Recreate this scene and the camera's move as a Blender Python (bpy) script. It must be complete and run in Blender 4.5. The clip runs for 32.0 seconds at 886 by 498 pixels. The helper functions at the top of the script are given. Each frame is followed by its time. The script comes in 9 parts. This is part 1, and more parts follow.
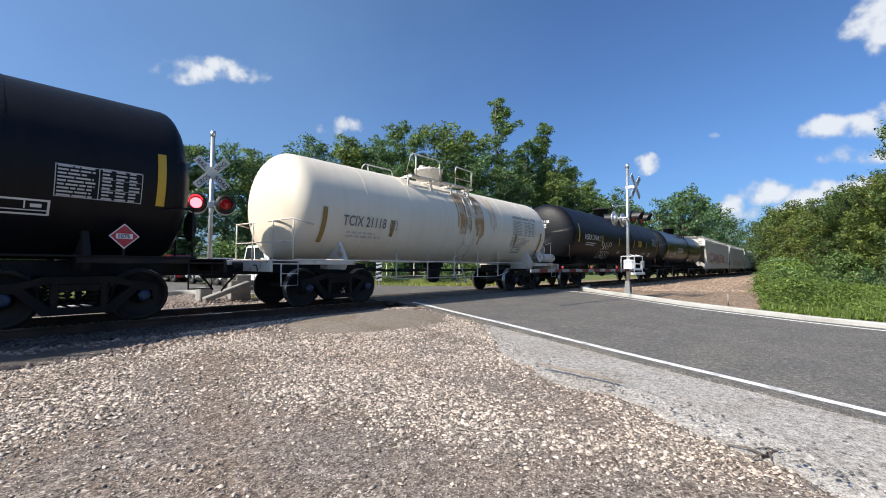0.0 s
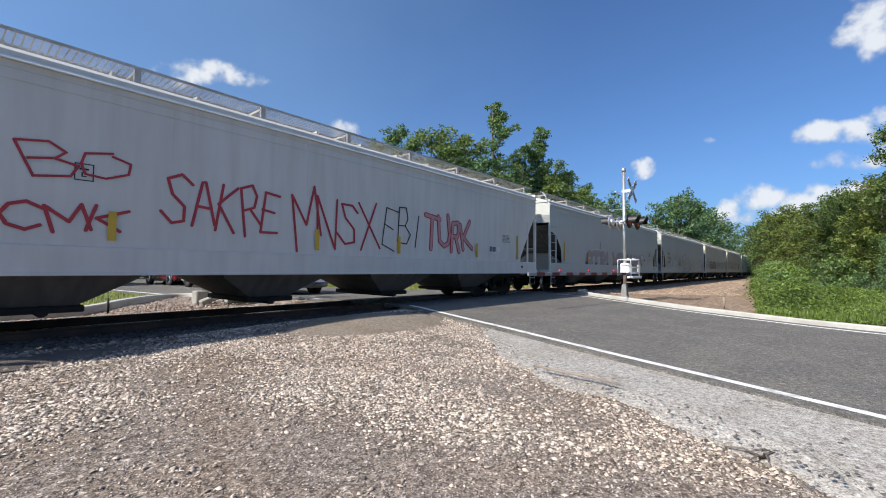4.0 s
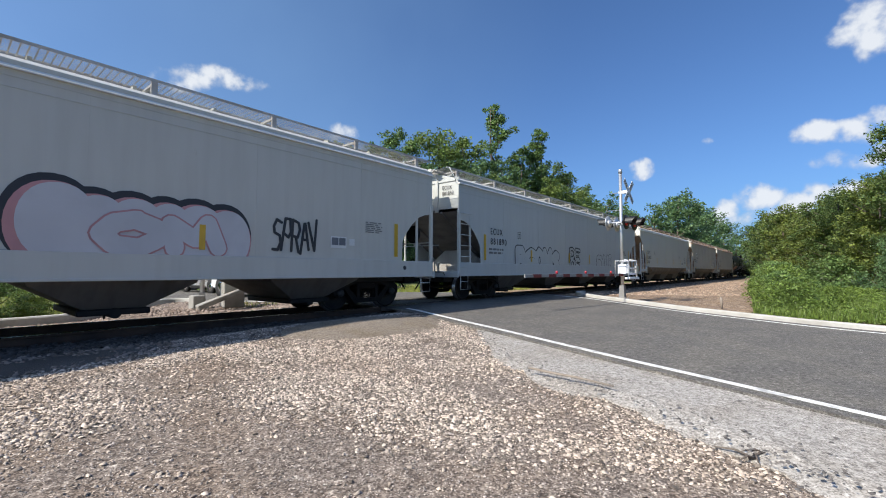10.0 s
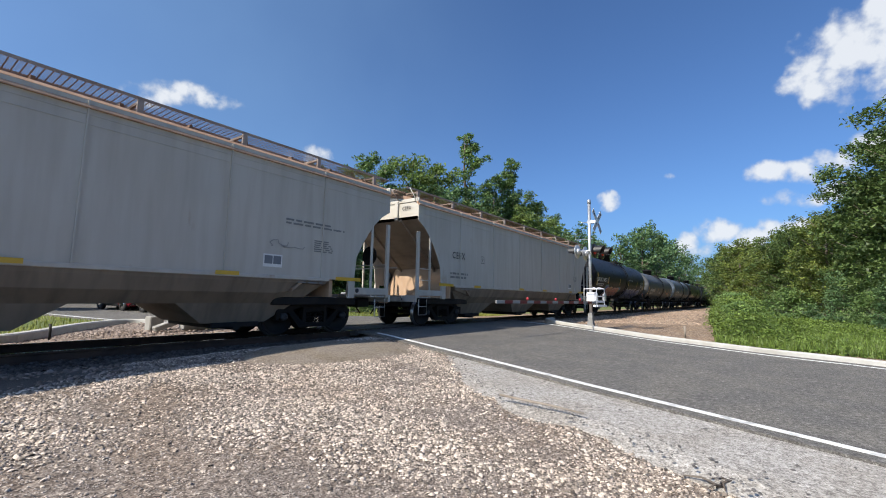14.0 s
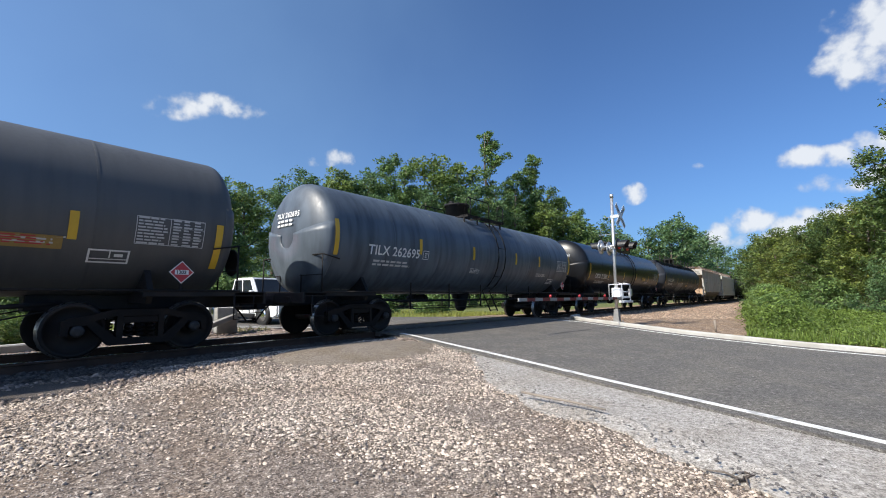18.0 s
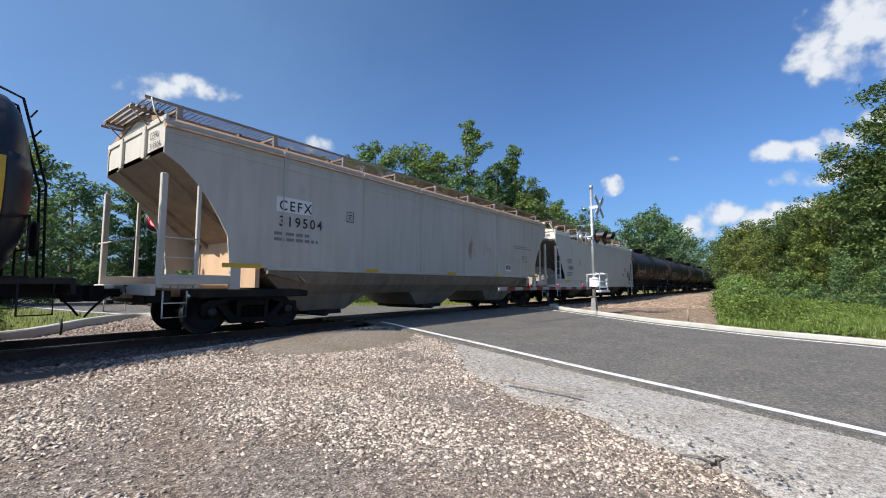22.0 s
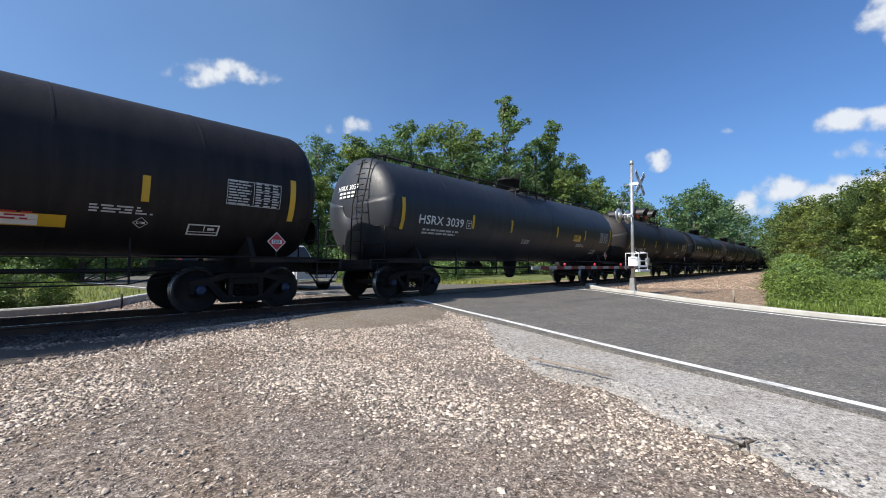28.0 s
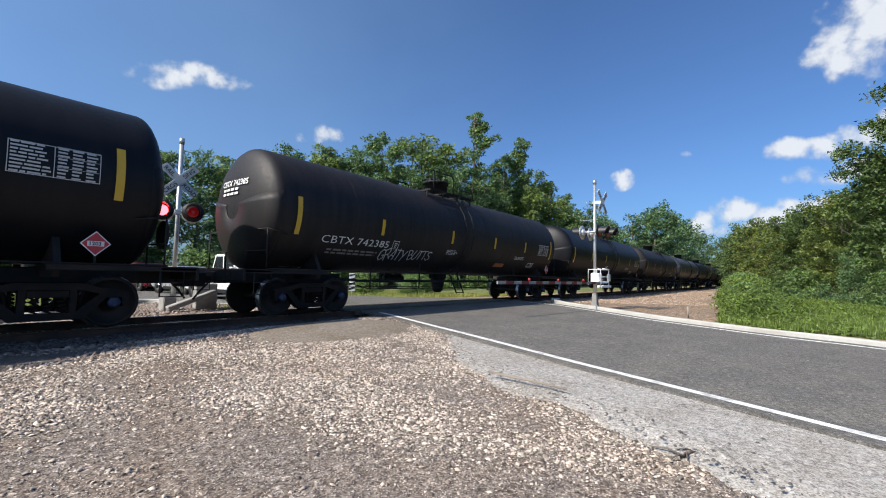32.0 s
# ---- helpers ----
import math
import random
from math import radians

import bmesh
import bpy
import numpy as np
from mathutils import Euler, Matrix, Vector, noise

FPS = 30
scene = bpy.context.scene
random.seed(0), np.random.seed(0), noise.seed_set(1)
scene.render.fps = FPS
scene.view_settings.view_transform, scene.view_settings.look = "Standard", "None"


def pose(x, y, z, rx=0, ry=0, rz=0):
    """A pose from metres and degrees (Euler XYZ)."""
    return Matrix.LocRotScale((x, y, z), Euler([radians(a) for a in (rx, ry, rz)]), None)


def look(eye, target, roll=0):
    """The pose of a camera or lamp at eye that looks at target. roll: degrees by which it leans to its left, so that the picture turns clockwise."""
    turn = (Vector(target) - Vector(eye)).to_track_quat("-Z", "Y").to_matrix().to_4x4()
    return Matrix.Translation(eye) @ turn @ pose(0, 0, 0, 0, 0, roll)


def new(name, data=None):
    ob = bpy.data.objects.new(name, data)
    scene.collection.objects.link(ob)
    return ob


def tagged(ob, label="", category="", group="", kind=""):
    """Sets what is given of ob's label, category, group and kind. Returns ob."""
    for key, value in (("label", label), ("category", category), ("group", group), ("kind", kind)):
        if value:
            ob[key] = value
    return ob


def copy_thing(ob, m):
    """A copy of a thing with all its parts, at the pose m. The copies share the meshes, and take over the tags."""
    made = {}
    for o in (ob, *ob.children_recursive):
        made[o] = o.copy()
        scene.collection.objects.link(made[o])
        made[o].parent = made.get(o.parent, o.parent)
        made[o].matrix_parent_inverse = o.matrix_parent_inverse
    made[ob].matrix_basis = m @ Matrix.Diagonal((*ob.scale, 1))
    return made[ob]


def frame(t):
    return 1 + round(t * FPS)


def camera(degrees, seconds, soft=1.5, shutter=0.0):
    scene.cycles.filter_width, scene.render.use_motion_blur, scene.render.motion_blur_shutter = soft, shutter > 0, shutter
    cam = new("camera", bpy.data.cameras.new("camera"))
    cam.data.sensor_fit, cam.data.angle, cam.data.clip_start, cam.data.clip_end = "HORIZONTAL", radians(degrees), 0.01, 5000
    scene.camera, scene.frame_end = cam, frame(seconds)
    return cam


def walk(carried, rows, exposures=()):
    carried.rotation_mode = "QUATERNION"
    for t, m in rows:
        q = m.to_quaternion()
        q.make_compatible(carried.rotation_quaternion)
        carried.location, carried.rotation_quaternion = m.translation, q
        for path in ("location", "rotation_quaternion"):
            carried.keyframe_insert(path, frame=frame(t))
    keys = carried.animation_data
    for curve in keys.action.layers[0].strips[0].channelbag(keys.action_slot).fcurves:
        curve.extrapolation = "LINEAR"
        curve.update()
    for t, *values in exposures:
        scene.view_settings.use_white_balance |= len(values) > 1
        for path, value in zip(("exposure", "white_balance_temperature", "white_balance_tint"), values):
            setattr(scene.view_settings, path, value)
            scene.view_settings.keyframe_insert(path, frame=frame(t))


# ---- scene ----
cam = camera(92.05, 32.0, soft=1.0)
# seconds, eye x, y, z, pitch, heading, roll
PATH = [
    (0.0, -0.000, 0.026, 1.516, 2.09, -49.66, 0.51),
    (0.5, 0.006, -0.003, 1.523, 1.70, -49.71, 0.82),
    (1.0, 0.012, -0.021, 1.523, 1.53, -49.62, 0.92),
    (1.5, 0.012, -0.022, 1.516, 1.46, -49.55, 0.88),
    (2.0, -0.004, -0.029, 1.522, 1.57, -49.48, 0.63),
    (2.5, 0.001, -0.010, 1.521, 1.81, -49.49, 0.60),
    (3.0, 0.000, 0.004, 1.510, 2.19, -49.55, 0.52),
    (3.5, -0.010, 0.034, 1.504, 2.45, -49.85, 0.62),
    (5.5, -0.036, 0.013, 1.501, 2.75, -50.36, 0.38),
    (6.0, -0.028, 0.019, 1.498, 2.68, -50.08, 0.21),
    (6.5, -0.024, 0.031, 1.501, 2.52, -49.85, 0.22),
    (7.0, -0.018, 0.028, 1.500, 2.41, -49.69, 0.22),
    (7.5, -0.016, 0.016, 1.502, 2.41, -49.67, 0.25),
    (8.0, -0.024, 0.002, 1.505, 2.42, -49.86, 0.27),
    (8.5, -0.009, 0.004, 1.499, 2.69, -50.41, 0.21),
    (9.0, -0.000, 0.000, 1.500, 2.87, -50.97, 0.13),
    (9.5, 0.026, -0.019, 1.501, 2.90, -50.94, 0.07),
    (10.0, 0.037, -0.044, 1.503, 2.93, -50.11, 0.10),
    (10.5, 0.037, -0.015, 1.488, 3.02, -49.17, 0.13),
    (11.0, 0.011, -0.042, 1.499, 3.51, -49.00, 0.14),
    (11.5, 0.010, -0.057, 1.500, 4.11, -50.05, 0.28),
    (12.0, 0.017, -0.045, 1.490, 4.73, -51.89, 0.42),
    (12.5, 0.022, -0.026, 1.492, 5.28, -53.38, 0.71),
    (13.0, 0.033, -0.002, 1.499, 5.70, -53.97, 1.03),
    (13.5, 0.053, -0.007, 1.487, 6.05, -53.99, 1.22),
    (15.5, 0.027, -0.015, 1.500, 6.87, -52.68, 0.28),
    (16.0, 0.020, -0.073, 1.505, 7.15, -51.55, 0.17),
    (16.5, 0.018, -0.106, 1.501, 7.32, -50.62, 0.22),
    (17.0, 0.008, -0.113, 1.500, 7.28, -50.33, 0.06),
    (17.5, 0.002, -0.126, 1.505, 6.81, -50.53, -0.02),
    (18.0, 0.009, -0.130, 1.497, 6.19, -50.70, -0.20),
    (18.5, 0.009, -0.104, 1.493, 5.38, -50.80, -0.21),
    (19.0, -0.007, -0.099, 1.492, 4.64, -50.94, -0.10),
    (19.5, -0.014, -0.104, 1.488, 4.08, -51.52, -0.02),
    (20.0, 0.002, -0.097, 1.491, 3.80, -52.50, 0.06),
    (20.5, 0.008, -0.089, 1.486, 3.78, -53.34, -0.05),
    (21.0, 0.014, -0.085, 1.494, 3.89, -53.83, 0.00),
    (21.5, 0.021, -0.083, 1.499, 4.24, -53.76, 0.01),
    (22.0, 0.023, -0.089, 1.495, 4.73, -53.35, 0.05),
    (22.5, -0.005, -0.081, 1.511, 5.30, -52.91, -0.03),
    (23.0, -0.011, -0.074, 1.507, 5.74, -52.40, -0.45),
    (23.5, -0.008, -0.076, 1.510, 5.75, -51.91, -0.66),
    (24.0, 0.000, -0.077, 1.512, 5.21, -51.38, -0.80),
    (24.5, -0.013, -0.084, 1.511, 4.39, -51.01, -0.86),
    (25.0, -0.026, -0.072, 1.498, 3.34, -50.62, -0.62),
    (25.5, -0.037, -0.055, 1.484, 2.72, -50.33, -0.32),
    (27.5, 0.077, -0.208, 1.478, 2.08, -48.92, 0.46),
    (28.0, 0.079, -0.210, 1.477, 1.96, -48.39, 0.19),
    (28.5, 0.058, -0.177, 1.499, 2.17, -48.17, 0.13),
    (29.0, 0.041, -0.168, 1.495, 2.45, -48.40, 0.35),
    (29.5, 0.033, -0.177, 1.486, 2.96, -49.18, 0.66),
    (30.0, 0.082, -0.222, 1.501, 3.48, -50.42, 0.99),
    (30.5, 0.057, -0.212, 1.493, 3.83, -51.77, 1.26),
    (31.0, 0.015, -0.200, 1.490, 3.96, -52.79, 1.34),
    (31.5, 0.035, -0.252, 1.489, 3.80, -53.02, 1.28),
    (32.0, 0.063, -0.330, 1.507, 3.67, -52.39, 1.14),
]
walk(cam, [(t, pose(x, y, z, 0, 0, h) @ pose(0, 0, 0, 90 + p, 0, 0) @ pose(0, 0, 0, 0, 0, r))
           for t, x, y, z, p, h, r in PATH])

# ---------------------------------------------------------------- light
SUN = Vector((-1.10, 0.36, 1.0)).normalized()
scene.view_settings.exposure = 0.45


def sky_world():
    w = bpy.data.worlds.new("sky")
    scene.world = w
    w.use_nodes = True
    nt = w.node_tree
    nt.nodes.clear()
    n, l = nt.nodes.new, nt.links.new
    out, bg = n("ShaderNodeOutputWorld"), n("ShaderNodeBackground")
    sky = n("ShaderNodeTexSky")
    sky.sky_type, sky.sun_disc = "NISHITA", False
    sky.sun_elevation = math.asin(SUN.z)
    sky.sun_rotation = math.atan2(SUN.x, SUN.y)
    sky.air_density, sky.dust_density, sky.ozone_density = 0.82, 2.6, 5.0
    tc = n("ShaderNodeTexCoord")
    # cumulus clouds: soft lumps at their bearings, broken up by noise
    big, fine = n("ShaderNodeTexNoise"), n("ShaderNodeTexNoise")
    big.inputs["Scale"].default_value, big.inputs["Detail"].default_value = 11.0, 6
    fine.inputs["Scale"].default_value, fine.inputs["Detail"].default_value = 30.0, 8
    l(tc.outputs["Generated"], big.inputs["Vector"])
    l(tc.outputs["Generated"], fine.inputs["Vector"])
    total = None
    for d, wide, high, amount in CLOUDS:
        f = Vector(d).normalized()
        rt = Vector((0.63, -0.777, 0.002))
        rt = (rt - f * rt.dot(f)).normalized()
        up = rt.cross(f)
        axis = {}
        for key, vec in (("X", rt), ("Y", up), ("Z", f)):
            axis[key] = n("ShaderNodeVectorMath")
            axis[key].operation = "DOT_PRODUCT"
            axis[key].inputs[1].default_value = vec
            l(tc.outputs["Generated"], axis[key].inputs[0])
        parts = []
        for ax, size in (("X", wide), ("Y", high)):
            q = n("ShaderNodeMath")
            q.operation = "DIVIDE"
            q.inputs[1].default_value = size
            l(axis[ax].outputs["Value"], q.inputs[0])
            q2 = n("ShaderNodeMath")
            q2.operation = "POWER"
            ab = n("ShaderNodeMath")
            ab.operation = "ABSOLUTE"
            l(q.outputs[0], ab.inputs[0])
            l(ab.outputs[0], q2.inputs[0])
            q2.inputs[1].default_value = 2.0
            parts.append(q2)
        add = n("ShaderNodeMath")
        add.operation = "ADD"
        l(parts[0].outputs[0], add.inputs[0])
        l(parts[1].outputs[0], add.inputs[1])
        fall = n("ShaderNodeMapRange")
        fall.inputs["From Min"].default_value, fall.inputs["From Max"].default_value = 0.0, 1.0
        fall.inputs["To Min"].default_value, fall.inputs["To Max"].default_value = amount, 0.0
        l(add.outputs[0], fall.inputs["Value"])
        front = n("ShaderNodeMath")
        front.operation = "GREATER_THAN"
        front.inputs[1].default_value = 0.0
        l(axis["Z"].outputs["Value"], front.inputs[0])
        mul = n("ShaderNodeMath")
        mul.operation = "MULTIPLY"
        l(fall.outputs[0], mul.inputs[0])
        l(front.outputs[0], mul.inputs[1])
        if total is None:
            total = mul
        else:
            mx = n("ShaderNodeMath")
            mx.operation = "MAXIMUM"
            l(total.outputs[0], mx.inputs[0])
            l(mul.outputs[0], mx.inputs[1])
            total = mx
    def ma(src, k, add):
        q = n("ShaderNodeMath")
        q.operation = "MULTIPLY_ADD"
        q.inputs[1].default_value = k
        l(src, q.inputs[0])
        if isinstance(add, float):
            q.inputs[2].default_value = add
        else:
            l(add, q.inputs[2])
        return q.outputs[0]
    a3 = ma(fine.outputs["Fac"], 2.2, ma(big.outputs["Fac"], 2.6, ma(total.outputs[0], 1.0, -2.55)))
    ramp = n("ShaderNodeMapRange")
    ramp.interpolation_type = "SMOOTHSTEP"
    ramp.inputs["From Min"].default_value, ramp.inputs["From Max"].default_value = 0.08, 0.95
    l(a3, ramp.inputs["Value"])
    lit = n("ShaderNodeMapRange")
    lit.inputs["From Min"].default_value, lit.inputs["From Max"].default_value = 0.30, 0.95
    l(a3, lit.inputs["Value"])
    puff = n("ShaderNodeMix")
    puff.data_type = "RGBA"
    puff.inputs["A"].default_value, puff.inputs["B"].default_value = (3.9, 4.35, 5.1, 1), (5.8, 6.05, 6.4, 1)
    l(lit.outputs[0], puff.inputs["Factor"])
    # no cloud where no lump lies
    gate = n("ShaderNodeMapRange")
    gate.inputs["From Min"].default_value, gate.inputs["From Max"].default_value = 0.0, 0.25
    l(total.outputs[0], gate.inputs["Value"])
    fac = n("ShaderNodeMath")
    fac.operation = "MULTIPLY"
    l(ramp.outputs[0], fac.inputs[0])
    l(gate.outputs[0], fac.inputs[1])
    fac2 = n("ShaderNodeMath")
    fac2.operation = "MULTIPLY"
    fac2.inputs[1].default_value = 0.93
    l(fac.outputs[0], fac2.inputs[0])
    mix = n("ShaderNodeMix")
    mix.data_type = "RGBA"
    l(fac2.outputs[0], mix.inputs["Factor"])
    tint = n("ShaderNodeMix")
    tint.data_type, tint.blend_type = "RGBA", "MULTIPLY"
    tint.inputs["Factor"].default_value = 1.0
    tint.inputs["B"].default_value = (0.77, 1.0, 1.21, 1)
    l(sky.outputs[0], tint.inputs["A"])
    # a thin high veil over the woods beyond the meadow
    toward = n("ShaderNodeVectorMath")
    toward.operation = "DOT_PRODUCT"
    toward.inputs[1].default_value = Vector((0.25, 0.90, 0.36)).normalized()
    l(tc.outputs["Generated"], toward.inputs[0])
    thick = n("ShaderNodeMapRange")
    thick.interpolation_type = "SMOOTHSTEP"
    thick.inputs["From Min"].default_value, thick.inputs["From Max"].default_value = 0.66, 1.0
    thick.inputs["To Max"].default_value = 0.26
    l(toward.outputs["Value"], thick.inputs["Value"])
    wisp = n("ShaderNodeTexNoise")
    wisp.inputs["Scale"].default_value, wisp.inputs["Detail"].default_value = 2.2, 4
    l(tc.outputs["Generated"], wisp.inputs["Vector"])
    veil = n("ShaderNodeMath")
    veil.operation = "MULTIPLY"
    l(thick.outputs[0], veil.inputs[0])
    l(wisp.outputs["Fac"], veil.inputs[1])
    hazy = n("ShaderNodeMix")
    hazy.data_type = "RGBA"
    hazy.inputs["B"].default_value = (3.0, 5.0, 7.1, 1)
    l(veil.outputs[0], hazy.inputs["Factor"])
    l(tint.outputs["Result"], hazy.inputs["A"])
    l(hazy.outputs["Result"], mix.inputs["A"])
    l(puff.outputs["Result"], mix.inputs["B"])
    l(mix.outputs["Result"], bg.inputs["Color"])
    bg.inputs["Strength"].default_value = 0.107
    l(bg.outputs[0], out.inputs["Surface"])


# bearing, half width, half height, density
CLOUDS = [
    ((0.330, 0.868, 0.371), 0.1150, 0.0330, 0.66),
    ((0.373, 0.849, 0.374), 0.0800, 0.0250, 0.64),
    ((0.561, 0.770, 0.304), 0.0571, 0.0296, 0.81),
    ((0.527, 0.797, 0.295), 0.0257, 0.0195, 0.57),
    ((0.945, 0.249, 0.213), 0.0283, 0.0270, 0.85),
    ((0.896, -0.139, 0.421), 0.0800, 0.0740, 1.14),
    ((0.905, -0.098, 0.415), 0.0500, 0.0560, 1.06),
    ((0.926, -0.111, 0.361), 0.0760, 0.0500, 1.10),
    ((0.882, -0.166, 0.440), 0.0531, 0.0563, 1.16),
    ((0.919, -0.177, 0.353), 0.0471, 0.0478, 0.98),
    ((0.972, -0.033, 0.235), 0.0490, 0.0300, 1.20),
    ((0.971, -0.079, 0.227), 0.0480, 0.0320, 1.14),
    ((0.963, -0.123, 0.241), 0.0560, 0.0280, 1.14),
    ((0.951, -0.164, 0.261), 0.0510, 0.0270, 1.14),
    ((0.980, -0.062, 0.190), 0.0555, 0.0245, 0.95),
    ((0.973, -0.122, 0.196), 0.0413, 0.0242, 0.90),
    ((0.987, 0.110, 0.122), 0.0300, 0.0253, 1.06),
    ((0.989, 0.053, 0.138), 0.0530, 0.0311, 1.12),
    ((0.993, -0.005, 0.118), 0.0576, 0.0342, 1.01),
    ((0.989, -0.056, 0.140), 0.0543, 0.0246, 1.01),
    ((0.992, 0.093, 0.084), 0.0634, 0.0285, 0.78),
    ((0.995, 0.027, 0.093), 0.0695, 0.0328, 0.90),
    ((0.959, 0.128, 0.253), 0.0151, 0.0092, 0.56),
]
sky_world()
sun = new("sun", bpy.data.lights.new("sun", "SUN"))
sun.data.energy, sun.data.angle, sun.data.color = 5.0, radians(0.53), (1.0, 0.92, 0.80)
sun.matrix_world = look(SUN * 60, (0, 0, 0))

# ---------------------------------------------------------------- materials
MATS = {}


def mat(name, color, rough=0.6, metal=0.0, scale=6.0, vary=0.25, bump=0.0, bscale=60.0, second=None,
        mottle=1.5, emit=None, island=0.0, objrand=0.0, coat=0.0, spec=0.5, patch=(0.45, 0.65)):
    """Base colour broken up at two scales, with an optional second colour in patches and a bump."""
    if name in MATS:
        return MATS[name]
    m = bpy.data.materials.new(name)
    m.use_nodes = True
    nt = m.node_tree
    n, l = nt.nodes.new, nt.links.new
    bs = nt.nodes["Principled BSDF"]
    tc = n("ShaderNodeTexCoord")
    a, b = n("ShaderNodeTexNoise"), n("ShaderNodeTexNoise")
    a.inputs["Scale"].default_value, a.inputs["Detail"].default_value = scale, 6
    b.inputs["Scale"].default_value, b.inputs["Detail"].default_value = mottle, 4
    l(tc.outputs["Object"], a.inputs["Vector"])
    l(tc.outputs["Object"], b.inputs["Vector"])
    mx = n("ShaderNodeMix")
    mx.data_type = "RGBA"
    c = Vector(color[:3])
    mx.inputs["A"].default_value = (*(c * (1 - vary)), 1)
    mx.inputs["B"].default_value = (*[min(1, v * (1 + vary)) for v in c], 1)
    l(a.outputs["Fac"], mx.inputs["Factor"])
    last = mx.outputs["Result"]
    m2 = n("ShaderNodeMix")
    m2.data_type = "RGBA"
    rr = n("ShaderNodeMapRange")
    rr.inputs["From Min"].default_value, rr.inputs["From Max"].default_value = patch
    l(b.outputs["Fac"], rr.inputs["Value"])
    l(rr.outputs[0], m2.inputs["Factor"])
    l(last, m2.inputs["A"])
    m2.inputs["B"].default_value = (*(second or c * (1 - vary * 0.6)), 1)
    last = m2.outputs["Result"]
    for use, amount in (("island", island), ("object", objrand)):
        if amount:
            if use == "island":
                g = n("ShaderNodeNewGeometry")
                src = g.outputs["Random Per Island"]
            else:
                g = n("ShaderNodeObjectInfo")
                src = g.outputs["Random"]
            mr = n("ShaderNodeMapRange")
            mr.inputs["To Min"].default_value, mr.inputs["To Max"].default_value = 1 - amount, 1 + amount
            l(src, mr.inputs["Value"])
            hs = n("ShaderNodeHueSaturation")
            l(mr.outputs[0], hs.inputs["Value"])
            l(last, hs.inputs["Color"])
            last = hs.outputs["Color"]
    l(last, bs.inputs["Base Color"])
    rm = n("ShaderNodeMapRange")
    rm.inputs["To Min"].default_value, rm.inputs["To Max"].default_value = max(0.03, rough - 0.12), min(1, rough + 0.12)
    l(a.outputs["Fac"], rm.inputs["Value"])
    l(rm.outputs[0], bs.inputs["Roughness"])
    bs.inputs["Metallic"].default_value = metal
    bs.inputs["Specular IOR Level"].default_value = spec
    bs.inputs["Coat Weight"].default_value = coat
    if bump:
        bn, bp = n("ShaderNodeTexNoise"), n("ShaderNodeBump")
        bn.inputs["Scale"].default_value, bn.inputs["Detail"].default_value = bscale, 5
        bp.inputs["Strength"].default_value, bp.inputs["Distance"].default_value = bump, 0.02
        l(tc.outputs["Object"], bn.inputs["Vector"])
        l(bn.outputs["Fac"], bp.inputs["Height"])
        l(bp.outputs["Normal"], bs.inputs["Normal"])
    if emit:
        bs.inputs["Emission Color"].default_value = (*emit[:3], 1)
        bs.inputs["Emission Strength"].default_value = emit[3]
    MATS[name] = m
    return m


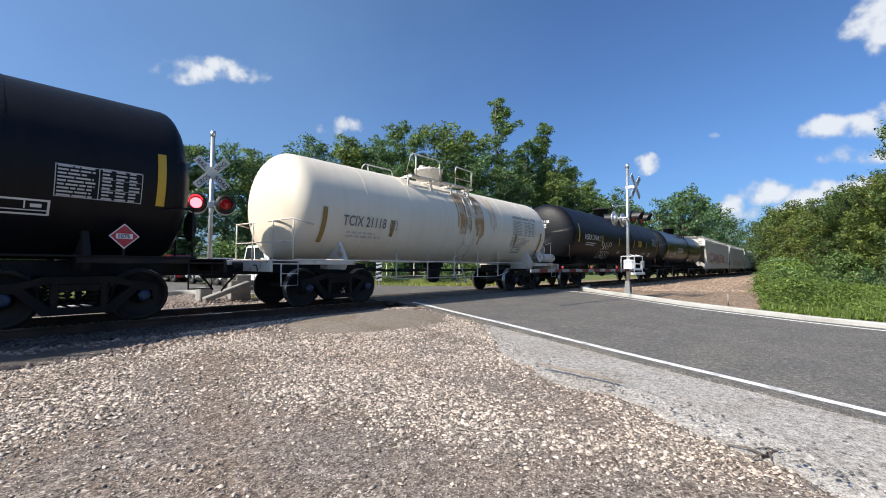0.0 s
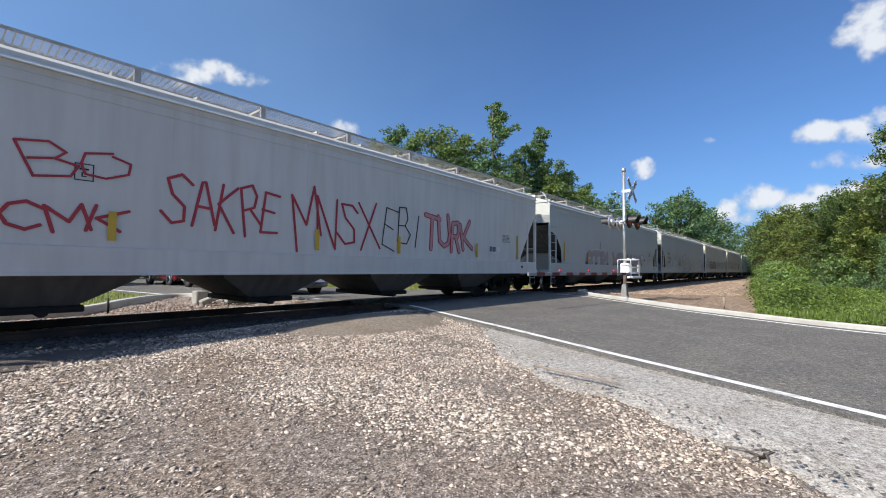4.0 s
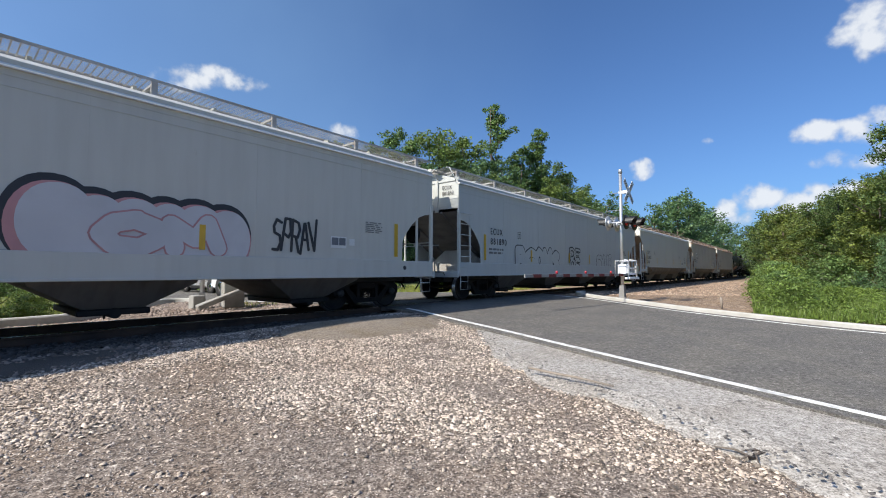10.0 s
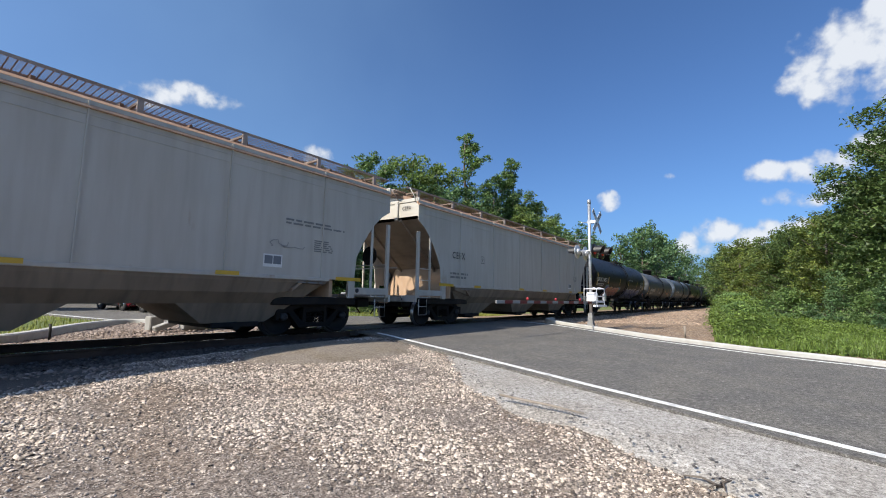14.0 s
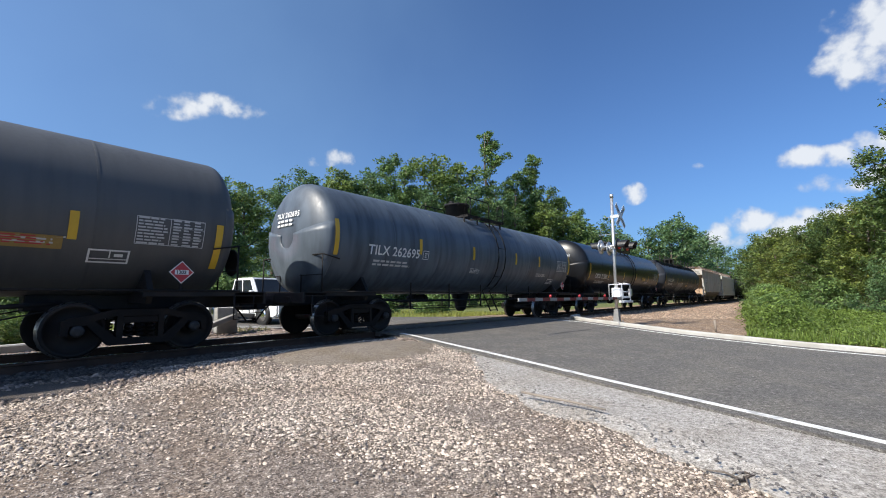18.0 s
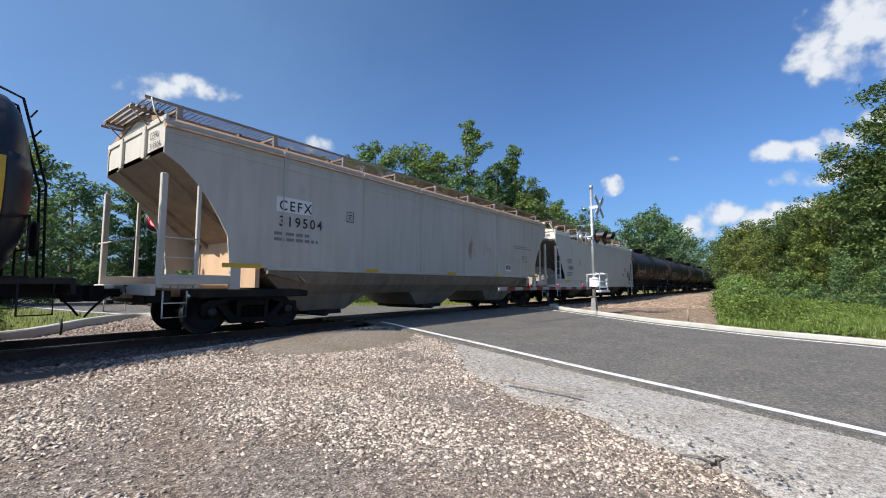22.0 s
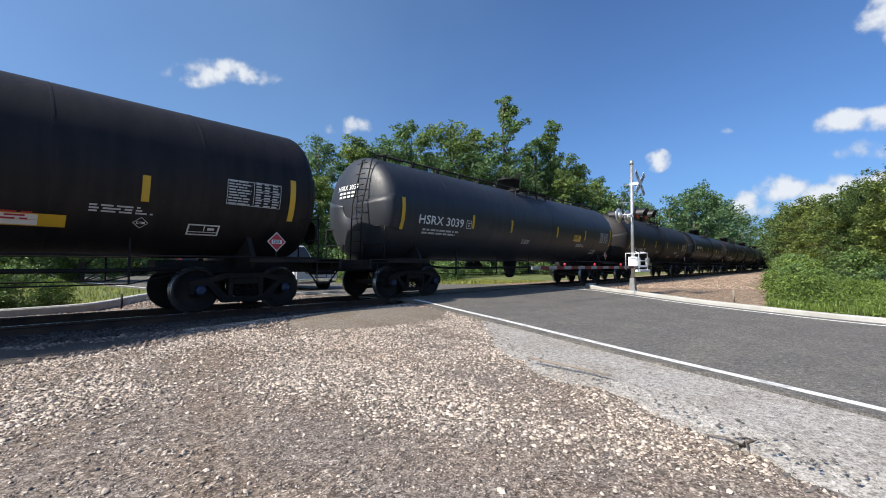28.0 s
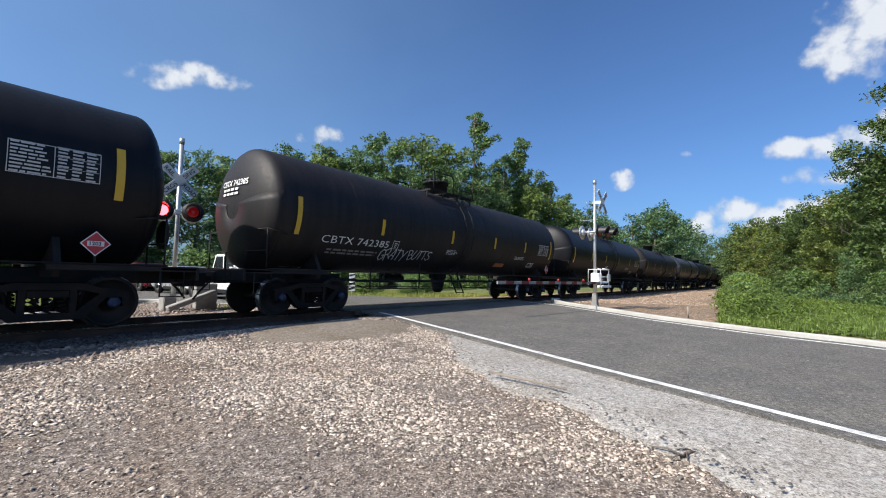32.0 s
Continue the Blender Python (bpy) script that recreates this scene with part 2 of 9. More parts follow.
def streaked(name, color, dirt, rough=0.45, amount=0.5, coat=0.0, metal=0.0, rust=None, rust_amount=0.0, spec=0.5):
    """Car paint with streaks of dirt that run down it, and rust patches near the top where given."""
    if name in MATS:
        return MATS[name]
    m = bpy.data.materials.new(name)
    m.use_nodes = True
    nt = m.node_tree
    n, l = nt.nodes.new, nt.links.new
    bs = nt.nodes["Principled BSDF"]
    tc = n("ShaderNodeTexCoord")
    info = n("ShaderNodeObjectInfo")
    off = n("ShaderNodeVectorMath")
    off.operation = "MULTIPLY_ADD"
    off.inputs[1].default_value = (1, 1, 1)
    comb = n("ShaderNodeCombineXYZ")
    sc = n("ShaderNodeMath")
    sc.operation = "MULTIPLY"
    sc.inputs[1].default_value = 40
    l(info.outputs["Random"], sc.inputs[0])
    l(sc.outputs[0], comb.inputs["X"])
    l(tc.outputs["Object"], off.inputs[0])
    l(comb.outputs[0], off.inputs[2])
    mp = n("ShaderNodeMapping")
    mp.inputs["Scale"].default_value = (3.0, 1.2, 0.28)
    l(off.outputs[0], mp.inputs["Vector"])
    st, fi, pa = n("ShaderNodeTexNoise"), n("ShaderNodeTexNoise"), n("ShaderNodeTexNoise")
    st.inputs["Scale"].default_value, st.inputs["Detail"].default_value = 1.6, 6
    l(mp.outputs[0], st.inputs["Vector"])
    fi.inputs["Scale"].default_value, fi.inputs["Detail"].default_value = 14, 6
    l(off.outputs[0], fi.inputs["Vector"])
    pa.inputs["Scale"].default_value, pa.inputs["Detail"].default_value = 0.55, 5
    l(off.outputs[0], pa.inputs["Vector"])
    r1 = n("ShaderNodeMapRange")
    r1.inputs["From Min"].default_value, r1.inputs["From Max"].default_value = 0.42, 0.78
    r1.inputs["To Max"].default_value = amount
    l(st.outputs["Fac"], r1.inputs["Value"])
    m1 = n("ShaderNodeMix")
    m1.data_type = "RGBA"
    c = Vector(color[:3])
    m1.inputs["A"].default_value, m1.inputs["B"].default_value = (*c, 1), (*dirt, 1)
    l(r1.outputs[0], m1.inputs["Factor"])
    r2 = n("ShaderNodeMapRange")
    r2.inputs["From Min"].default_value, r2.inputs["From Max"].default_value = 0.4, 0.75
    r2.inputs["To Max"].default_value = amount * 0.55
    l(pa.outputs["Fac"], r2.inputs["Value"])
    m2 = n("ShaderNodeMix")
    m2.data_type = "RGBA"
    l(m1.outputs["Result"], m2.inputs["A"])
    m2.inputs["B"].default_value = (*dirt, 1)
    l(r2.outputs[0], m2.inputs["Factor"])
    last = m2.outputs["Result"]
    if rust:
        sp = n("ShaderNodeTexNoise")
        sp.inputs["Scale"].default_value, sp.inputs["Detail"].default_value = 1.1, 7
        mp2 = n("ShaderNodeMapping")
        mp2.inputs["Scale"].default_value = (1.6, 1, 0.6)
        l(off.outputs[0], mp2.inputs["Vector"])
        l(mp2.outputs[0], sp.inputs["Vector"])
        r3 = n("ShaderNodeMapRange")
        r3.inputs["From Min"].default_value, r3.inputs["From Max"].default_value = 0.68 - rust_amount, 0.80 - rust_amount
        l(sp.outputs["Fac"], r3.inputs["Value"])
        m3 = n("ShaderNodeMix")
        m3.data_type = "RGBA"
        l(last, m3.inputs["A"])
        m3.inputs["B"].default_value = (*rust, 1)
        l(r3.outputs[0], m3.inputs["Factor"])
        last = m3.outputs["Result"]
    l(last, bs.inputs["Base Color"])
    rm = n("ShaderNodeMapRange")
    rm.inputs["To Min"].default_value, rm.inputs["To Max"].default_value = max(0.04, rough - 0.1), min(1, rough + 0.15)
    l(fi.outputs["Fac"], rm.inputs["Value"])
    l(rm.outputs[0], bs.inputs["Roughness"])
    bs.inputs["Metallic"].default_value, bs.inputs["Coat Weight"].default_value = metal, coat
    bs.inputs["Specular IOR Level"].default_value = spec
    bp = n("ShaderNodeBump")
    bp.inputs["Strength"].default_value, bp.inputs["Distance"].default_value = 0.15, 0.01
    l(pa.outputs["Fac"], bp.inputs["Height"])
    l(bp.outputs["Normal"], bs.inputs["Normal"])
    MATS[name] = m
    return m


STEEL_BLACK = mat("black_steel", (0.011, 0.011, 0.012), 0.65, 0, 20, 0.4, 0.2, 90, (0.026, 0.022, 0.019), spec=0.25)
TRUCK_IRON = mat("truck_iron", (0.011, 0.010, 0.0095), 0.8, 0, 14, 0.4, 0.3, 60, (0.026, 0.020, 0.016), spec=0.2)
WHEEL_STEEL = mat("wheel_steel", (0.018, 0.016, 0.015), 0.6, 0.2, 10, 0.35, 0.1, 40, (0.034, 0.027, 0.023), spec=0.3)
TREAD = mat("wheel_tread", (0.32, 0.31, 0.3), 0.3, 0.9, 30, 0.2)
RAIL_SIDE = mat("rusty_rail", (0.10, 0.055, 0.035), 0.8, 0.2, 30, 0.4, 0.3, 120, (0.05, 0.03, 0.022))
RAIL_HEAD = mat("polished_rail", (0.45, 0.44, 0.43), 0.25, 1.0, 30, 0.15)
TIE = mat("creosote_wood", (0.075, 0.06, 0.05), 0.85, 0, 8, 0.4, 0.5, 30, (0.14, 0.12, 0.10), objrand=0.3)
YELLOW = mat("reflector_yellow", (0.62, 0.38, 0.03), 0.35, 0, 10, 0.12)
WHITE_PAINT = mat("white_lettering", (0.72, 0.72, 0.70), 0.55, 0, 25, 0.15)
BLACK_PAINT = mat("black_lettering", (0.03, 0.03, 0.035), 0.5, 0, 25, 0.2)
RED_PAINT = mat("red_paint", (0.42, 0.03, 0.04), 0.45, 0, 25, 0.15)
BLUE_PAINT = mat("blue_paint", (0.03, 0.08, 0.30), 0.45, 0, 25, 0.2)
PINK_PAINT = mat("pink_paint", (0.55, 0.27, 0.27), 0.5, 0, 4, 0.2)
SILVER_PAINT = mat("silver_paint", (0.62, 0.62, 0.66), 0.45, 0.2, 4, 0.12)
GREEN_PAINT = mat("green_paint", (0.03, 0.25, 0.16), 0.5, 0, 4, 0.3)
ORANGE_PAINT = mat("orange_paint", (0.42, 0.2, 0.07), 0.5, 0, 4, 0.3)
GREY_PAINT = mat("grey_paint", (0.16, 0.17, 0.19), 0.5, 0, 4, 0.3)
ALUMINIUM = mat("galvanised_mast", (0.58, 0.59, 0.60), 0.38, 0.75, 18, 0.15, 0.05, 80)
SIGN_OLD = mat("weathered_sign", (0.40, 0.42, 0.41), 0.5, 0, 12, 0.2, second=(0.30, 0.33, 0.31), mottle=3)
SIGN_WHITE = mat("sign_white", (0.75, 0.76, 0.78), 0.4, 0, 20, 0.08)
LENS_LIT = mat("lit_red_lens", (0.5, 0.01, 0.01), 0.2, 0, 20, 0.1, emit=(1.0, 0.02, 0.025, 22.0))
LENS_DARK = mat("dim_red_lens", (0.10, 0.008, 0.01), 0.12, 0, 20, 0.2, emit=(1.0, 0.02, 0.03, 0.06))
HOOD_BLACK = mat("hood_black", (0.012, 0.012, 0.013), 0.45, 0, 20, 0.2)
CONCRETE = mat("kerb_concrete", (0.44, 0.43, 0.40), 0.85, 0, 14, 0.22, 0.4, 70, (0.36, 0.345, 0.31))
LINE_WHITE = mat("road_line_paint", (0.68, 0.68, 0.66), 0.6, 0, 40, 0.2, 0.2, 120, (0.42, 0.42, 0.41), mottle=5, patch=(0.56, 0.66))


# ---------------------------------------------------------------- mesh helpers
def finish(bm, name, *materials, smooth=False):
    me = bpy.data.meshes.new(name)
    bm.normal_update()
    bm.to_mesh(me)
    bm.free()
    for m in materials:
        me.materials.append(m)
    if smooth:
        me.polygons.foreach_set("use_smooth", [True] * len(me.polygons))
    return me


def part(name, me, parent, m=None, label=""):
    ob = new(name, me)
    ob.parent = parent
    if m is not None:
        ob.matrix_basis = m
    return tagged(ob, label)


def box(bm, x0, x1, y0, y1, z0, z1, bevel=0.0, mi=0, m=None):
    t = Matrix.LocRotScale(((x0 + x1) / 2, (y0 + y1) / 2, (z0 + z1) / 2), None, (abs(x1 - x0), abs(y1 - y0), abs(z1 - z0)))
    r = bmesh.ops.create_cube(bm, size=1, matrix=(m @ t) if m else t)
    vs = r["verts"]
    fs = {f for v in vs for f in v.link_faces}
    for f in fs:
        f.material_index = mi
    if bevel:
        es = {e for v in vs for e in v.link_edges}
        bmesh.ops.bevel(bm, geom=list(es), offset=bevel, segments=1, affect="EDGES")


def tube(bm, pts, r, seg=8, mi=0, caps=True):
    """A round bar along the points."""
    pts = [Vector(p) for p in pts]
    rings = []
    for i, p in enumerate(pts):
        d = (pts[min(i + 1, len(pts) - 1)] - pts[max(i - 1, 0)]).normalized()
        side = d.cross(Vector((0, 0, 1)))
        if side.length < 1e-3:
            side = d.cross(Vector((1, 0, 0)))
        side.normalize()
        up = side.cross(d)
        rr = r[i] if isinstance(r, (list, tuple)) else r
        rings.append([bm.verts.new(p + side * math.cos(a) * rr + up * math.sin(a) * rr)
                      for a in [2 * math.pi * k / seg for k in range(seg)]])
    for a, b in zip(rings, rings[1:]):
        for k in range(seg):
            f = bm.faces.new((a[k], a[(k + 1) % seg], b[(k + 1) % seg], b[k]))
            f.material_index, f.smooth = mi, True
    if caps:
        for ring in (rings[0][::-1], rings[-1]):
            bm.faces.new(ring).material_index = mi


def lathe(bm, profile, seg=24, axis="y", mi=0, centre=(0, 0, 0), smooth=True):
    """Turns (distance along the axis, radius) pairs about an axis."""
    c = Vector(centre)
    rings = []
    for d, r in profile:
        ring = []
        for k in range(seg):
            a = 2 * math.pi * k / seg
            u, v = math.cos(a) * r, math.sin(a) * r
            p = {"x": (d, u, v), "y": (u, d, v), "z": (u, v, d)}[axis]
            ring.append(bm.verts.new(c + Vector(p)))
        rings.append(ring)
    for a, b in zip(rings, rings[1:]):
        for k in range(seg):
            f = bm.faces.new((a[k], a[(k + 1) % seg], b[(k + 1) % seg], b[k]))
            f.material_index, f.smooth = mi, smooth
    for ring in (rings[0][::-1], rings[-1]):
        if len(set(v.co.to_tuple(5) for v in ring)) > 2:
            bm.faces.new(ring).material_index = mi


def slab(bm, outline, t0, t1, plane="xz", mi=0):
    """A flat plate of that outline, from t0 to t1 across it."""
    def at(u, v, t):
        return {"xz": (u, t, v), "xy": (u, v, t), "yz": (t, u, v)}[plane]
    a = [bm.verts.new(at(u, v, t0)) for u, v in outline]
    b = [bm.verts.new(at(u, v, t1)) for u, v in outline]
    bm.faces.new(a).material_index = mi
    bm.faces.new(b[::-1]).material_index = mi
    n = len(outline)
    for k in range(n):
        bm.faces.new((a[k], b[k], b[(k + 1) % n], a[(k + 1) % n])).material_index = mi


def loft(bm, rings, mi=0, closed=True, caps=True, smooth=False):
    rs = [[bm.verts.new(p) for p in r] for r in rings]
    n = len(rs[0])
    for a, b in zip(rs, rs[1:]):
        for k in range(n if closed else n - 1):
            f = bm.faces.new((a[k], a[(k + 1) % n], b[(k + 1) % n], b[k]))
            f.material_index, f.smooth = mi, smooth
    if caps:
        bm.faces.new(rs[0][::-1]).material_index = mi
        bm.faces.new(rs[-1]).material_index = mi


def raw(name, verts, faces, *materials, smooth=False, mids=None):
    me = bpy.data.meshes.new(name)
    me.from_pydata([tuple(v) for v in verts], [], [tuple(f) for f in faces])
    for m in materials:
        me.materials.append(m)
    if mids is not None:
        me.polygons.foreach_set("material_index", mids)
    if smooth:
        me.polygons.foreach_set("use_smooth", [True] * len(me.polygons))
    me.update()
    return me


SHARED = {}


def shared(key, make):
    if key not in SHARED:
        SHARED[key] = make()
    return SHARED[key]


def lerp_table(rows, v):
    if v <= rows[0][0]:
        return rows[0][1]
    for (a, p), (b, q) in zip(rows, rows[1:]):
        if v <= b:
            k = (v - a) / (b - a)
            return p + (q - p) * k
    return rows[-1][1]


# ---------------------------------------------------------------- lie of the land
YT = 10.1          # track centre
RAIL = 0.47        # top of rail
ROAD_Z = [(-60, -0.3), (-8, -0.12), (-1, 0.08), (2, 0.2), (5, 0.335), (8, 0.435), (9.0, 0.458), (11.2, 0.458), (13, 0.43), (18, 0.36), (30, 0.3), (90, 0.4)]
GROUND_Z = [(-60, -0.35), (-6, -0.08), (0, 0.0), (2, 0.08), (4, 0.17), (6.5, 0.26), (8.2, 0.29), (12.0, 0.29), (13.2, 0.24), (15, 0.22), (30, 0.2), (90, 0.3)]
# road centre line: y, x of near-left edge line, x of the other edge
EDGE_L = [(-60, -14.5), (-10, 3.0), (-0.7, 5.95), (2.0, 6.7), (5.6, 7.75), (8.2, 8.62), (9.5, 8.9), (11.5, 8.8), (13, 8.3), (16, 7.1), (18.3, 6.1), (22, 5.7), (30, 5.2), (60, 4), (90, 2)]
EDGE_R = [(-60, -2.5), (-10, 12.3), (-1.8, 14.75), (0, 14.95), (2.9, 15.75), (5, 16.8), (6.8, 17.9), (9.5, 18.2), (11.5, 18.0), (13, 17.2), (16, 15.6), (20, 14.4), (30, 13.2), (60, 11), (90, 9)]
APRON_L = [(-30, -6.0), (-6, 1.5), (-0.3, 3.95), (0.18, 4.07), (0.84, 4.5), (1.56, 4.82), (2.5, 4.9), (3.6, 5.65), (5.0, 7.05), (5.3, 7.35)]


def road_z(y):
    return lerp_table(ROAD_Z, y)


def ground_z(x, y):
    g = lerp_table(GROUND_Z, y)
    l, r = lerp_table(EDGE_L, y), lerp_table(EDGE_R, y)
    inside = max(l - x, x - r, 0.0)
    if x > r:
        k = max(0.0, 1 - inside / 14.0)
    else:
        # the lot climbs towards the crossing beside the track
        up = min(1.0, max(0.0, (y - 4.2) / 2.2)) if y < 8.3 else 0.0
        k = max(0.0, 1 - (inside / (2.2 + 4.6 * up)) ** (1 + 0.6 * up))
        g -= 0.05 * up * min(1.0, max(0.0, (2.6 - x) / 2.2))
        g += 0.07 * up * math.exp(-((x - 5.4) / 1.7) ** 2 - ((y - 7.2) / 1.0) ** 2)
    track = 1.0 if 8.3 < y < 11.9 else 0.0
    if track and inside > 0.25:
        k = 0.0
    z = g + (road_z(y) - 0.035 - g) * k
    return z + 0.012 * noise.noise(Vector((x * 0.9, y * 0.9, 0))) * (0 if inside == 0 else 1)


def spread(a, b, n, grow):
    """n steps from a to b, each grown by that factor."""
    w = [grow ** i for i in range(n)]
    s = sum(w)
    out, x = [a], a
    for v in w:
        x += (b - a) * v / s
        out.append(x)
    return out


def ground():
    xs = spread(-4, -900, 24, 1.28)[::-1] + [v * 0.5 - 3.5 for v in range(0, 66)] + spread(29.5, 1500, 34, 1.18)
    ys = spread(-3, -900, 24, 1.28)[::-1] + [v * 0.4 - 2.6 for v in range(0, 56)] + spread(20, 1500, 30, 1.2)
    verts = [(x, y, ground_z(x, y)) for y in ys for x in xs]
    nx = len(xs)
    faces, ids = [], []
    for j in range(len(ys) - 1):
        for i in range(nx - 1):
            faces.append((j * nx + i, j * nx + i + 1, (j + 1) * nx + i + 1, (j + 1) * nx + i))
            cx, cy = (xs[i] + xs[i + 1]) / 2, (ys[j] + ys[j + 1]) / 2
            rr = lerp_table(EDGE_R, cy)
            grass = cy > 15.2 or (cx > 21.5 and cy < 0.4 + 0.02 * cx) or cx < -25 or cy < -14
            ids.append(1 if grass else (2 if cx > rr else 0))
    me = raw("ground", verts, faces, GRAVEL_DIRT, GRASS_SOIL, RED_DIRT, mids=ids, smooth=True)
    return tagged(new("ground", me), "grey-tan gravel lot, dirt and grassy verges beside the track", "ground", kind="structure")




def dirt(name, dark, mid, pale, grain=150.0, patches=None):
    """Fine crushed grit: pale and dark specks on a mid tone, tinted in broad patches."""
    m = bpy.data.materials.new(name)
    m.use_nodes = True
    nt = m.node_tree
    n, l = nt.nodes.new, nt.links.new
    bs = nt.nodes["Principled BSDF"]
    bs.inputs["Roughness"].default_value = 0.95
    tc = n("ShaderNodeTexCoord")
    cell, fine, broad = n("ShaderNodeTexVoronoi"), n("ShaderNodeTexNoise"), n("ShaderNodeTexNoise")
    cell.inputs["Scale"].default_value = grain
    fine.inputs["Scale"].default_value, fine.inputs["Detail"].default_value = grain * 0.22, 8
    broad.inputs["Scale"].default_value, broad.inputs["Detail"].default_value = 1.3, 5
    for q in (cell, fine, broad):
        l(tc.outputs["Object"], q.inputs["Vector"])
    sep = n("ShaderNodeSeparateColor")
    l(cell.outputs["Color"], sep.inputs[0])
    ramp = n("ShaderNodeValToRGB")
    el = ramp.color_ramp.elements
    el[0].position, el[0].color = 0.0, (*dark, 1)
    el[1].position, el[1].color = 1.0, (*pale, 1)
    e = el.new(0.30)
    e.color = (*[0.6 * a + 0.4 * b for a, b in zip(dark, mid)], 1)
    e = el.new(0.55)
    e.color = (*mid, 1)
    e = el.new(0.88)
    e.color = (*[0.7 * a + 0.3 * b for a, b in zip(mid, pale)], 1)
    add = n("ShaderNodeMath")
    add.operation = "MULTIPLY_ADD"
    add.inputs[1].default_value = 1.4
    l(fine.outputs["Fac"], add.inputs[0])
    sub = n("ShaderNodeMath")
    sub.operation = "MULTIPLY_ADD"
    sub.inputs[1].default_value, sub.inputs[2].default_value = 0.75, -0.58
    l(sep.outputs[0], sub.inputs[0])
    l(sub.outputs[0], add.inputs[2])
    l(add.outputs[0], ramp.inputs["Fac"])
    last = ramp.outputs["Color"]
    if patches:
        mx = n("ShaderNodeMix")
        mx.data_type, mx.blend_type = "RGBA", "MULTIPLY"
        mr = n("ShaderNodeMapRange")
        mr.inputs["From Min"].default_value, mr.inputs["From Max"].default_value = 0.42, 0.62
        l(broad.outputs["Fac"], mr.inputs["Value"])
        l(mr.outputs[0], mx.inputs["Factor"])
        l(last, mx.inputs["A"])
        mx.inputs["B"].default_value = (*patches, 1)
        last = mx.outputs["Result"]
    l(last, bs.inputs["Base Color"])
    bp = n("ShaderNodeBump")
    bp.inputs["Strength"].default_value, bp.inputs["Distance"].default_value = 0.9, 0.012
    l(add.outputs[0], bp.inputs["Height"])
    l(bp.outputs["Normal"], bs.inputs["Normal"])
    MATS[name] = m
    return m


GRAVEL_DIRT = dirt("gravel_dirt", (0.05, 0.037, 0.030), (0.205, 0.165, 0.136), (0.62, 0.545, 0.465), 72, (1.0, 0.94, 0.87))
GRASS_SOIL = mat("grass_soil", (0.10, 0.13, 0.035), 0.95, 0, 9, 0.4, 0.8, 40, (0.16, 0.17, 0.05), mottle=0.5)
RED_DIRT = dirt("red_ballast_dirt", (0.07, 0.045, 0.03), (0.27, 0.19, 0.13), (0.52, 0.42, 0.32), 22, (1.1, 1.05, 0.92))
ASPHALT = dirt("asphalt", (0.06, 0.055, 0.05), (0.128, 0.121, 0.111), (0.285, 0.268, 0.246), 75, (1.22, 1.2, 1.15))
APRON = dirt("worn_shoulder", (0.17, 0.155, 0.14), (0.40, 0.375, 0.342), (0.66, 0.63, 0.59), 75, (0.88, 0.86, 0.83))
MOUND = dirt("old_asphalt", (0.10, 0.08, 0.065), (0.27, 0.228, 0.18), (0.46, 0.41, 0.35), 110, (0.9, 0.86, 0.78))
ground()


def strip(name, ys, left, right, z, material, label, cat, thick=0.05, cols=6):
    """A road-like sheet between two edges, with a thickness."""
    verts, faces = [], []
    n = cols + 1
    for y in ys:
        a, b = left(y), right(y)
        for i in range(n):
            x = a + (b - a) * i / cols
            verts.append((x, y, z(x, y)))
    for j in range(len(ys) - 1):
        for i in range(cols):
            faces.append((j * n + i, j * n + i + 1, (j + 1) * n + i + 1, (j + 1) * n + i))
    base = len(verts)
    for j, y in enumerate(ys):
        for i in (0, cols):
            v = verts[j * n + i]
            verts.append((v[0], v[1], v[2] - thick))
    for j in range(len(ys) - 1):
        faces.append((j * n, (j + 1) * n, base + 2 * (j + 1), base + 2 * j))
        faces.append((j * n + cols, base + 2 * j + 1, base + 2 * (j + 1) + 1, (j + 1) * n + cols))
    return tagged(new(name, raw(name, verts, faces, material, smooth=False)), label, cat, kind="structure")


def stepped(a, b, s):
    n = max(2, int(round((b - a) / s)))
    return [a + (b - a) * i / n for i in range(n + 1)]


def crown(x, y):
    l, r = lerp_table(EDGE_L, y), lerp_table(EDGE_R, y)
    k = (x - (l + r) / 2) / ((r - l) / 2)
    return road_z(y) + 0.0 * (1 - k * k)


road_ys = stepped(-60, 9.15, 0.6)
strip("road", road_ys, lambda y: lerp_table(EDGE_L, y) - 0.3, lambda y: lerp_table(EDGE_R, y) + 0.1, crown, ASPHALT,
      "dark grey asphalt road with a worn surface", "road")
strip("road_beyond", stepped(11.05, 52, 0.7), lambda y: lerp_table(EDGE_L, y) - 0.3, lambda y: lerp_table(EDGE_R, y) + 0.2, crown, ASPHALT,
      "dark grey asphalt road beyond the track", "road")
strip("road_between_rails", [9.53, 10.1, 10.67], lambda y: 8.4, lambda y: 18.4, crown, ASPHALT,
      "asphalt and timber crossing surface between the rails", "road")
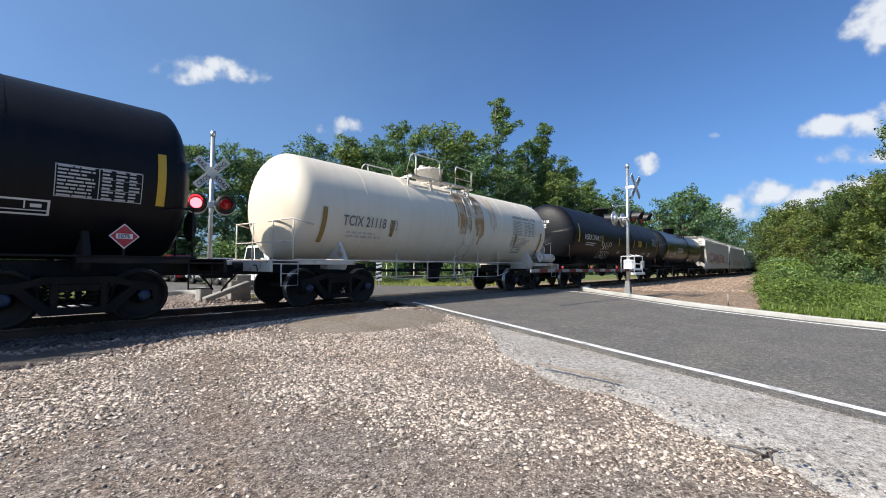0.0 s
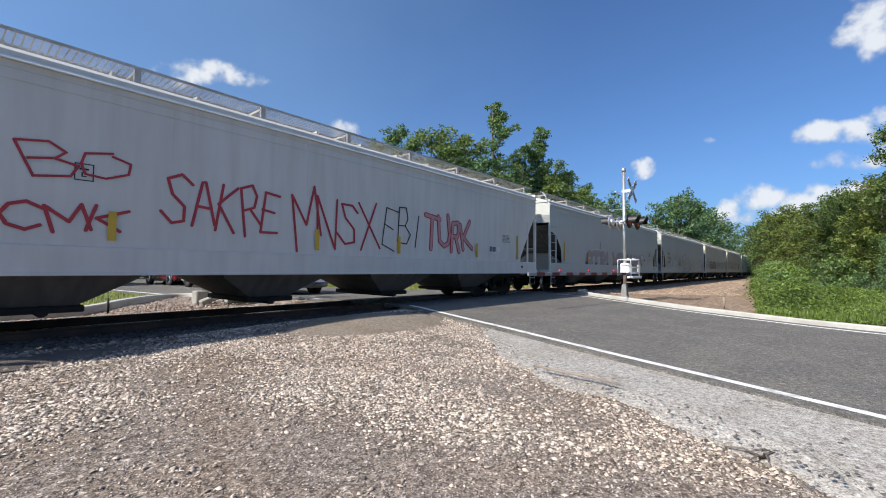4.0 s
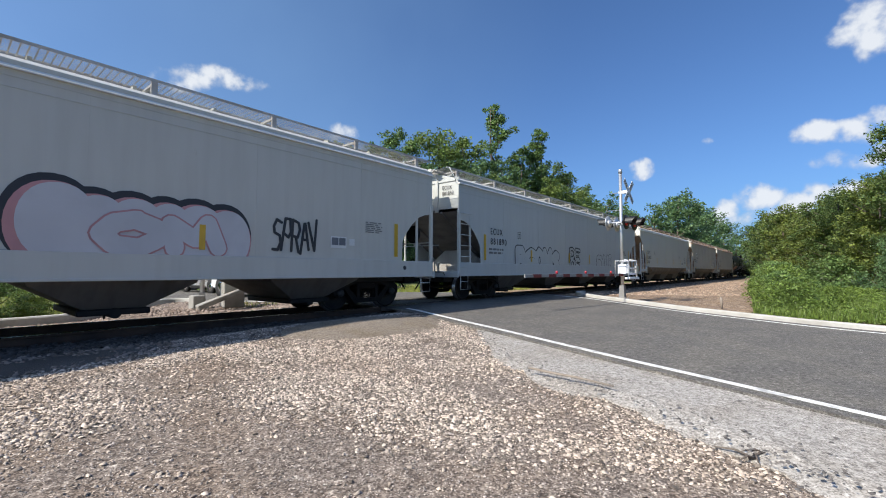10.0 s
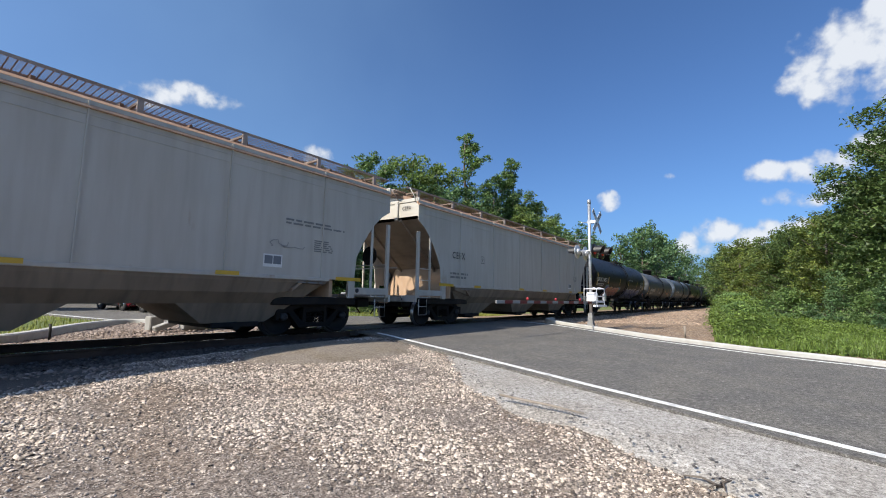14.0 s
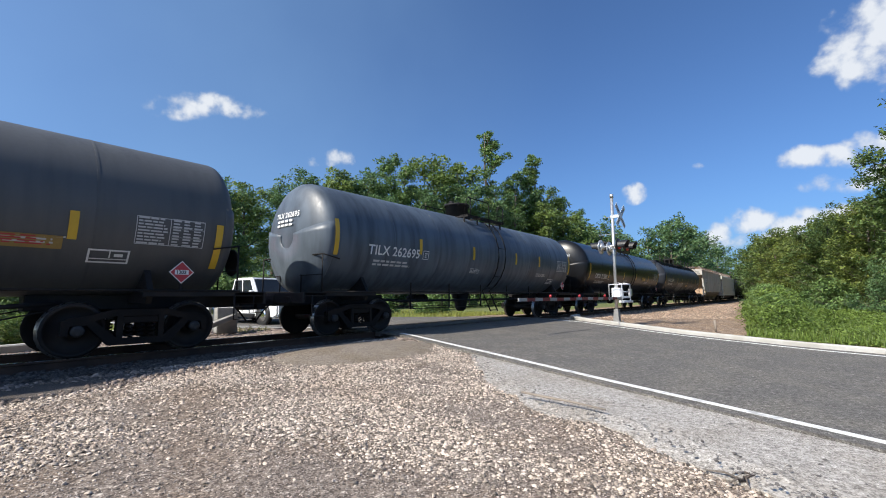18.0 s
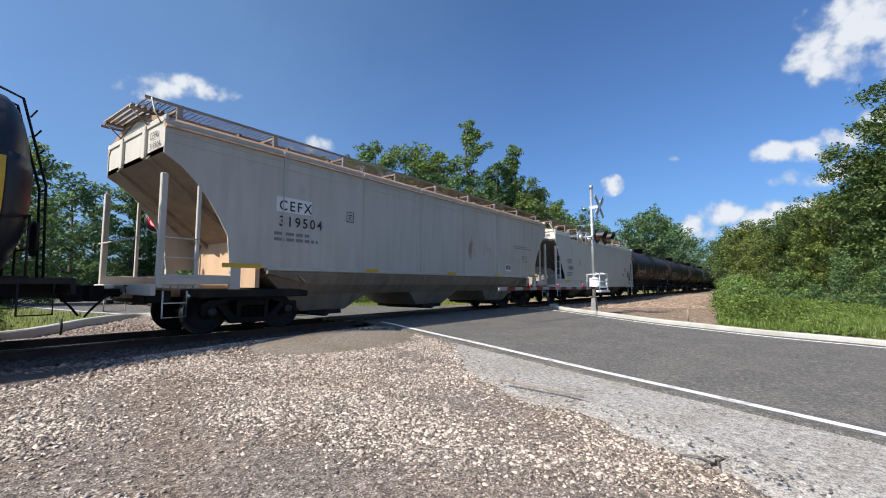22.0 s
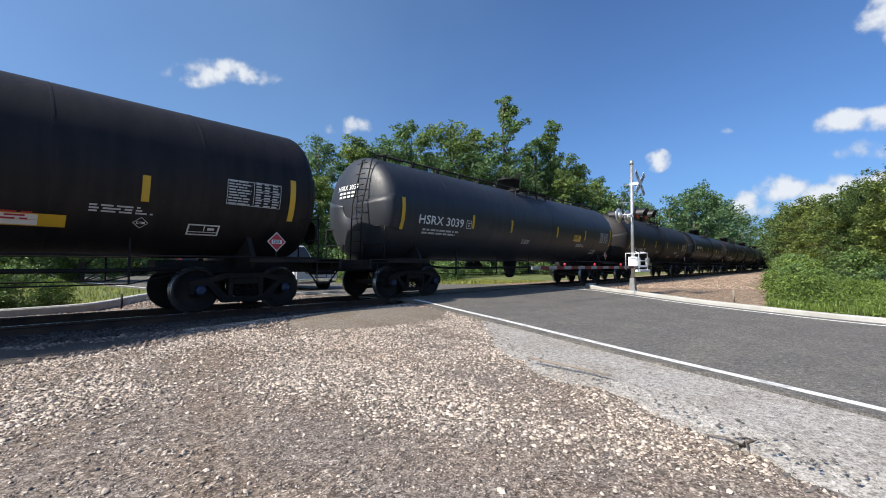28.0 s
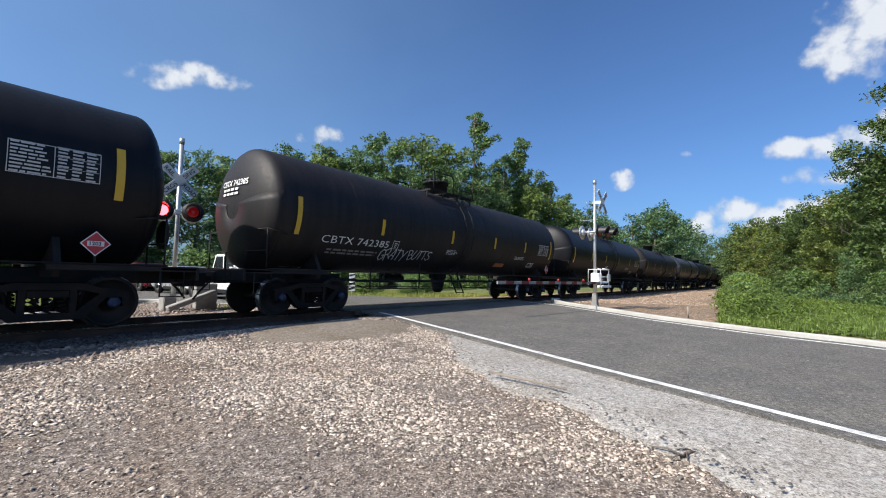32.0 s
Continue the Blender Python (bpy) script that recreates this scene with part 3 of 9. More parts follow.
# near edge line and the one along the kerb
strip("edge_line_1", stepped(-40, 8.5, 0.5), lambda y: lerp_table(EDGE_L, y) - 0.06, lambda y: lerp_table(EDGE_L, y) + 0.07,
      lambda x, y: crown(x, y) + 0.005, LINE_WHITE, "white painted edge line on the asphalt", "road marking", 0.006, 1)
strip("edge_line_2", stepped(-40, 8.2, 0.5), lambda y: lerp_table(EDGE_R, y) - 0.56, lambda y: lerp_table(EDGE_R, y) - 0.45,
      lambda x, y: crown(x, y) + 0.005, LINE_WHITE, "white painted edge line beside the kerb", "road marking", 0.006, 1)
strip("edge_line_3", stepped(12.5, 51, 0.5), lambda y: lerp_table(EDGE_L, y) - 0.06, lambda y: lerp_table(EDGE_L, y) + 0.07,
      lambda x, y: crown(x, y) + 0.005, LINE_WHITE, "white painted edge line beyond the track", "road marking", 0.006, 1)
def shoulder_z(x, y):
    """Feathers out into the gravel."""
    k = min(1.0, max(0.0, (x - lerp_table(APRON_L, y) + 0.15) / 0.5))
    return ground_z(x, y) - 0.012 + k * (max(0.024, road_z(y) - 0.03 - ground_z(x, y) + 0.012))


# worn light shoulder between the gravel and the road
strip("shoulder", stepped(-30, 5.3, 0.2), lambda y: lerp_table(APRON_L, y) + 0.10 * math.sin(y * 5.1) + 0.06 * math.sin(y * 11.3) - 0.05,
      lambda y: lerp_table(EDGE_L, y) - 0.3, shoulder_z, APRON,
      "light grey worn gravelly road shoulder", "shoulder", 0.06, 5)


def mound():
    """The low hump of old asphalt beside the crossing."""
    bm = bmesh.new()
    cx, cy = 5.95, 6.95
    n, m = 30, 7
    top = []
    mid = bm.verts.new((cx, cy, ground_z(cx, cy) + 0.075))
    rings = []
    for j in range(1, m + 1):
        k = j / m
        ring = []
        for i in range(n):
            a = 2 * math.pi * i / n
            wob = 1 + 0.16 * noise.noise(Vector((math.cos(a) * 1.5, math.sin(a) * 1.5, 3)))
            x, y = cx + math.cos(a) * 2.05 * k * wob, cy + math.sin(a) * 1.2 * k * wob
            z = max(ground_z(x, y) + 0.065 * (1 - k * k) + 0.01, 0) if j < m else ground_z(x, y) - 0.02
            ring.append(bm.verts.new((x, y, z)))
        rings.append(ring)
    for i in range(n):
        bm.faces.new((mid, rings[0][i], rings[0][(i + 1) % n]))
    for a, b in zip(rings, rings[1:]):
        for i in range(n):
            bm.faces.new((a[i], b[i], b[(i + 1) % n], a[(i + 1) % n]))
    return tagged(new("asphalt_mound", finish(bm, "asphalt_mound", MOUND, smooth=True)),
                  "low hump of crumbled old asphalt at the crossing", "asphalt", kind="structure")


mound()

# ---------------------------------------------------------------- kerbs
def kerb(name, pts, w, h, label):
    bm = bmesh.new()
    pts = [Vector(p) for p in pts]
    fine = []
    for i in range(len(pts) - 1):
        p0, p1, p2, p3 = pts[max(i - 1, 0)], pts[i], pts[i + 1], pts[min(i + 2, len(pts) - 1)]
        for k in range(6):
            t = k / 6
            fine.append(0.5 * ((2 * p1) + (p2 - p0) * t + (2 * p0 - 5 * p1 + 4 * p2 - p3) * t * t + (3 * p1 - p0 - 3 * p2 + p3) * t ** 3))
    fine.append(pts[-1])
    rings = []
    for i, p in enumerate(fine):
        d = (fine[min(i + 1, len(fine) - 1)] - fine[max(i - 1, 0)]).normalized()
        s = Vector((d.y, -d.x, 0)).normalized()
        up = Vector((0, 0, 1))
        b = 0.03
        rings.append([p - up * 0.1, p + up * (h - b), p + s * b + up * h, p + s * (w - b) + up * h, p + s * w + up * (h - b), p + s * w - up * 0.1])
    loft(bm, rings)
    return tagged(new(name, finish(bm, name, CONCRETE)), label, "kerb", kind="structure")


kp = []
for y in (-40, -20, -10, -5, -1.8, 0, 1.5, 2.9, 4, 5, 6, 6.8):
    x = lerp_table(EDGE_R, y)
    kp.append((x, y, road_z(y)))
kp += [(18.7, 7.6, road_z(7.6)), (19.6, 8.15, 0.43), (20.7, 8.3, 0.42)]
kerb("kerb_1", kp, 0.20, 0.125, "white weathered concrete kerb curving round at the crossing")
VERGE = [(-40, 13.7), (-10, 13.5), (-3, 13.3), (1.4, 13.35), (2.5, 14.1), (3.6, 15.9), (4.7, 17.3), (5.7, 18.0)]
kerb("kerb_2", [(x, y, 0.2 + 0.14 * min(1.0, max(0.0, (x + 12) / 13))) for x, y in VERGE] + [(6.35, 17.6, 0.35), (6.45, 16.6, 0.37)], 0.26, 0.12,
     "pale concrete kerb along the verge beyond the track")


# ---------------------------------------------------------------- track
def rail(name, y):
    bm = bmesh.new()
    prof = [(-0.07, 0), (0.07, 0), (0.07, 0.015), (0.012, 0.035), (0.012, 0.125), (0.036, 0.138), (0.036, 0.168), (0.028, 0.175),
            (-0.028, 0.175), (-0.036, 0.168), (-0.036, 0.138), (-0.012, 0.125), (-0.012, 0.035), (-0.07, 0.015)]
    loft(bm, [[(x, y + a, RAIL - 0.175 + b) for a, b in prof] for x in (-160, -20, 0, 20, 60, 420)])
    for f in bm.faces:
        f.material_index = 1 if f.calc_center_median().z > RAIL - 0.006 else 0
    return tagged(new(name, finish(bm, name, RAIL_SIDE, RAIL_HEAD)), "rusty steel rail with a bright worn head", "rail", "rails", kind="structure")


rail("rail_1", YT - 0.7535)
rail("rail_2", YT + 0.7535)


def ballast():
    xs = stepped(-60, 8.0, 0.5) + spread(18.6, 420, 40, 1.09)
    prof = [(-2.9, -0.06), (-2.3, 0.02), (-1.6, 0.0), (-0.8, -0.012), (0, -0.015), (0.8, -0.012), (1.6, 0.0), (2.3, 0.02), (2.9, -0.06)]
    verts, faces = [], []
    n = len(prof)
    for x in xs:
        for a, b in prof:
            verts.append((x, YT + a, 0.30 + b + 0.012 * noise.noise(Vector((x * 1.3, a * 2, 1)))))
    for j in range(len(xs) - 1):
        if xs[j] < 8.1 < xs[j + 1]:
            continue
        for i in range(n - 1):
            faces.append((j * n + i, (j + 1) * n + i, (j + 1) * n + i + 1, j * n + i + 1))
    tagged(new("ballast_bed", raw("ballast_bed", verts, faces, BALLAST, smooth=True)), "grey-brown crushed stone ballast under the track", "ballast", kind="structure")


# soiled stone, its colour darkened further for the shade beneath the train
BALLAST = mat("ballast", (0.11, 0.095, 0.085), 0.95, 0, 45, 0.5, 1.0, 60, (0.07, 0.058, 0.05), mottle=0.7)
ballast()


def railway_ties():
    bm = bmesh.new()
    box(bm, -0.115, 0.115, -1.3, 1.3, -0.17, 0.0, 0.008)
    me = finish(bm, "railway_tie", TIE)
    bed = new("track_ties", None)
    tagged(bed, "row of dark creosoted wooden railway ties in ballast", "railway ties")
    bed.location = (0, YT, RAIL - 0.172)
    x, k = -20.0, 0
    while x < 120 and k < 220:
        if not 8.0 < x < 18.8:
            part("railway_tie", me, bed, pose(x, random.uniform(-0.03, 0.03), 0, 0, 0, random.uniform(-1, 1)))
            k += 1
        x += 0.53


railway_ties()


def crossing_planks():
    """Timber headers along the rails through the road."""
    bm = bmesh.new()
    box(bm, -1.24, 1.24, -0.11, 0.11, -0.12, 0, 0.01)
    me = finish(bm, "crossing_plank", TIE)
    th = tagged(new("crossing_planking", None), "dark timber planks beside the rails in the road", "crossing planks")
    for y in (YT - 0.7535 - 0.16, YT - 0.7535 + 0.17, YT + 0.7535 - 0.17, YT + 0.7535 + 0.16):
        for i in range(4):
            part("plank", me, th, pose(9.65 + 2.5 * i, y, 0.462))


crossing_planks()


# ---------------------------------------------------------------- train: shared pieces
SPEED = 14.44      # metres a second, towards -x
AXLES = []         # (axle object, car's place at 0 s, own place on the car)


def wheel_mesh():
    bm = bmesh.new()
    lathe(bm, [(-0.002, 0.10), (0.0, 0.42), (0.0, 0.483), (0.028, 0.486), (0.042, 0.462), (0.14, 0.452), (0.142, 0.405), (0.128, 0.388), (0.085, 0.36),
               (0.07, 0.2), (0.085, 0.15), (0.16, 0.13), (0.165, 0.06)], 22)
    for f in bm.faces:
        c = f.calc_center_median()
        r = math.hypot(c.x, c.z)
        f.material_index = 1 if (r > 0.438 and 0.03 < c.y < 0.141) else 0
    return finish(bm, "wheel", WHEEL_STEEL, TREAD)


def axle_mesh(cap):
    bm = bmesh.new()
    lathe(bm, [(-1.12, 0.03), (-1.12, 0.085), (-1.06, 0.1), (-0.9, 0.1), (-0.88, 0.07), (-0.5, 0.07), (0.5, 0.07), (0.88, 0.07), (0.9, 0.1), (1.06, 0.1), (1.12, 0.085), (1.12, 0.03)], 16)
    for k in range(3):
        a = 2 * math.pi * k / 3
        for s in (-1, 1):
            lathe(bm, [(s * 1.115, 0.018), (s * 1.14, 0.018)], 6, centre=(0.05 * math.cos(a), 0, 0.05 * math.sin(a)))
    for f in bm.faces:
        f.material_index = 1 if abs(f.calc_center_median().y) > 1.05 else 0
    return finish(bm, "axle", WHEEL_STEEL, cap)


def side_frame_mesh():
    bm = bmesh.new()
    t0, t1 = -0.09, 0.09
    slab(bm, [(-1.10, 0.40), (-1.10, 0.62), (-0.98, 0.68), (-0.72, 0.71), (-0.42, 0.80), (0.42, 0.80), (0.72, 0.71), (0.98, 0.68), (1.10, 0.62), (1.10, 0.40),
              (1.02, 0.38), (0.99, 0.545), (0.79, 0.545), (0.74, 0.60), (0.40, 0.69), (-0.40, 0.69), (-0.74, 0.60), (-0.79, 0.545), (-0.99, 0.545), (-1.02, 0.38)], t0, t1)
    slab(bm, [(-0.82, 0.60), (-0.72, 0.66), (-0.34, 0.30), (0.34, 0.30), (0.72, 0.66), (0.82, 0.60), (0.46, 0.19), (-0.46, 0.19)], t0 + 0.005, t1 - 0.005)
    for s in (-1, 1):
        slab(bm, [(s * 0.27, 0.28), (s * 0.36, 0.28), (s * 0.36, 0.72), (s * 0.27, 0.72)], t0 + 0.01, t1 - 0.01)
    box(bm, -0.27, 0.27, -0.07, 0.07, 0.56, 0.68, 0.01)
    return finish(bm, "side_frame", TRUCK_IRON)


def springs_mesh():
    bm = bmesh.new()
    for x in (-0.17, 0.0, 0.17):
        for y in (-0.06, 0.07):
            pts = []
            for k in range(21):
                a = k / 20 * 3.5 * 2 * math.pi
                pts.append((x + 0.05 * math.cos(a), y + 0.045 * math.sin(a), 0.31 + 0.25 * k / 20))
            tube(bm, pts, 0.016, 3)
    return finish(bm, "spring_nest", TRUCK_IRON)


def bolster_mesh():
    bm = bmesh.new()
    box(bm, -0.2, 0.2, -1.05, 1.05, 0.57, 0.72, 0.02)
    lathe(bm, [(0.72, 0.2), (0.80, 0.18)], 16, "z")
    for s in (-1, 1):
        box(bm, s * 0.5 - 0.03, s * 0.5 + 0.03, -0.8, 0.8, 0.40, 0.5, 0.01)
        for y in (-0.76, 0.76):
            box(bm, s * 0.42 - 0.02, s * 0.42 + 0.02, y - 0.06, y + 0.06, 0.28, 0.62, 0.008)
    return finish(bm, "bolster", TRUCK_IRON)


CAPS = [mat("bearing_cap_blue", (0.02, 0.035, 0.08), 0.5), mat("bearing_cap_black", (0.03, 0.03, 0.03), 0.6), mat("bearing_cap_rust", (0.12, 0.05, 0.03), 0.7)]


def truck(car, place, s0, cap):
    """One two-axle truck under a car, at that place along it."""
    wm = shared("wheel", wheel_mesh)
    am = shared(("axle", cap), lambda: axle_mesh(CAPS[cap]))
    sf, sp, bo = shared("side_frame", side_frame_mesh), shared("springs", springs_mesh), shared("bolster", bolster_mesh)
    part("bolster", bo, car, pose(place, 0, 0))
    for y in (-1.0, 1.0):
        part("side_frame", sf, car, pose(place, y, 0))
        tagged(part("spring_nest", sp, car, pose(place, y, 0)), kind="stuff")
    for dx in (-0.889, 0.889):
        ax = part("axle", am, car, pose(place + dx, 0, 0.457))
        part("wheel", wm, ax, pose(0, 0.68, 0))
        part("wheel", wm, ax, pose(0, -0.68, 0, 0, 0, 180))
        AXLES.append((ax, s0, place + dx))


def coupler_mesh():
    bm = bmesh.new()
    box(bm, -0.55, 0.05, -0.09, 0.09, 0.78, 0.94, 0.02)
    slab(bm, [(0.0, -0.16), (0.26, -0.17), (0.30, -0.02), (0.20, 0.02), (0.24, 0.16), (0.02, 0.17)], 0.70, 1.0, "xy")
    tube(bm, [(-0.3, 0.16, 0.85), (0.0, 0.3, 0.82), (0.2, 0.3, 0.6), (0.32, 0.26, 0.42)], 0.022, 6)
    tube(bm, [(-0.5, 0.12, 0.95), (-0.2, 0.6, 1.0), (0.0, 1.2, 1.0), (0.02, 1.3, 0.88)], 0.013, 5)
    return finish(bm, "coupler", TRUCK_IRON)


def text_mesh(body, size, spacing=1.0, bold=0.0):
    cu = bpy.data.curves.new("lettering", "FONT")
    cu.body, cu.size, cu.resolution_u, cu.space_character, cu.offset = body, size, 3, spacing, bold
    ob = bpy.data.objects.new("lettering", cu)
    me = bpy.data.meshes.new_from_object(ob)
    bpy.data.objects.remove(ob)
    bpy.data.curves.remove(cu)
    return me


def decal(name, me, car, x, z, wrap, label=""):
    """Lays a flat mesh (its x and y) on a car's near side. wrap gives the surface's y and z there."""
    for v in me.vertices:
        u, h = v.co.x + x, v.co.y
        y, zz = wrap(u, z, h)
        v.co = (u, y - v.co.z, zz)
    return part(name, me, car, None, label)


def rect_mesh(rects, material, dz=0.0):
    """Flat bars: (x0, x1, y0, y1), cut across so that they bend round a tank."""
    verts, faces = [], []
    for x0, x1, y0, y1 in rects:
        n = max(1, int(abs(y1 - y0) / 0.12))
        b = len(verts)
        for i in range(n + 1):
            y = y0 + (y1 - y0) * i / n
            verts += [(x0, y, dz), (x1, y, dz)]
        for i in range(n):
            faces.append((b + 2 * i, b + 2 * i + 1, b + 2 * i + 3, b + 2 * i + 2))
    return raw("bars", verts, faces, material)


def poly_mesh(polys, materials, mids, heights):
    verts, faces = [], []
    for p, h in zip(polys, heights):
        b = len(verts)
        verts += [(x, y, h) for x, y in p]
        faces.append(tuple(range(b, b + len(p))))
    return raw("shape", verts, faces, *materials, mids=mids)


def text_block(car, wrap, x, z, w, h, lines, material, seed, name="stencil_text"):
    """Rows of small stencilling that cannot be read, as bars."""
    rnd = random.Random(seed)
    rects = []
    pitch = h / lines
    for i in range(lines):
        y, u = -i * pitch, 0.0
        end = w * rnd.uniform(0.7, 1.0)
        while u < end:
            k = rnd.uniform(0.08, 0.3)
            rects.append((u, min(u + k, end), y - pitch * 0.55, y))
            u += k + 0.05
    return tagged(decal(name, rect_mesh(rects, material, 0.004), car, x, z, wrap), kind="stuff")


def scrawl(car, wrap, x, z, w, h, n, material, seed, thick=0.022):
    """Thin looping spray-can strokes."""
    rnd = random.Random(seed)
    verts, faces = [], []
    for i in range(n):
        cx = (i + 0.5) / n * w
        pts = []
        a, u, v = rnd.uniform(0, 6.28), cx - 0.3 * w / n, rnd.uniform(0.1, 0.9) * h
        for k in range(rnd.randint(7, 12)):
            pts.append((u, v))
            a += rnd.uniform(-1.5, 1.5)
            u += math.cos(a) * 0.28 * w / n + 0.03 * w / n
            v = min(h, max(0, v + math.sin(a) * 0.45 * h))
        for (x0, y0), (x1, y1) in zip(pts, pts[1:]):
            d = math.hypot(x1 - x0, y1 - y0) or 1
            nx, ny = -(y1 - y0) / d * thick, (x1 - x0) / d * thick
            m = 3
            for q in range(m):
                f0, f1 = q / m, (q + 1) / m
                b = len(verts)
                for f, s in ((f0, 1), (f0, -1), (f1, -1), (f1, 1)):
                    verts.append((x0 + (x1 - x0) * f + nx * s, y0 + (y1 - y0) * f + ny * s, 0.006))
                faces.append((b, b + 1, b + 2, b + 3))
    return tagged(decal("graffiti_tag", raw("tag", verts, faces, material), car, x, z, wrap), "thin spray-painted scrawl", kind="stuff")


def diamond(car, wrap, x, z, size, field, digits, seed=0):
    o = lambda s: [(0, -s), (s, 0), (0, s), (-s, 0)]
    b = [(-0.55 * size, -0.2 * size), (0.55 * size, -0.2 * size), (0.55 * size, 0.2 * size), (-0.55 * size, 0.2 * size)]
    me = poly_mesh([o(size), o(size * 0.88), b], [WHITE_PAINT, field], [0, 1, 0], [0.006, 0.010, 0.014])
    pl = decal("hazard_placard", me, car, x, z, wrap, "diamond hazard placard")
    tm = text_mesh(digits, size * 0.36, bold=0.003)
    tm.materials.append(BLACK_PAINT)
    for v in tm.vertices:
        v.co.x -= size * 0.42
        v.co.y -= size * 0.13
        v.co.z = 0.018
    decal("placard_number", tm, car, x, z, wrap)
    return pl


def lettering(car, wrap, x, z, body, size, material, spacing=1.05, bold=0.004, width=0.0, slant=0.0):
    """Stencilled characters that can be read; stretched to the width where one is given."""
    me = text_mesh(body, size, spacing, bold)
    me.materials.append(material)
    if width and len(me.vertices):
        k = width / max(v.co.x for v in me.vertices)
        for v in me.vertices:
            v.co.x *= k
    for v in me.vertices:
        v.co.x += slant * v.co.y
    for v in me.vertices:
        v.co.z = 0.008
    return decal("lettering", me, car, x, z, wrap)


def spec_table(car, wrap, x, z, w, h, material, seed):
    """A ruled table of stencilled figures too small to read, as bars and lines."""
    rnd = random.Random(seed)
    t = 0.012
    rects = [(0, w, 0, t), (0, w, h - t, h), (0, t, 0, h), (w - t, w, 0, h), (w * 0.47, w * 0.47 + t, t, h - t)]
    rows = 9
    for i in range(rows):
        y = h * (i + 0.55) / rows
        u, end = 0.03, w * rnd.uniform(0.34, 0.45)
        while u < end:
            k = rnd.uniform(0.06, 0.2)
            rects.append((u, min(u + k, end), y - 0.015, y + 0.013))
            u += k + 0.018
        if i % 3 == 2:
            rects.append((w * 0.5, w - t, y + 0.028, y + 0.034))
        for c in range(3):
            x0 = w * (0.51 + 0.16 * c)
            rects.append((x0, x0 + w * rnd.uniform(0.08, 0.135), y - 0.015, y + 0.013))
    return tagged(decal("spec_table", rect_mesh(rects, material, 0.005), car, x, z, wrap), kind="stuff")


# hand-drawn capitals: strokes on a unit square
STROKES = {
    "A": (((0, 0), (0.45, 1), (0.6, 1), (1, 0)), ((0.2, 0.38), (0.82, 0.38))),
    "B": (((0.1, 0), (0.1, 1), (0.65, 1), (0.85, 0.78), (0.6, 0.54), (0.1, 0.52)), ((0.6, 0.54), (0.95, 0.28), (0.7, 0), (0.1, 0))),
    "C": (((0.95, 0.85), (0.6, 1), (0.2, 0.85), (0.05, 0.5), (0.2, 0.12), (0.6, 0), (0.95, 0.18)),),
    "D": (((0.1, 0), (0.1, 1), (0.55, 1), (0.92, 0.7), (0.92, 0.3), (0.55, 0), (0.1, 0)),),
    "E": (((0.95, 1), (0.1, 1), (0.1, 0), (0.95, 0)), ((0.1, 0.52), (0.75, 0.52))),
    "G": (((0.95, 0.85), (0.55, 1), (0.1, 0.78), (0.05, 0.3), (0.4, 0), (0.9, 0.1), (0.92, 0.45), (0.55, 0.45)),),
    "I": (((0.5, 0), (0.5, 1)),),
    "K": (((0.1, 0), (0.1, 1)), ((0.9, 1), (0.15, 0.5), (0.95, 0))),
    "L": (((0.1, 1), (0.1, 0), (0.9, 0)),),
    "M": (((0.05, 0), (0.1, 1), (0.5, 0.35), (0.9, 1), (0.95, 0)),),
    "N": (((0.1, 0), (0.1, 1), (0.9, 0), (0.9, 1)),),
    "O": (((0.5, 1), (0.12, 0.8), (0.05, 0.4), (0.3, 0.02), (0.7, 0.02), (0.95, 0.4), (0.88, 0.8), (0.5, 1)),),
    "P": (((0.1, 0), (0.1, 1), (0.7, 1), (0.92, 0.76), (0.7, 0.5), (0.1, 0.5)),),
    "R": (((0.1, 0), (0.1, 1), (0.7, 1), (0.9, 0.76), (0.68, 0.52), (0.1, 0.5)), ((0.5, 0.5), (0.98, 0))),
    "S": (((0.92, 0.88), (0.5, 1), (0.1, 0.8), (0.25, 0.58), (0.75, 0.44), (0.92, 0.2), (0.5, 0), (0.05, 0.12)),),
    "T": (((0.0, 1), (1.0, 1)), ((0.5, 1), (0.45, 0))),
    "U": (((0.08, 1), (0.1, 0.25), (0.4, 0), (0.75, 0.08), (0.92, 0.4), (0.92, 1)),),
    "V": (((0.0, 1), (0.48, 0), (1.0, 1)),),
    "X": (((0, 0), (1, 1)), ((0, 1), (1, 0))),
    "Y": (((0, 1), (0.5, 0.5), (1, 1)), ((0.5, 0.5), (0.4, 0))),
    "1": (((0.2, 0.75), (0.55, 1), (0.55, 0)),),
    "2": (((0.1, 0.75), (0.35, 1), (0.8, 0.95), (0.85, 0.65), (0.1, 0), (0.95, 0)),),
    "5": (((0.9, 1), (0.2, 1), (0.15, 0.58), (0.65, 0.6), (0.9, 0.3), (0.6, 0), (0.08, 0.06)),),
    "6": (((0.8, 1), (0.3, 0.7), (0.1, 0.3), (0.4, 0), (0.85, 0.12), (0.85, 0.42), (0.5, 0.55), (0.15, 0.35)),),
}


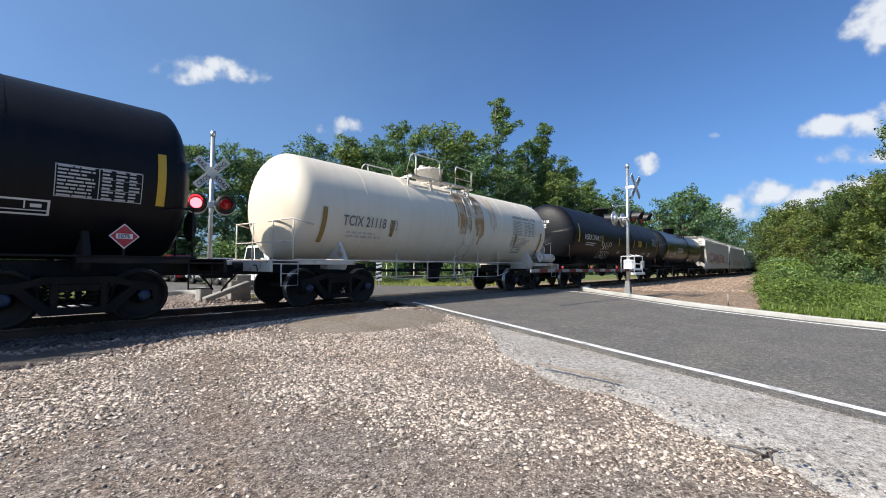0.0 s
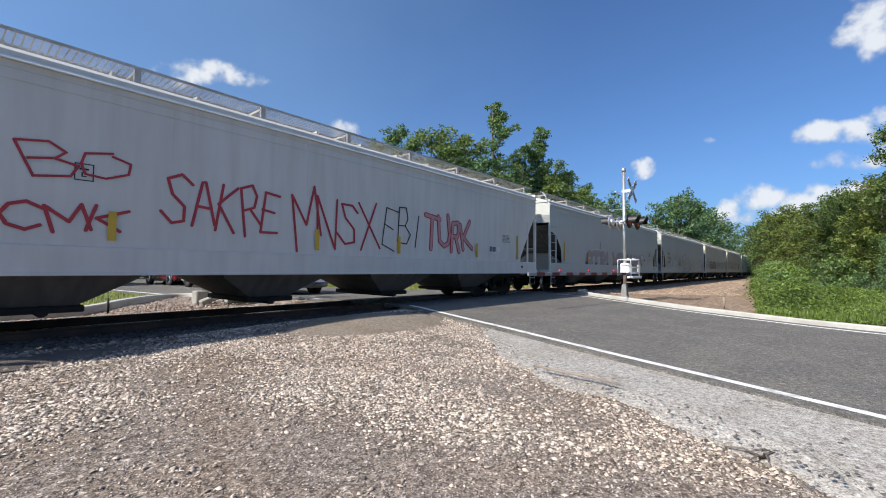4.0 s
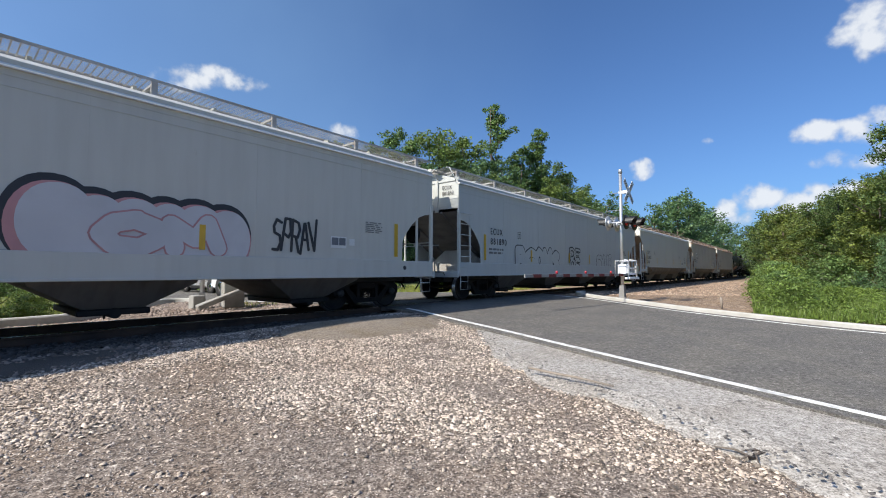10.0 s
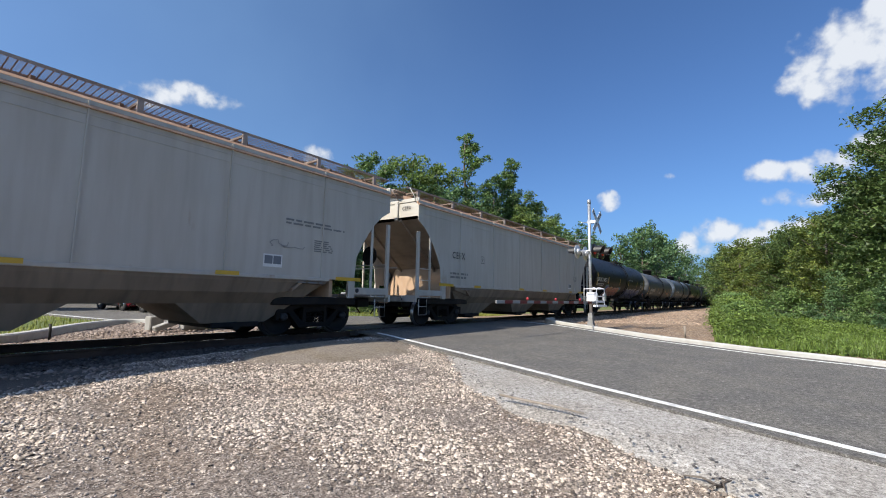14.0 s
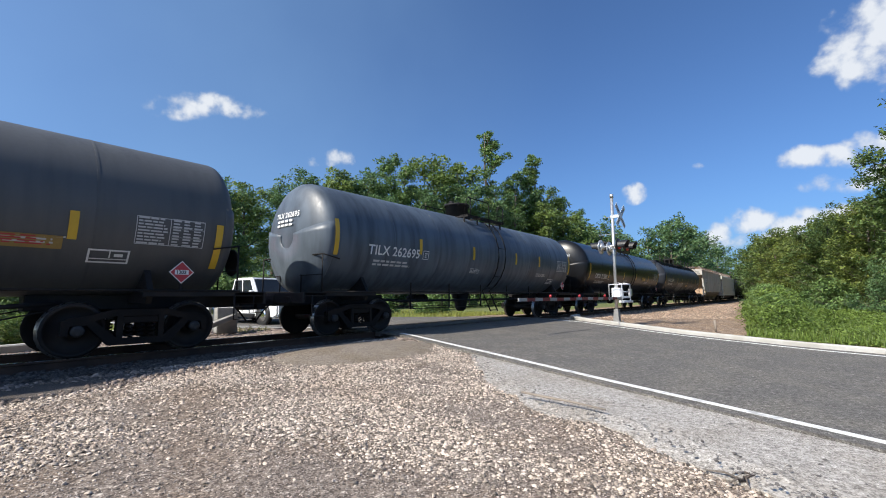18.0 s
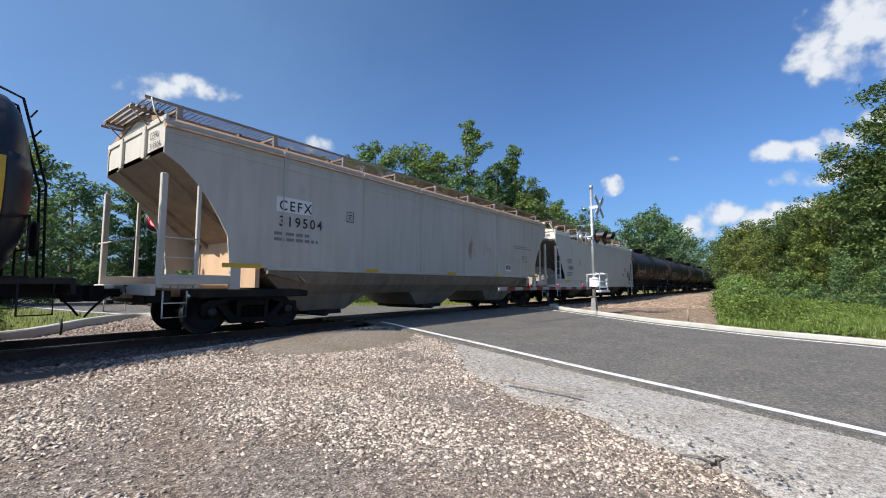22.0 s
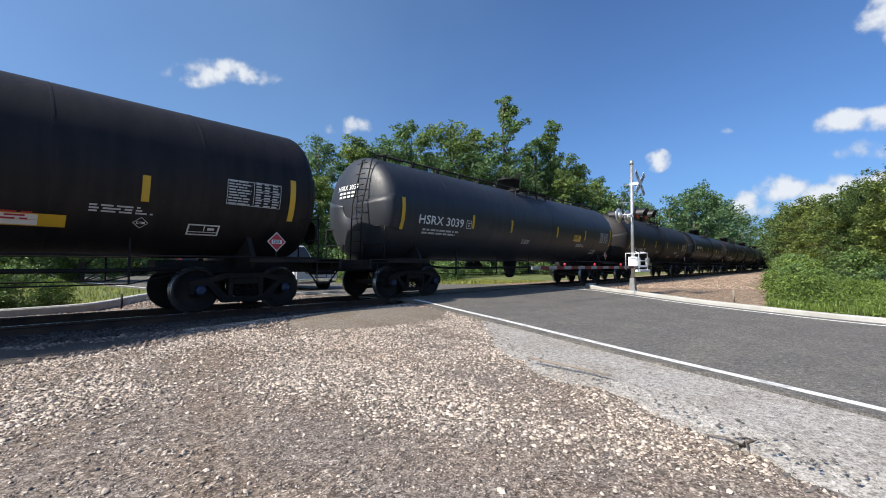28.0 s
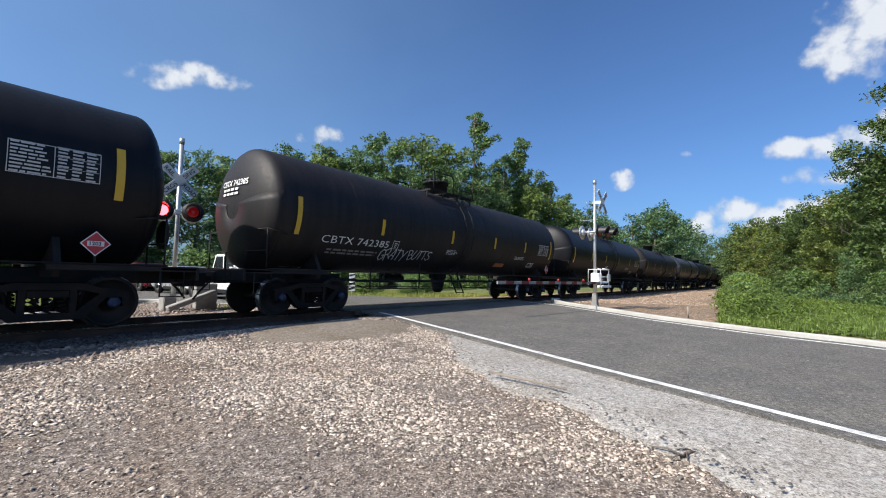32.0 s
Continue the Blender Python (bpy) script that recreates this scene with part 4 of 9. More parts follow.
def ribbon(line, width, lift, step):
    """A stroke of that width along the points: quads with round joints, each a hair above the last."""
    polys, hs = [], []
    pts = [line[0]]
    for a, b in zip(line, line[1:]):
        n = max(1, int(math.hypot(b[0] - a[0], b[1] - a[1]) / 0.16))
        pts += [(a[0] + (b[0] - a[0]) * k / n, a[1] + (b[1] - a[1]) * k / n) for k in range(1, n + 1)]
    r = width / 2
    for k, (x, y) in enumerate(pts):
        polys.append([(x + r * math.cos(q * 0.6283), y + r * math.sin(q * 0.6283)) for q in range(10)])
        hs.append(lift + step * 2 * k)
        if k:
            px, py = pts[k - 1]
            d = math.hypot(x - px, y - py) or 1
            nx, ny = -(y - py) / d * r, (x - px) / d * r
            polys.append([(px + nx, py + ny), (px - nx, py - ny), (x - nx, y - ny), (x + nx, y + ny)])
            hs.append(lift + step * (2 * k - 1))
    return polys, hs


def piece(car, wrap, x, z, w, h, word, fill, edge, seed, thick=0.2, rim=0.05, wild=0.12, low=None, shade=None, lean=0.0):
    """Painted letters side by side: fat strokes inside an outline; low: below that height another paint; shade: inner strokes."""
    rnd = random.Random(seed)
    polys, mids, hs = [], [], []
    step = w / len(word)
    paints = [fill, edge, low[1] if low else fill, shade or edge]
    lines = []
    for i, ch in enumerate(word):
        cx, sc, tilt, up = i * step, rnd.uniform(0.92, 1.14), rnd.uniform(-wild, wild), rnd.uniform(-wild, wild) * 0.35 * h
        for stroke in STROKES.get(ch, ()):
            out = []
            for a, b in stroke:
                bx = (a - 0.5) * sc * (1 + wild * rnd.uniform(-0.5, 0.5)) + (b - 0.5) * (tilt + lean)
                by = (b - 0.5) * (1 + wild * rnd.uniform(-0.4, 0.5)) - (a - 0.5) * tilt * 0.6
                out.append((cx + step * 0.5 + bx * (step - thick * 0.55), h * 0.5 + up * 0.5 + by * (h - thick)))
            lines.append(out)
    for pas, (width, base) in enumerate(((thick + 2 * rim, 0.003), (thick, 0.010), (thick * 0.12, 0.018))):
        if pas == 2 and not shade:
            continue
        if pas == 1 and fill is None:
            continue
        for k, ln in enumerate(lines):
            pl, hh = ribbon(ln, width, base + 0.00012 * (k % 9), 0.00009)
            polys += pl
            hs += hh
            for q in pl:
                cy = sum(v[1] for v in q) / len(q)
                mids.append(1 if pas == 0 else 3 if pas == 2 else 2 if low and cy < low[0] else 0)
    me = poly_mesh(polys, [m or edge for m in paints], mids, hs)
    return decal("graffiti", me, car, x, z, wrap, "spray-painted graffiti letters")


def cloud_blob(car, wrap, x, z, w, h, layers, seed, lumps=7):
    """A bubble shape of overlapping lumps, painted in layers from the outline inwards."""
    rnd = random.Random(seed)
    spots = [((k + 0.5) / lumps * w, h * (0.5 + 0.06 * rnd.uniform(-1, 1)), rnd.uniform(0.85, 1.1)) for k in range(lumps)]
    polys, mids, hs = [], [], []
    for i, (grow, dx, dy, _) in enumerate(layers):
        for k, (cx, cy, s) in enumerate(spots):
            rx, ry = w / lumps * 0.95 * s + grow, h * 0.42 * s + grow
            for j in range(14):
                y0, y1 = -ry * math.cos(math.pi * j / 14), -ry * math.cos(math.pi * (j + 1) / 14)
                a, b = [rx * math.sqrt(max(0.0, 1 - (q / ry) ** 2)) ** 0.9 for q in (y0, y1)]
                a, b = max(a, 0.01), max(b, 0.01)
                polys.append([(cx + dx - a, cy + dy + y0), (cx + dx + a, cy + dy + y0), (cx + dx + b, cy + dy + y1), (cx + dx - b, cy + dy + y1)])
                mids.append(i)
                hs.append(0.003 + 0.004 * i + 0.0004 * k)
    me = poly_mesh(polys, [q[3] for q in layers], mids, hs)
    return decal("graffiti", me, car, x, z, wrap, "spray-painted bubble graffiti")


def placard(car, x, y, z, size, field, digits):
    """A diamond placard on its stalk, facing out."""
    bm = bmesh.new()
    slab(bm, [(x, z - size), (x + size, z), (x, z + size), (x - size, z)], y, y + 0.012)
    pl = part("hazard_placard", finish(bm, "hazard_placard", WHITE_PAINT), car, None, "diamond hazard placard on a stalk")
    bm = bmesh.new()
    box(bm, x - 0.018, x + 0.018, y + 0.012, y + 0.03, 1.1, z + 0.05)
    part("placard_stalk", finish(bm, "placard_stalk", STEEL_BLACK), pl)
    k = size * 0.9
    bm = bmesh.new()
    slab(bm, [(x, z - k), (x + k, z), (x, z + k), (x - k, z)], y - 0.003, y - 0.0005)
    part("placard_face", finish(bm, "placard_face", field), pl)
    bm = bmesh.new()
    box(bm, x - size * 0.55, x + size * 0.55, y - 0.006, y - 0.0035, z - size * 0.2, z + size * 0.2)
    part("number_panel", finish(bm, "number_panel", WHITE_PAINT), pl)
    tm = text_mesh(digits, size * 0.42, bold=0.003)
    tm.materials.append(BLACK_PAINT)
    for v in tm.vertices:
        v.co = (x + v.co.x - size * 0.47, y - 0.008, z + v.co.y - size * 0.14)
    part("placard_number", tm, pl)
    return pl


def framed_plate(car, wrap, x, z, w, h, material, name="data_plate"):
    """A stencilled frame with the rows or the letter inside it."""
    t = 0.03 if name == "data_plate" else 0.016
    rects = [(0, w, 0, t), (0, w, h - t, h), (0, t, t, h - t), (w - t, w, t, h - t)]
    if name == "data_plate":
        rects += [(t, w - t, h * 0.28, h * 0.28 + t * 0.6), (w * 0.5, w * 0.5 + t * 0.6, h * 0.28 + t, h - t), (w * 0.62, w * 0.84, h * 0.5, h * 0.72)]
    else:
        rects += [(w * 0.26, w * 0.74, h * 0.62, h * 0.72), (w * 0.36, w * 0.44, h * 0.22, h * 0.48), (w * 0.44, w * 0.64, h * 0.22, h * 0.28), (w * 0.44, w * 0.64, h * 0.42, h * 0.48)]
    return decal(name, rect_mesh(rects, material, 0.006), car, x, z, wrap)


def stirrup_mesh(material_name, material):
    bm = bmesh.new()
    tube(bm, [(-0.2, 0, 0.0), (-0.2, 0, -0.48), (0.2, 0, -0.48), (0.2, 0, 0.0)], 0.017, 6)
    tube(bm, [(-0.2, 0, -0.22), (0.2, 0, -0.22)], 0.014, 6)
    return finish(bm, "stirrup_step", material)


# ---------------------------------------------------------------- tank cars
def tank_profile(L, R, dome=0.46, power=0.95):
    pts = []
    for k in range(10):
        a = math.pi / 2 * k / 9
        pts.append((-L / 2 - dome * math.cos(a) + 0.0, R * math.sin(a) ** power if k else 0.001))
    pts += [(-L / 2 + 0.15, R), (-L / 2 + 0.6, R)]
    pts += [(-p, r) for p, r in pts[::-1]]
    return pts


def tank_car(s, length, R=1.53, top=4.17, paint="tank_black", marks=None, label="", style="std", seed=1, cap=0, trim=STEEL_BLACK, mark_paint=WHITE_PAINT, extra=None, rig=(-1.25, 0.40, -0.22, 1.00, 1.42, 0.35, 0.85), mx=-6.6, mw=2.05, mz=2.1, slant=0.0, sz=2.42, iz=2.42, tz=2.15, pz=1.56, inner=(-4.4, -1.55, 1.45, 4.5), sticker=None, es=None):
    """A tank car whose middle stands at x = s at 0 s, that long over its couplers."""
    car = tagged(new("tank_car", None), label, "tank car", "cars of the train")
    P = PAINTS[paint]
    L = length - (3.15 if style == "white" else 2.70)             # straight shell
    dome, power = (0.58, 0.62) if style == "white" else (0.46, 0.95)
    zc = top - R
    rnd = random.Random(seed)

    def wrap(u, z, h):
        a = math.asin(max(-0.98, min(0.98, (z - zc) / R))) + h / R
        return -(R + 0.010) * math.cos(a), zc + (R + 0.010) * math.sin(a)

    def on_head(name, me, y0, z0):
        """Lays a flat mesh on the head at the -x end, read from outside."""
        for v in me.vertices:
            y, z = y0 - v.co.x, z0 + v.co.y
            r = min(0.97, math.hypot(y, z - zc) / R)
            v.co = (-L / 2 - dome * math.sqrt(max(0.0, 1 - r ** (2 / power))) - 0.03, y, z)
        return part(name, me, car)

    def shell():
        bm = bmesh.new()
        lathe(bm, tank_profile(L, R, dome, power), 56, "x", centre=(0, 0, zc))
        return finish(bm, "tank_shell", P)
    part("tank_shell", shared(("shell", L, R, zc, paint), shell), car)

    def band():
        bm = bmesh.new()
        lathe(bm, [(-0.02, R - 0.01), (-0.02, R + 0.004), (0.02, R + 0.004), (0.02, R - 0.01)], 56, "x", smooth=False)
        return finish(bm, "weld_band", P)
    wb = shared(("band", R, paint), band)
    for k in range(1, 7):
        part("weld_band", wb, car, pose(-L / 2 + L * k / 7, 0, zc))

    def sill():
        bm = bmesh.new()
        x0 = -(length / 2 - 0.42)
        box(bm, x0, x0 + 3.6, -0.28, 0.28, 0.78, 1.06, 0.02)
        return finish(bm, "stub_sill", STEEL_BLACK)

    def saddle():
        bm = bmesh.new()
        xs = -(length / 2 - 0.42) + 2.1
        slab(bm, [(-1.25, 0.90), (-1.36, 1.10), (-1.05, zc - R + 0.52), (-0.6, zc - R + 0.12), (0.6, zc - R + 0.12), (1.05, zc - R + 0.52), (1.36, 1.10), (1.25, 0.90)], xs - 0.05, xs + 0.05, "yz")
        return finish(bm, "saddle", STEEL_BLACK if style != "white" else TRIM_WHITE)
    for me, nm in ((shared(("sill", length), sill), "stub_sill"), (shared(("saddle", length, R, zc, style), saddle), "saddle")):
        part(nm, me, car)
        part(nm, me, car, pose(0, 0, 0, 0, 0, 180))

    def deck():
        bm = bmesh.new()
        box(bm, -0.32, 0.32, -1.5, 1.5, 1.04, 1.10, 0.01)
        box(bm, -0.34, -0.28, -1.52, 1.52, 0.86, 1.1, 0.01)
        for y in (-1.5, 1.44):
            box(bm, -0.34, 1.9, y, y + 0.06, 1.02, 1.12, 0.01)
        return finish(bm, "end_platform", trim)
    dk = shared(("deck", trim.name), deck)

    def end_rail():
        bm = bmesh.new()
        for y in (-1.4, -0.5, 0.5, 1.4):
            tube(bm, [(0, y, 1.1), (0, y, 2.05)], 0.017, 6)
        tube(bm, [(0.5, -1.42, 1.95), (0, -1.42, 2.05), (0, 1.42, 2.05), (0.5, 1.42, 1.95)], 0.018, 6)
        tube(bm, [(0.0, -1.42, 1.55), (0, 1.42, 1.55)], 0.014, 6)
        return finish(bm, "end_handrail", trim)
    er = shared(("end_rail", trim.name), end_rail)
    cm = shared("coupler", coupler_mesh)
    st = shared(("stirrup", trim.name), lambda: stirrup_mesh("s", trim))
    e = length / 2
    for sgn in (-1, 1):
        turn = 180 if sgn > 0 else 0
        part("end_platform", dk, car, pose(sgn * (e - 0.78), 0, 0, 0, 0, turn))
        part("end_handrail", er, car, pose(sgn * (e - 1.02), 0, 0, 0, 0, turn))
        part("coupler", cm, car, pose(sgn * (e - 0.3), 0, 0, 0, 0, 180 - turn))
        for y in (-1.49, 1.49):
            part("stirrup_step", st, car, pose(sgn * (e - 0.9), y, 1.04))
        truck(car, sgn * (e - 2.55), s, cap)

    # long handrails along the side under the shell
    def long_rail():
        bm = bmesh.new()
        for y in (-1.50, 1.50):
            tube(bm, [(-e + 1.0, y, 1.13), (e - 1.0, y, 1.13)], 0.02, 6)
        for y in (-0.95, 0.95):
            tube(bm, [(-e + 3.8, y, 0.80), (-e + 4.6, y, 0.62), (e - 4.6, y, 0.62), (e - 3.8, y, 0.80)], 0.014, 5)
        for k in range(5):
            x = -e + 4.6 + (2 * e - 9.2) * k / 4
            for y in (-0.95, 0.95):
                box(bm, x - 0.016, x + 0.016, y - 0.016, y + 0.016, 0.62, zc - math.sqrt(max(0.01, R * R - y * y)) + 0.05)
        return finish(bm, "side_rail", trim)
    part("side_rail", shared(("long_rail", length, R, zc, trim.name), long_rail), car)

    def pipe():
        bm = bmesh.new()
        tube(bm, [(-e + 3.6, -0.62, 0.92), (-e + 4.4, -0.66, 0.86), (e - 4.4, -0.66, 0.86), (e - 3.6, -0.62, 0.92)], 0.045, 6)
        return finish(bm, "brake_pipe", STEEL_BLACK)
    part("brake_pipe", shared(("pipe", length), pipe), car)

    def reservoir():
        bm = bmesh.new()
        lathe(bm, [(-2.6, 0.02), (-2.57, 0.13), (-1.7, 0.13), (-1.67, 0.02)], 14, "x", centre=(0, 0.35, 0.92))
        for x in (-2.4, -1.9):
            box(bm, x - 0.02, x + 0.02, 0.2, 0.5, 0.85, zc - R + 0.12)
        return finish(bm, "air_reservoir", STEEL_BLACK)
    if style != "white":
        part("air_reservoir", shared(("reservoir", R, zc), reservoir), car)

    def outlet():
        bm = bmesh.new()
        lathe(bm, [(0.42, 0.12), (0.50, 0.2), (0.62, 0.22), (zc - R + 0.1, 0.34)], 14, "z")
        box(bm, -0.5, 0.5, -0.05, 0.05, zc - R - 0.14, zc - R + 0.06, 0.02)
        return finish(bm, "bottom_outlet", STEEL_BLACK)
    part("bottom_outlet", shared(("outlet", R, zc), outlet), car)

    # manway, platform, rails over the top
    g0, g1, my, h0, h1, l0, l1 = rig
    key = (top, R, rig, trim.name)

    def manway():
        bm = bmesh.new()
        lathe(bm, [(top - 0.12, 0.45), (top + 0.47, 0.45), (top + 0.47, 0.50), (top + 0.54, 0.50), (top + 0.57, 0.38), (top + 0.60, 0.05)], 22, "z", centre=(my, 0, 0))
        box(bm, my - 0.42, my - 0.25, -0.09, 0.09, top + 0.52, top + 0.64, 0.02)
        for k in range(8):
            a = math.pi * k / 4
            lathe(bm, [(top + 0.42, 0.035), (top + 0.58, 0.03)], 6, "z", centre=(my + 0.47 * math.cos(a), 0.47 * math.sin(a), 0))
        return finish(bm, "manway", trim)
    part("manway", shared(("manway", key), manway), car)

    def valve():
        bm = bmesh.new()
        lathe(bm, [(top - 0.05, 0.13), (top + 0.16, 0.13), (top + 0.20, 0.07), (top + 0.24, 0.02)], 12, "z", centre=(my + 0.85, 0.1, 0))
        return finish(bm, "valve", trim)
    part("valve", shared(("valve", key), valve), car)
    zp = top - 0.10

    def walkway():
        bm = bmesh.new()
        x0, x1 = g0 + 0.22, h1 + 0.08
        for y in (-1.12, 0.78):
            for k in range(4):
                box(bm, x0, x1, y + 0.095 * k, y + 0.095 * k + 0.055, zp, zp + 0.03)
        for x in (x0, (2 * x0 + x1) / 3, (x0 + 2 * x1) / 3, x1 - 0.05):
            box(bm, x, x + 0.05, -1.14, 1.14, zp - 0.05, zp)
            for y in (-0.98, 0.93):
                box(bm, x, x + 0.05, y, y + 0.05, zp - 0.32, zp)
        return finish(bm, "top_walkway", trim)
    tagged(part("top_walkway", shared(("walk", key), walkway), car), kind="stuff")

    z0, z1 = zp + 0.02, top + 0.56

    def guard(y):
        bm = bmesh.new()
        tube(bm, [(g0 + 0.25, y, z0), (g0, y, z0 + 0.04), (g0 + 0.16, y, z1 - 0.09), (g0 + 0.26, y, z1), (g1 - 0.12, y, z1), (g1 - 0.02, y, z1 - 0.05), (g1, y, z1 - 0.16), (g1, y, z0)], 0.02, 6)
        tube(bm, [(g0 + 0.40, y, z0 - 0.03), (g0 + 0.40, y, z1)], 0.022, 6)
        return finish(bm, "guard_rail", trim)

    def short_rail(y):
        bm = bmesh.new()
        tube(bm, [(h0, y, z0), (h0, y, z1 - 0.12), (h0 + 0.06, y, z1 - 0.04), (h1 - 0.02, y, z1 - 0.06), (h1 + 0.08, y, z1 - 0.12), (h1, y, z1 - 0.25), (h1 + 0.08, y, z1 - 0.34), (h1, y, z0 + 0.1)], 0.018, 6)
        tube(bm, [(h1, y, z0), (h1, y, z1 - 0.05)], 0.018, 6)
        tube(bm, [(h0, y, z0 + 0.22), (h1, y, z0 + 0.22)], 0.014, 6)
        return finish(bm, "short_rail", trim)
    if style != "full_walk":
        for y in (-1.12, 1.12):
            part("guard_rail", shared(("guard", key, y), lambda: guard(y)), car)
            part("short_rail", shared(("short", key, y), lambda: short_rail(y)), car)

    def ladder():
        bm = bmesh.new()
        for x in (l0, l1):
            pts = []
            for k in range(9):
                a = -1.05 + 1.95 * k / 8
                pts.append((x, -(R + 0.09) * math.cos(a), zc + (R + 0.09) * math.sin(a)))
            pts = [(x, -R * 0.78, 0.42)] + pts
            tube(bm, pts, 0.024, 6)
        for k in range(4):
            a = (-0.95, -0.55, 0.15, 0.8)[k]
            tube(bm, [(l0, -(R + 0.09) * math.cos(a), zc + (R + 0.09) * math.sin(a)), (l1, -(R + 0.09) * math.cos(a), zc + (R + 0.09) * math.sin(a))], 0.014, 5)
        tube(bm, [(l0, -R * 0.78, 0.46), (l1, -R * 0.78, 0.46)], 0.016, 5)
        return finish(bm, "side_ladder", trim)
    if style not in ("top_pipe", "full_walk"):
        part("side_ladder", shared(("ladder", key), ladder), car)

    if style == "full_walk":
        def fw():
            bm = bmesh.new()
            zw = top - 0.20
            for k in range(7):
                a = 0.78 + 0.062 * k
                y, z = -(R + 0.045) * math.cos(a), zc + (R + 0.045) * math.sin(a)
                box(bm, -L / 2 + 0.3, L / 2 - 0.3, y - 0.012, y + 0.022, z - 0.03, z + 0.012)
            box(bm, -L / 2 + 0.3, L / 2 - 0.3, -0.62, -0.30, zw + 0.10, zw + 0.20, 0.01)
            for k in range(9):
                x = -7.0 + 1.92 * k if k < 4 else -5.55 + 1.92 * (k - 1)
                slab(bm, [(-1.2, zw - 0.28), (-0.66, zw + 0.03), (-0.66, zw - 0.10), (-1.05, zw - 0.42)], x - 0.03, x + 0.03, "yz")
            return finish(bm, "full_walkway", trim)

        def rail_run(x0, x1, posts):
            bm = bmesh.new()
            y, zb, zt = -0.80, top - 0.25, top + 0.48
            for x in posts:
                box(bm, x - 0.045, x + 0.045, y - 0.006, y + 0.006, zb, zt, 0.0)
                box(bm, x - 0.045, x - 0.033, y, y + 0.06, zb, zt, 0.0)
            tube(bm, [(x0, y, zb), (x0, y, zt - 0.10), (x0 + 0.08, y, zt), (x1 - 0.16, y, zt), (x1 - 0.03, y, zt - 0.06), (x1, y, zt - 0.16), (x1, y, zb + 0.1)], 0.02, 6)
            return finish(bm, "top_railing", trim)
        part("top_railing", rail_run(-8.3, -0.29, (-7.0, -5.1, -3.2, -1.28)), car)
        part("top_railing", rail_run(0.45, 8.2, (0.62, 2.5, 4.4, 6.3)), car)
        bm = bmesh.new()
        tube(bm, [(-2.33, -0.80, top - 0.15), (-1.45, -0.80, top + 0.47)], 0.014, 6)
        part("railing_brace", finish(bm, "railing_brace", trim), car)
        part("full_walkway", fw(), car)

    if style in ("full_walk", "top_pipe"):
        def el():
            bm = bmesh.new()
            x = -L / 2 - 0.35
            for y in (-0.75, -0.3):
                tube(bm, [(x - 0.3, y, 1.1), (x - 0.25, y, zc), (x + 0.1, y, zc + 0.9 * R), (x + 0.6, y, top + 0.02)], 0.02, 6)
            for k in range(9):
                z = 1.3 + (top - 1.6) * k / 8
                tube(bm, [(x - 0.27 + 0.2 * (k / 8) ** 3, -0.75, z), (x - 0.27 + 0.2 * (k / 8) ** 3, -0.3, z)], 0.014, 5)
            return finish(bm, "end_ladder", trim)
        part("end_ladder", shared(("el", L, top), el), car)
        part("end_ladder", shared(("el2", L, top), lambda: mirrored(shared(("el", L, top), el))), car, pose(0, 0, 0, 0, 0, 180))
    if style == "top_pipe":
        def tp():
            bm = bmesh.new()
            tube(bm, [(-L / 2 + 0.1, -0.5, top + 0.06), (L / 2 - 0.1, -0.5, top + 0.06)], 0.035, 6)
            for k in range(14):
                x = -L / 2 + 0.4 + (L - 0.8) * k / 13
                box(bm, x - 0.04, x + 0.04, -0.56, -0.44, top - 0.14, top + 0.1)
            return finish(bm, "top_rail", trim)
        part("top_rail", shared(("tp", L, top), tp), car)

    def brake():
        bm = bmesh.new()
        lathe(bm, [(-0.02, 0.26), (-0.02, 0.29), (0.02, 0.29), (0.02, 0.26)], 20, "x")
        for k in range(4):
            a = math.pi * k / 4
            tube(bm, [(0, math.cos(a) * 0.26, math.sin(a) * 0.26), (0, -math.cos(a) * 0.26, -math.sin(a) * 0.26)], 0.012, 5)
        return finish(bm, "brake_wheel", trim)
    part("brake_wheel", shared(("brake", trim.name), brake), car, pose(e - 0.85, -0.75, 1.75))

    # half-height head shields
    def shield():
        bm = bmesh.new()
        prof = []
        for k in range(6):
            a = math.pi / 2 * (0.12 + 0.86 * k / 5)
            prof.append((-L / 2 - dome * math.cos(a), R * math.sin(a) ** power))
        ring = [(x - 0.030, r + 0.012) for x, r in prof] + [(x + 0.01, r - 0.02) for x, r in prof[::-1]]
        rings = []
        for k in range(25):
            a = math.radians(168 + 204 * k / 24)
            rings.append([(x, r * math.cos(a), zc + r * math.sin(a)) for x, r in ring])
        loft(bm, rings, smooth=True)
        return finish(bm, "head_shield", P)
    if style != "white":
        sh = shared(("shield", L, R, zc, paint), shield)
        part("head_shield", sh, car)
        part("head_shield", sh, car, pose(0, 0, 0, 0, 0, 180))

    # reflector stripes and stencils
    ink = YELLOW if style != "white" else YELLOW_OLD
    for x in (-(es or L / 2 - 0.3), es or L / 2 - 0.3):
        decal("reflector_stripe", rect_mesh([(-0.065, 0.065, -0.46, 0.46)], ink, 0.006), car, x, sz, wrap)
    for x in inner:
        decal("reflector_stripe", rect_mesh([(-0.06, 0.06, -0.23, 0.23)], ink, 0.006), car, x, iz, wrap)
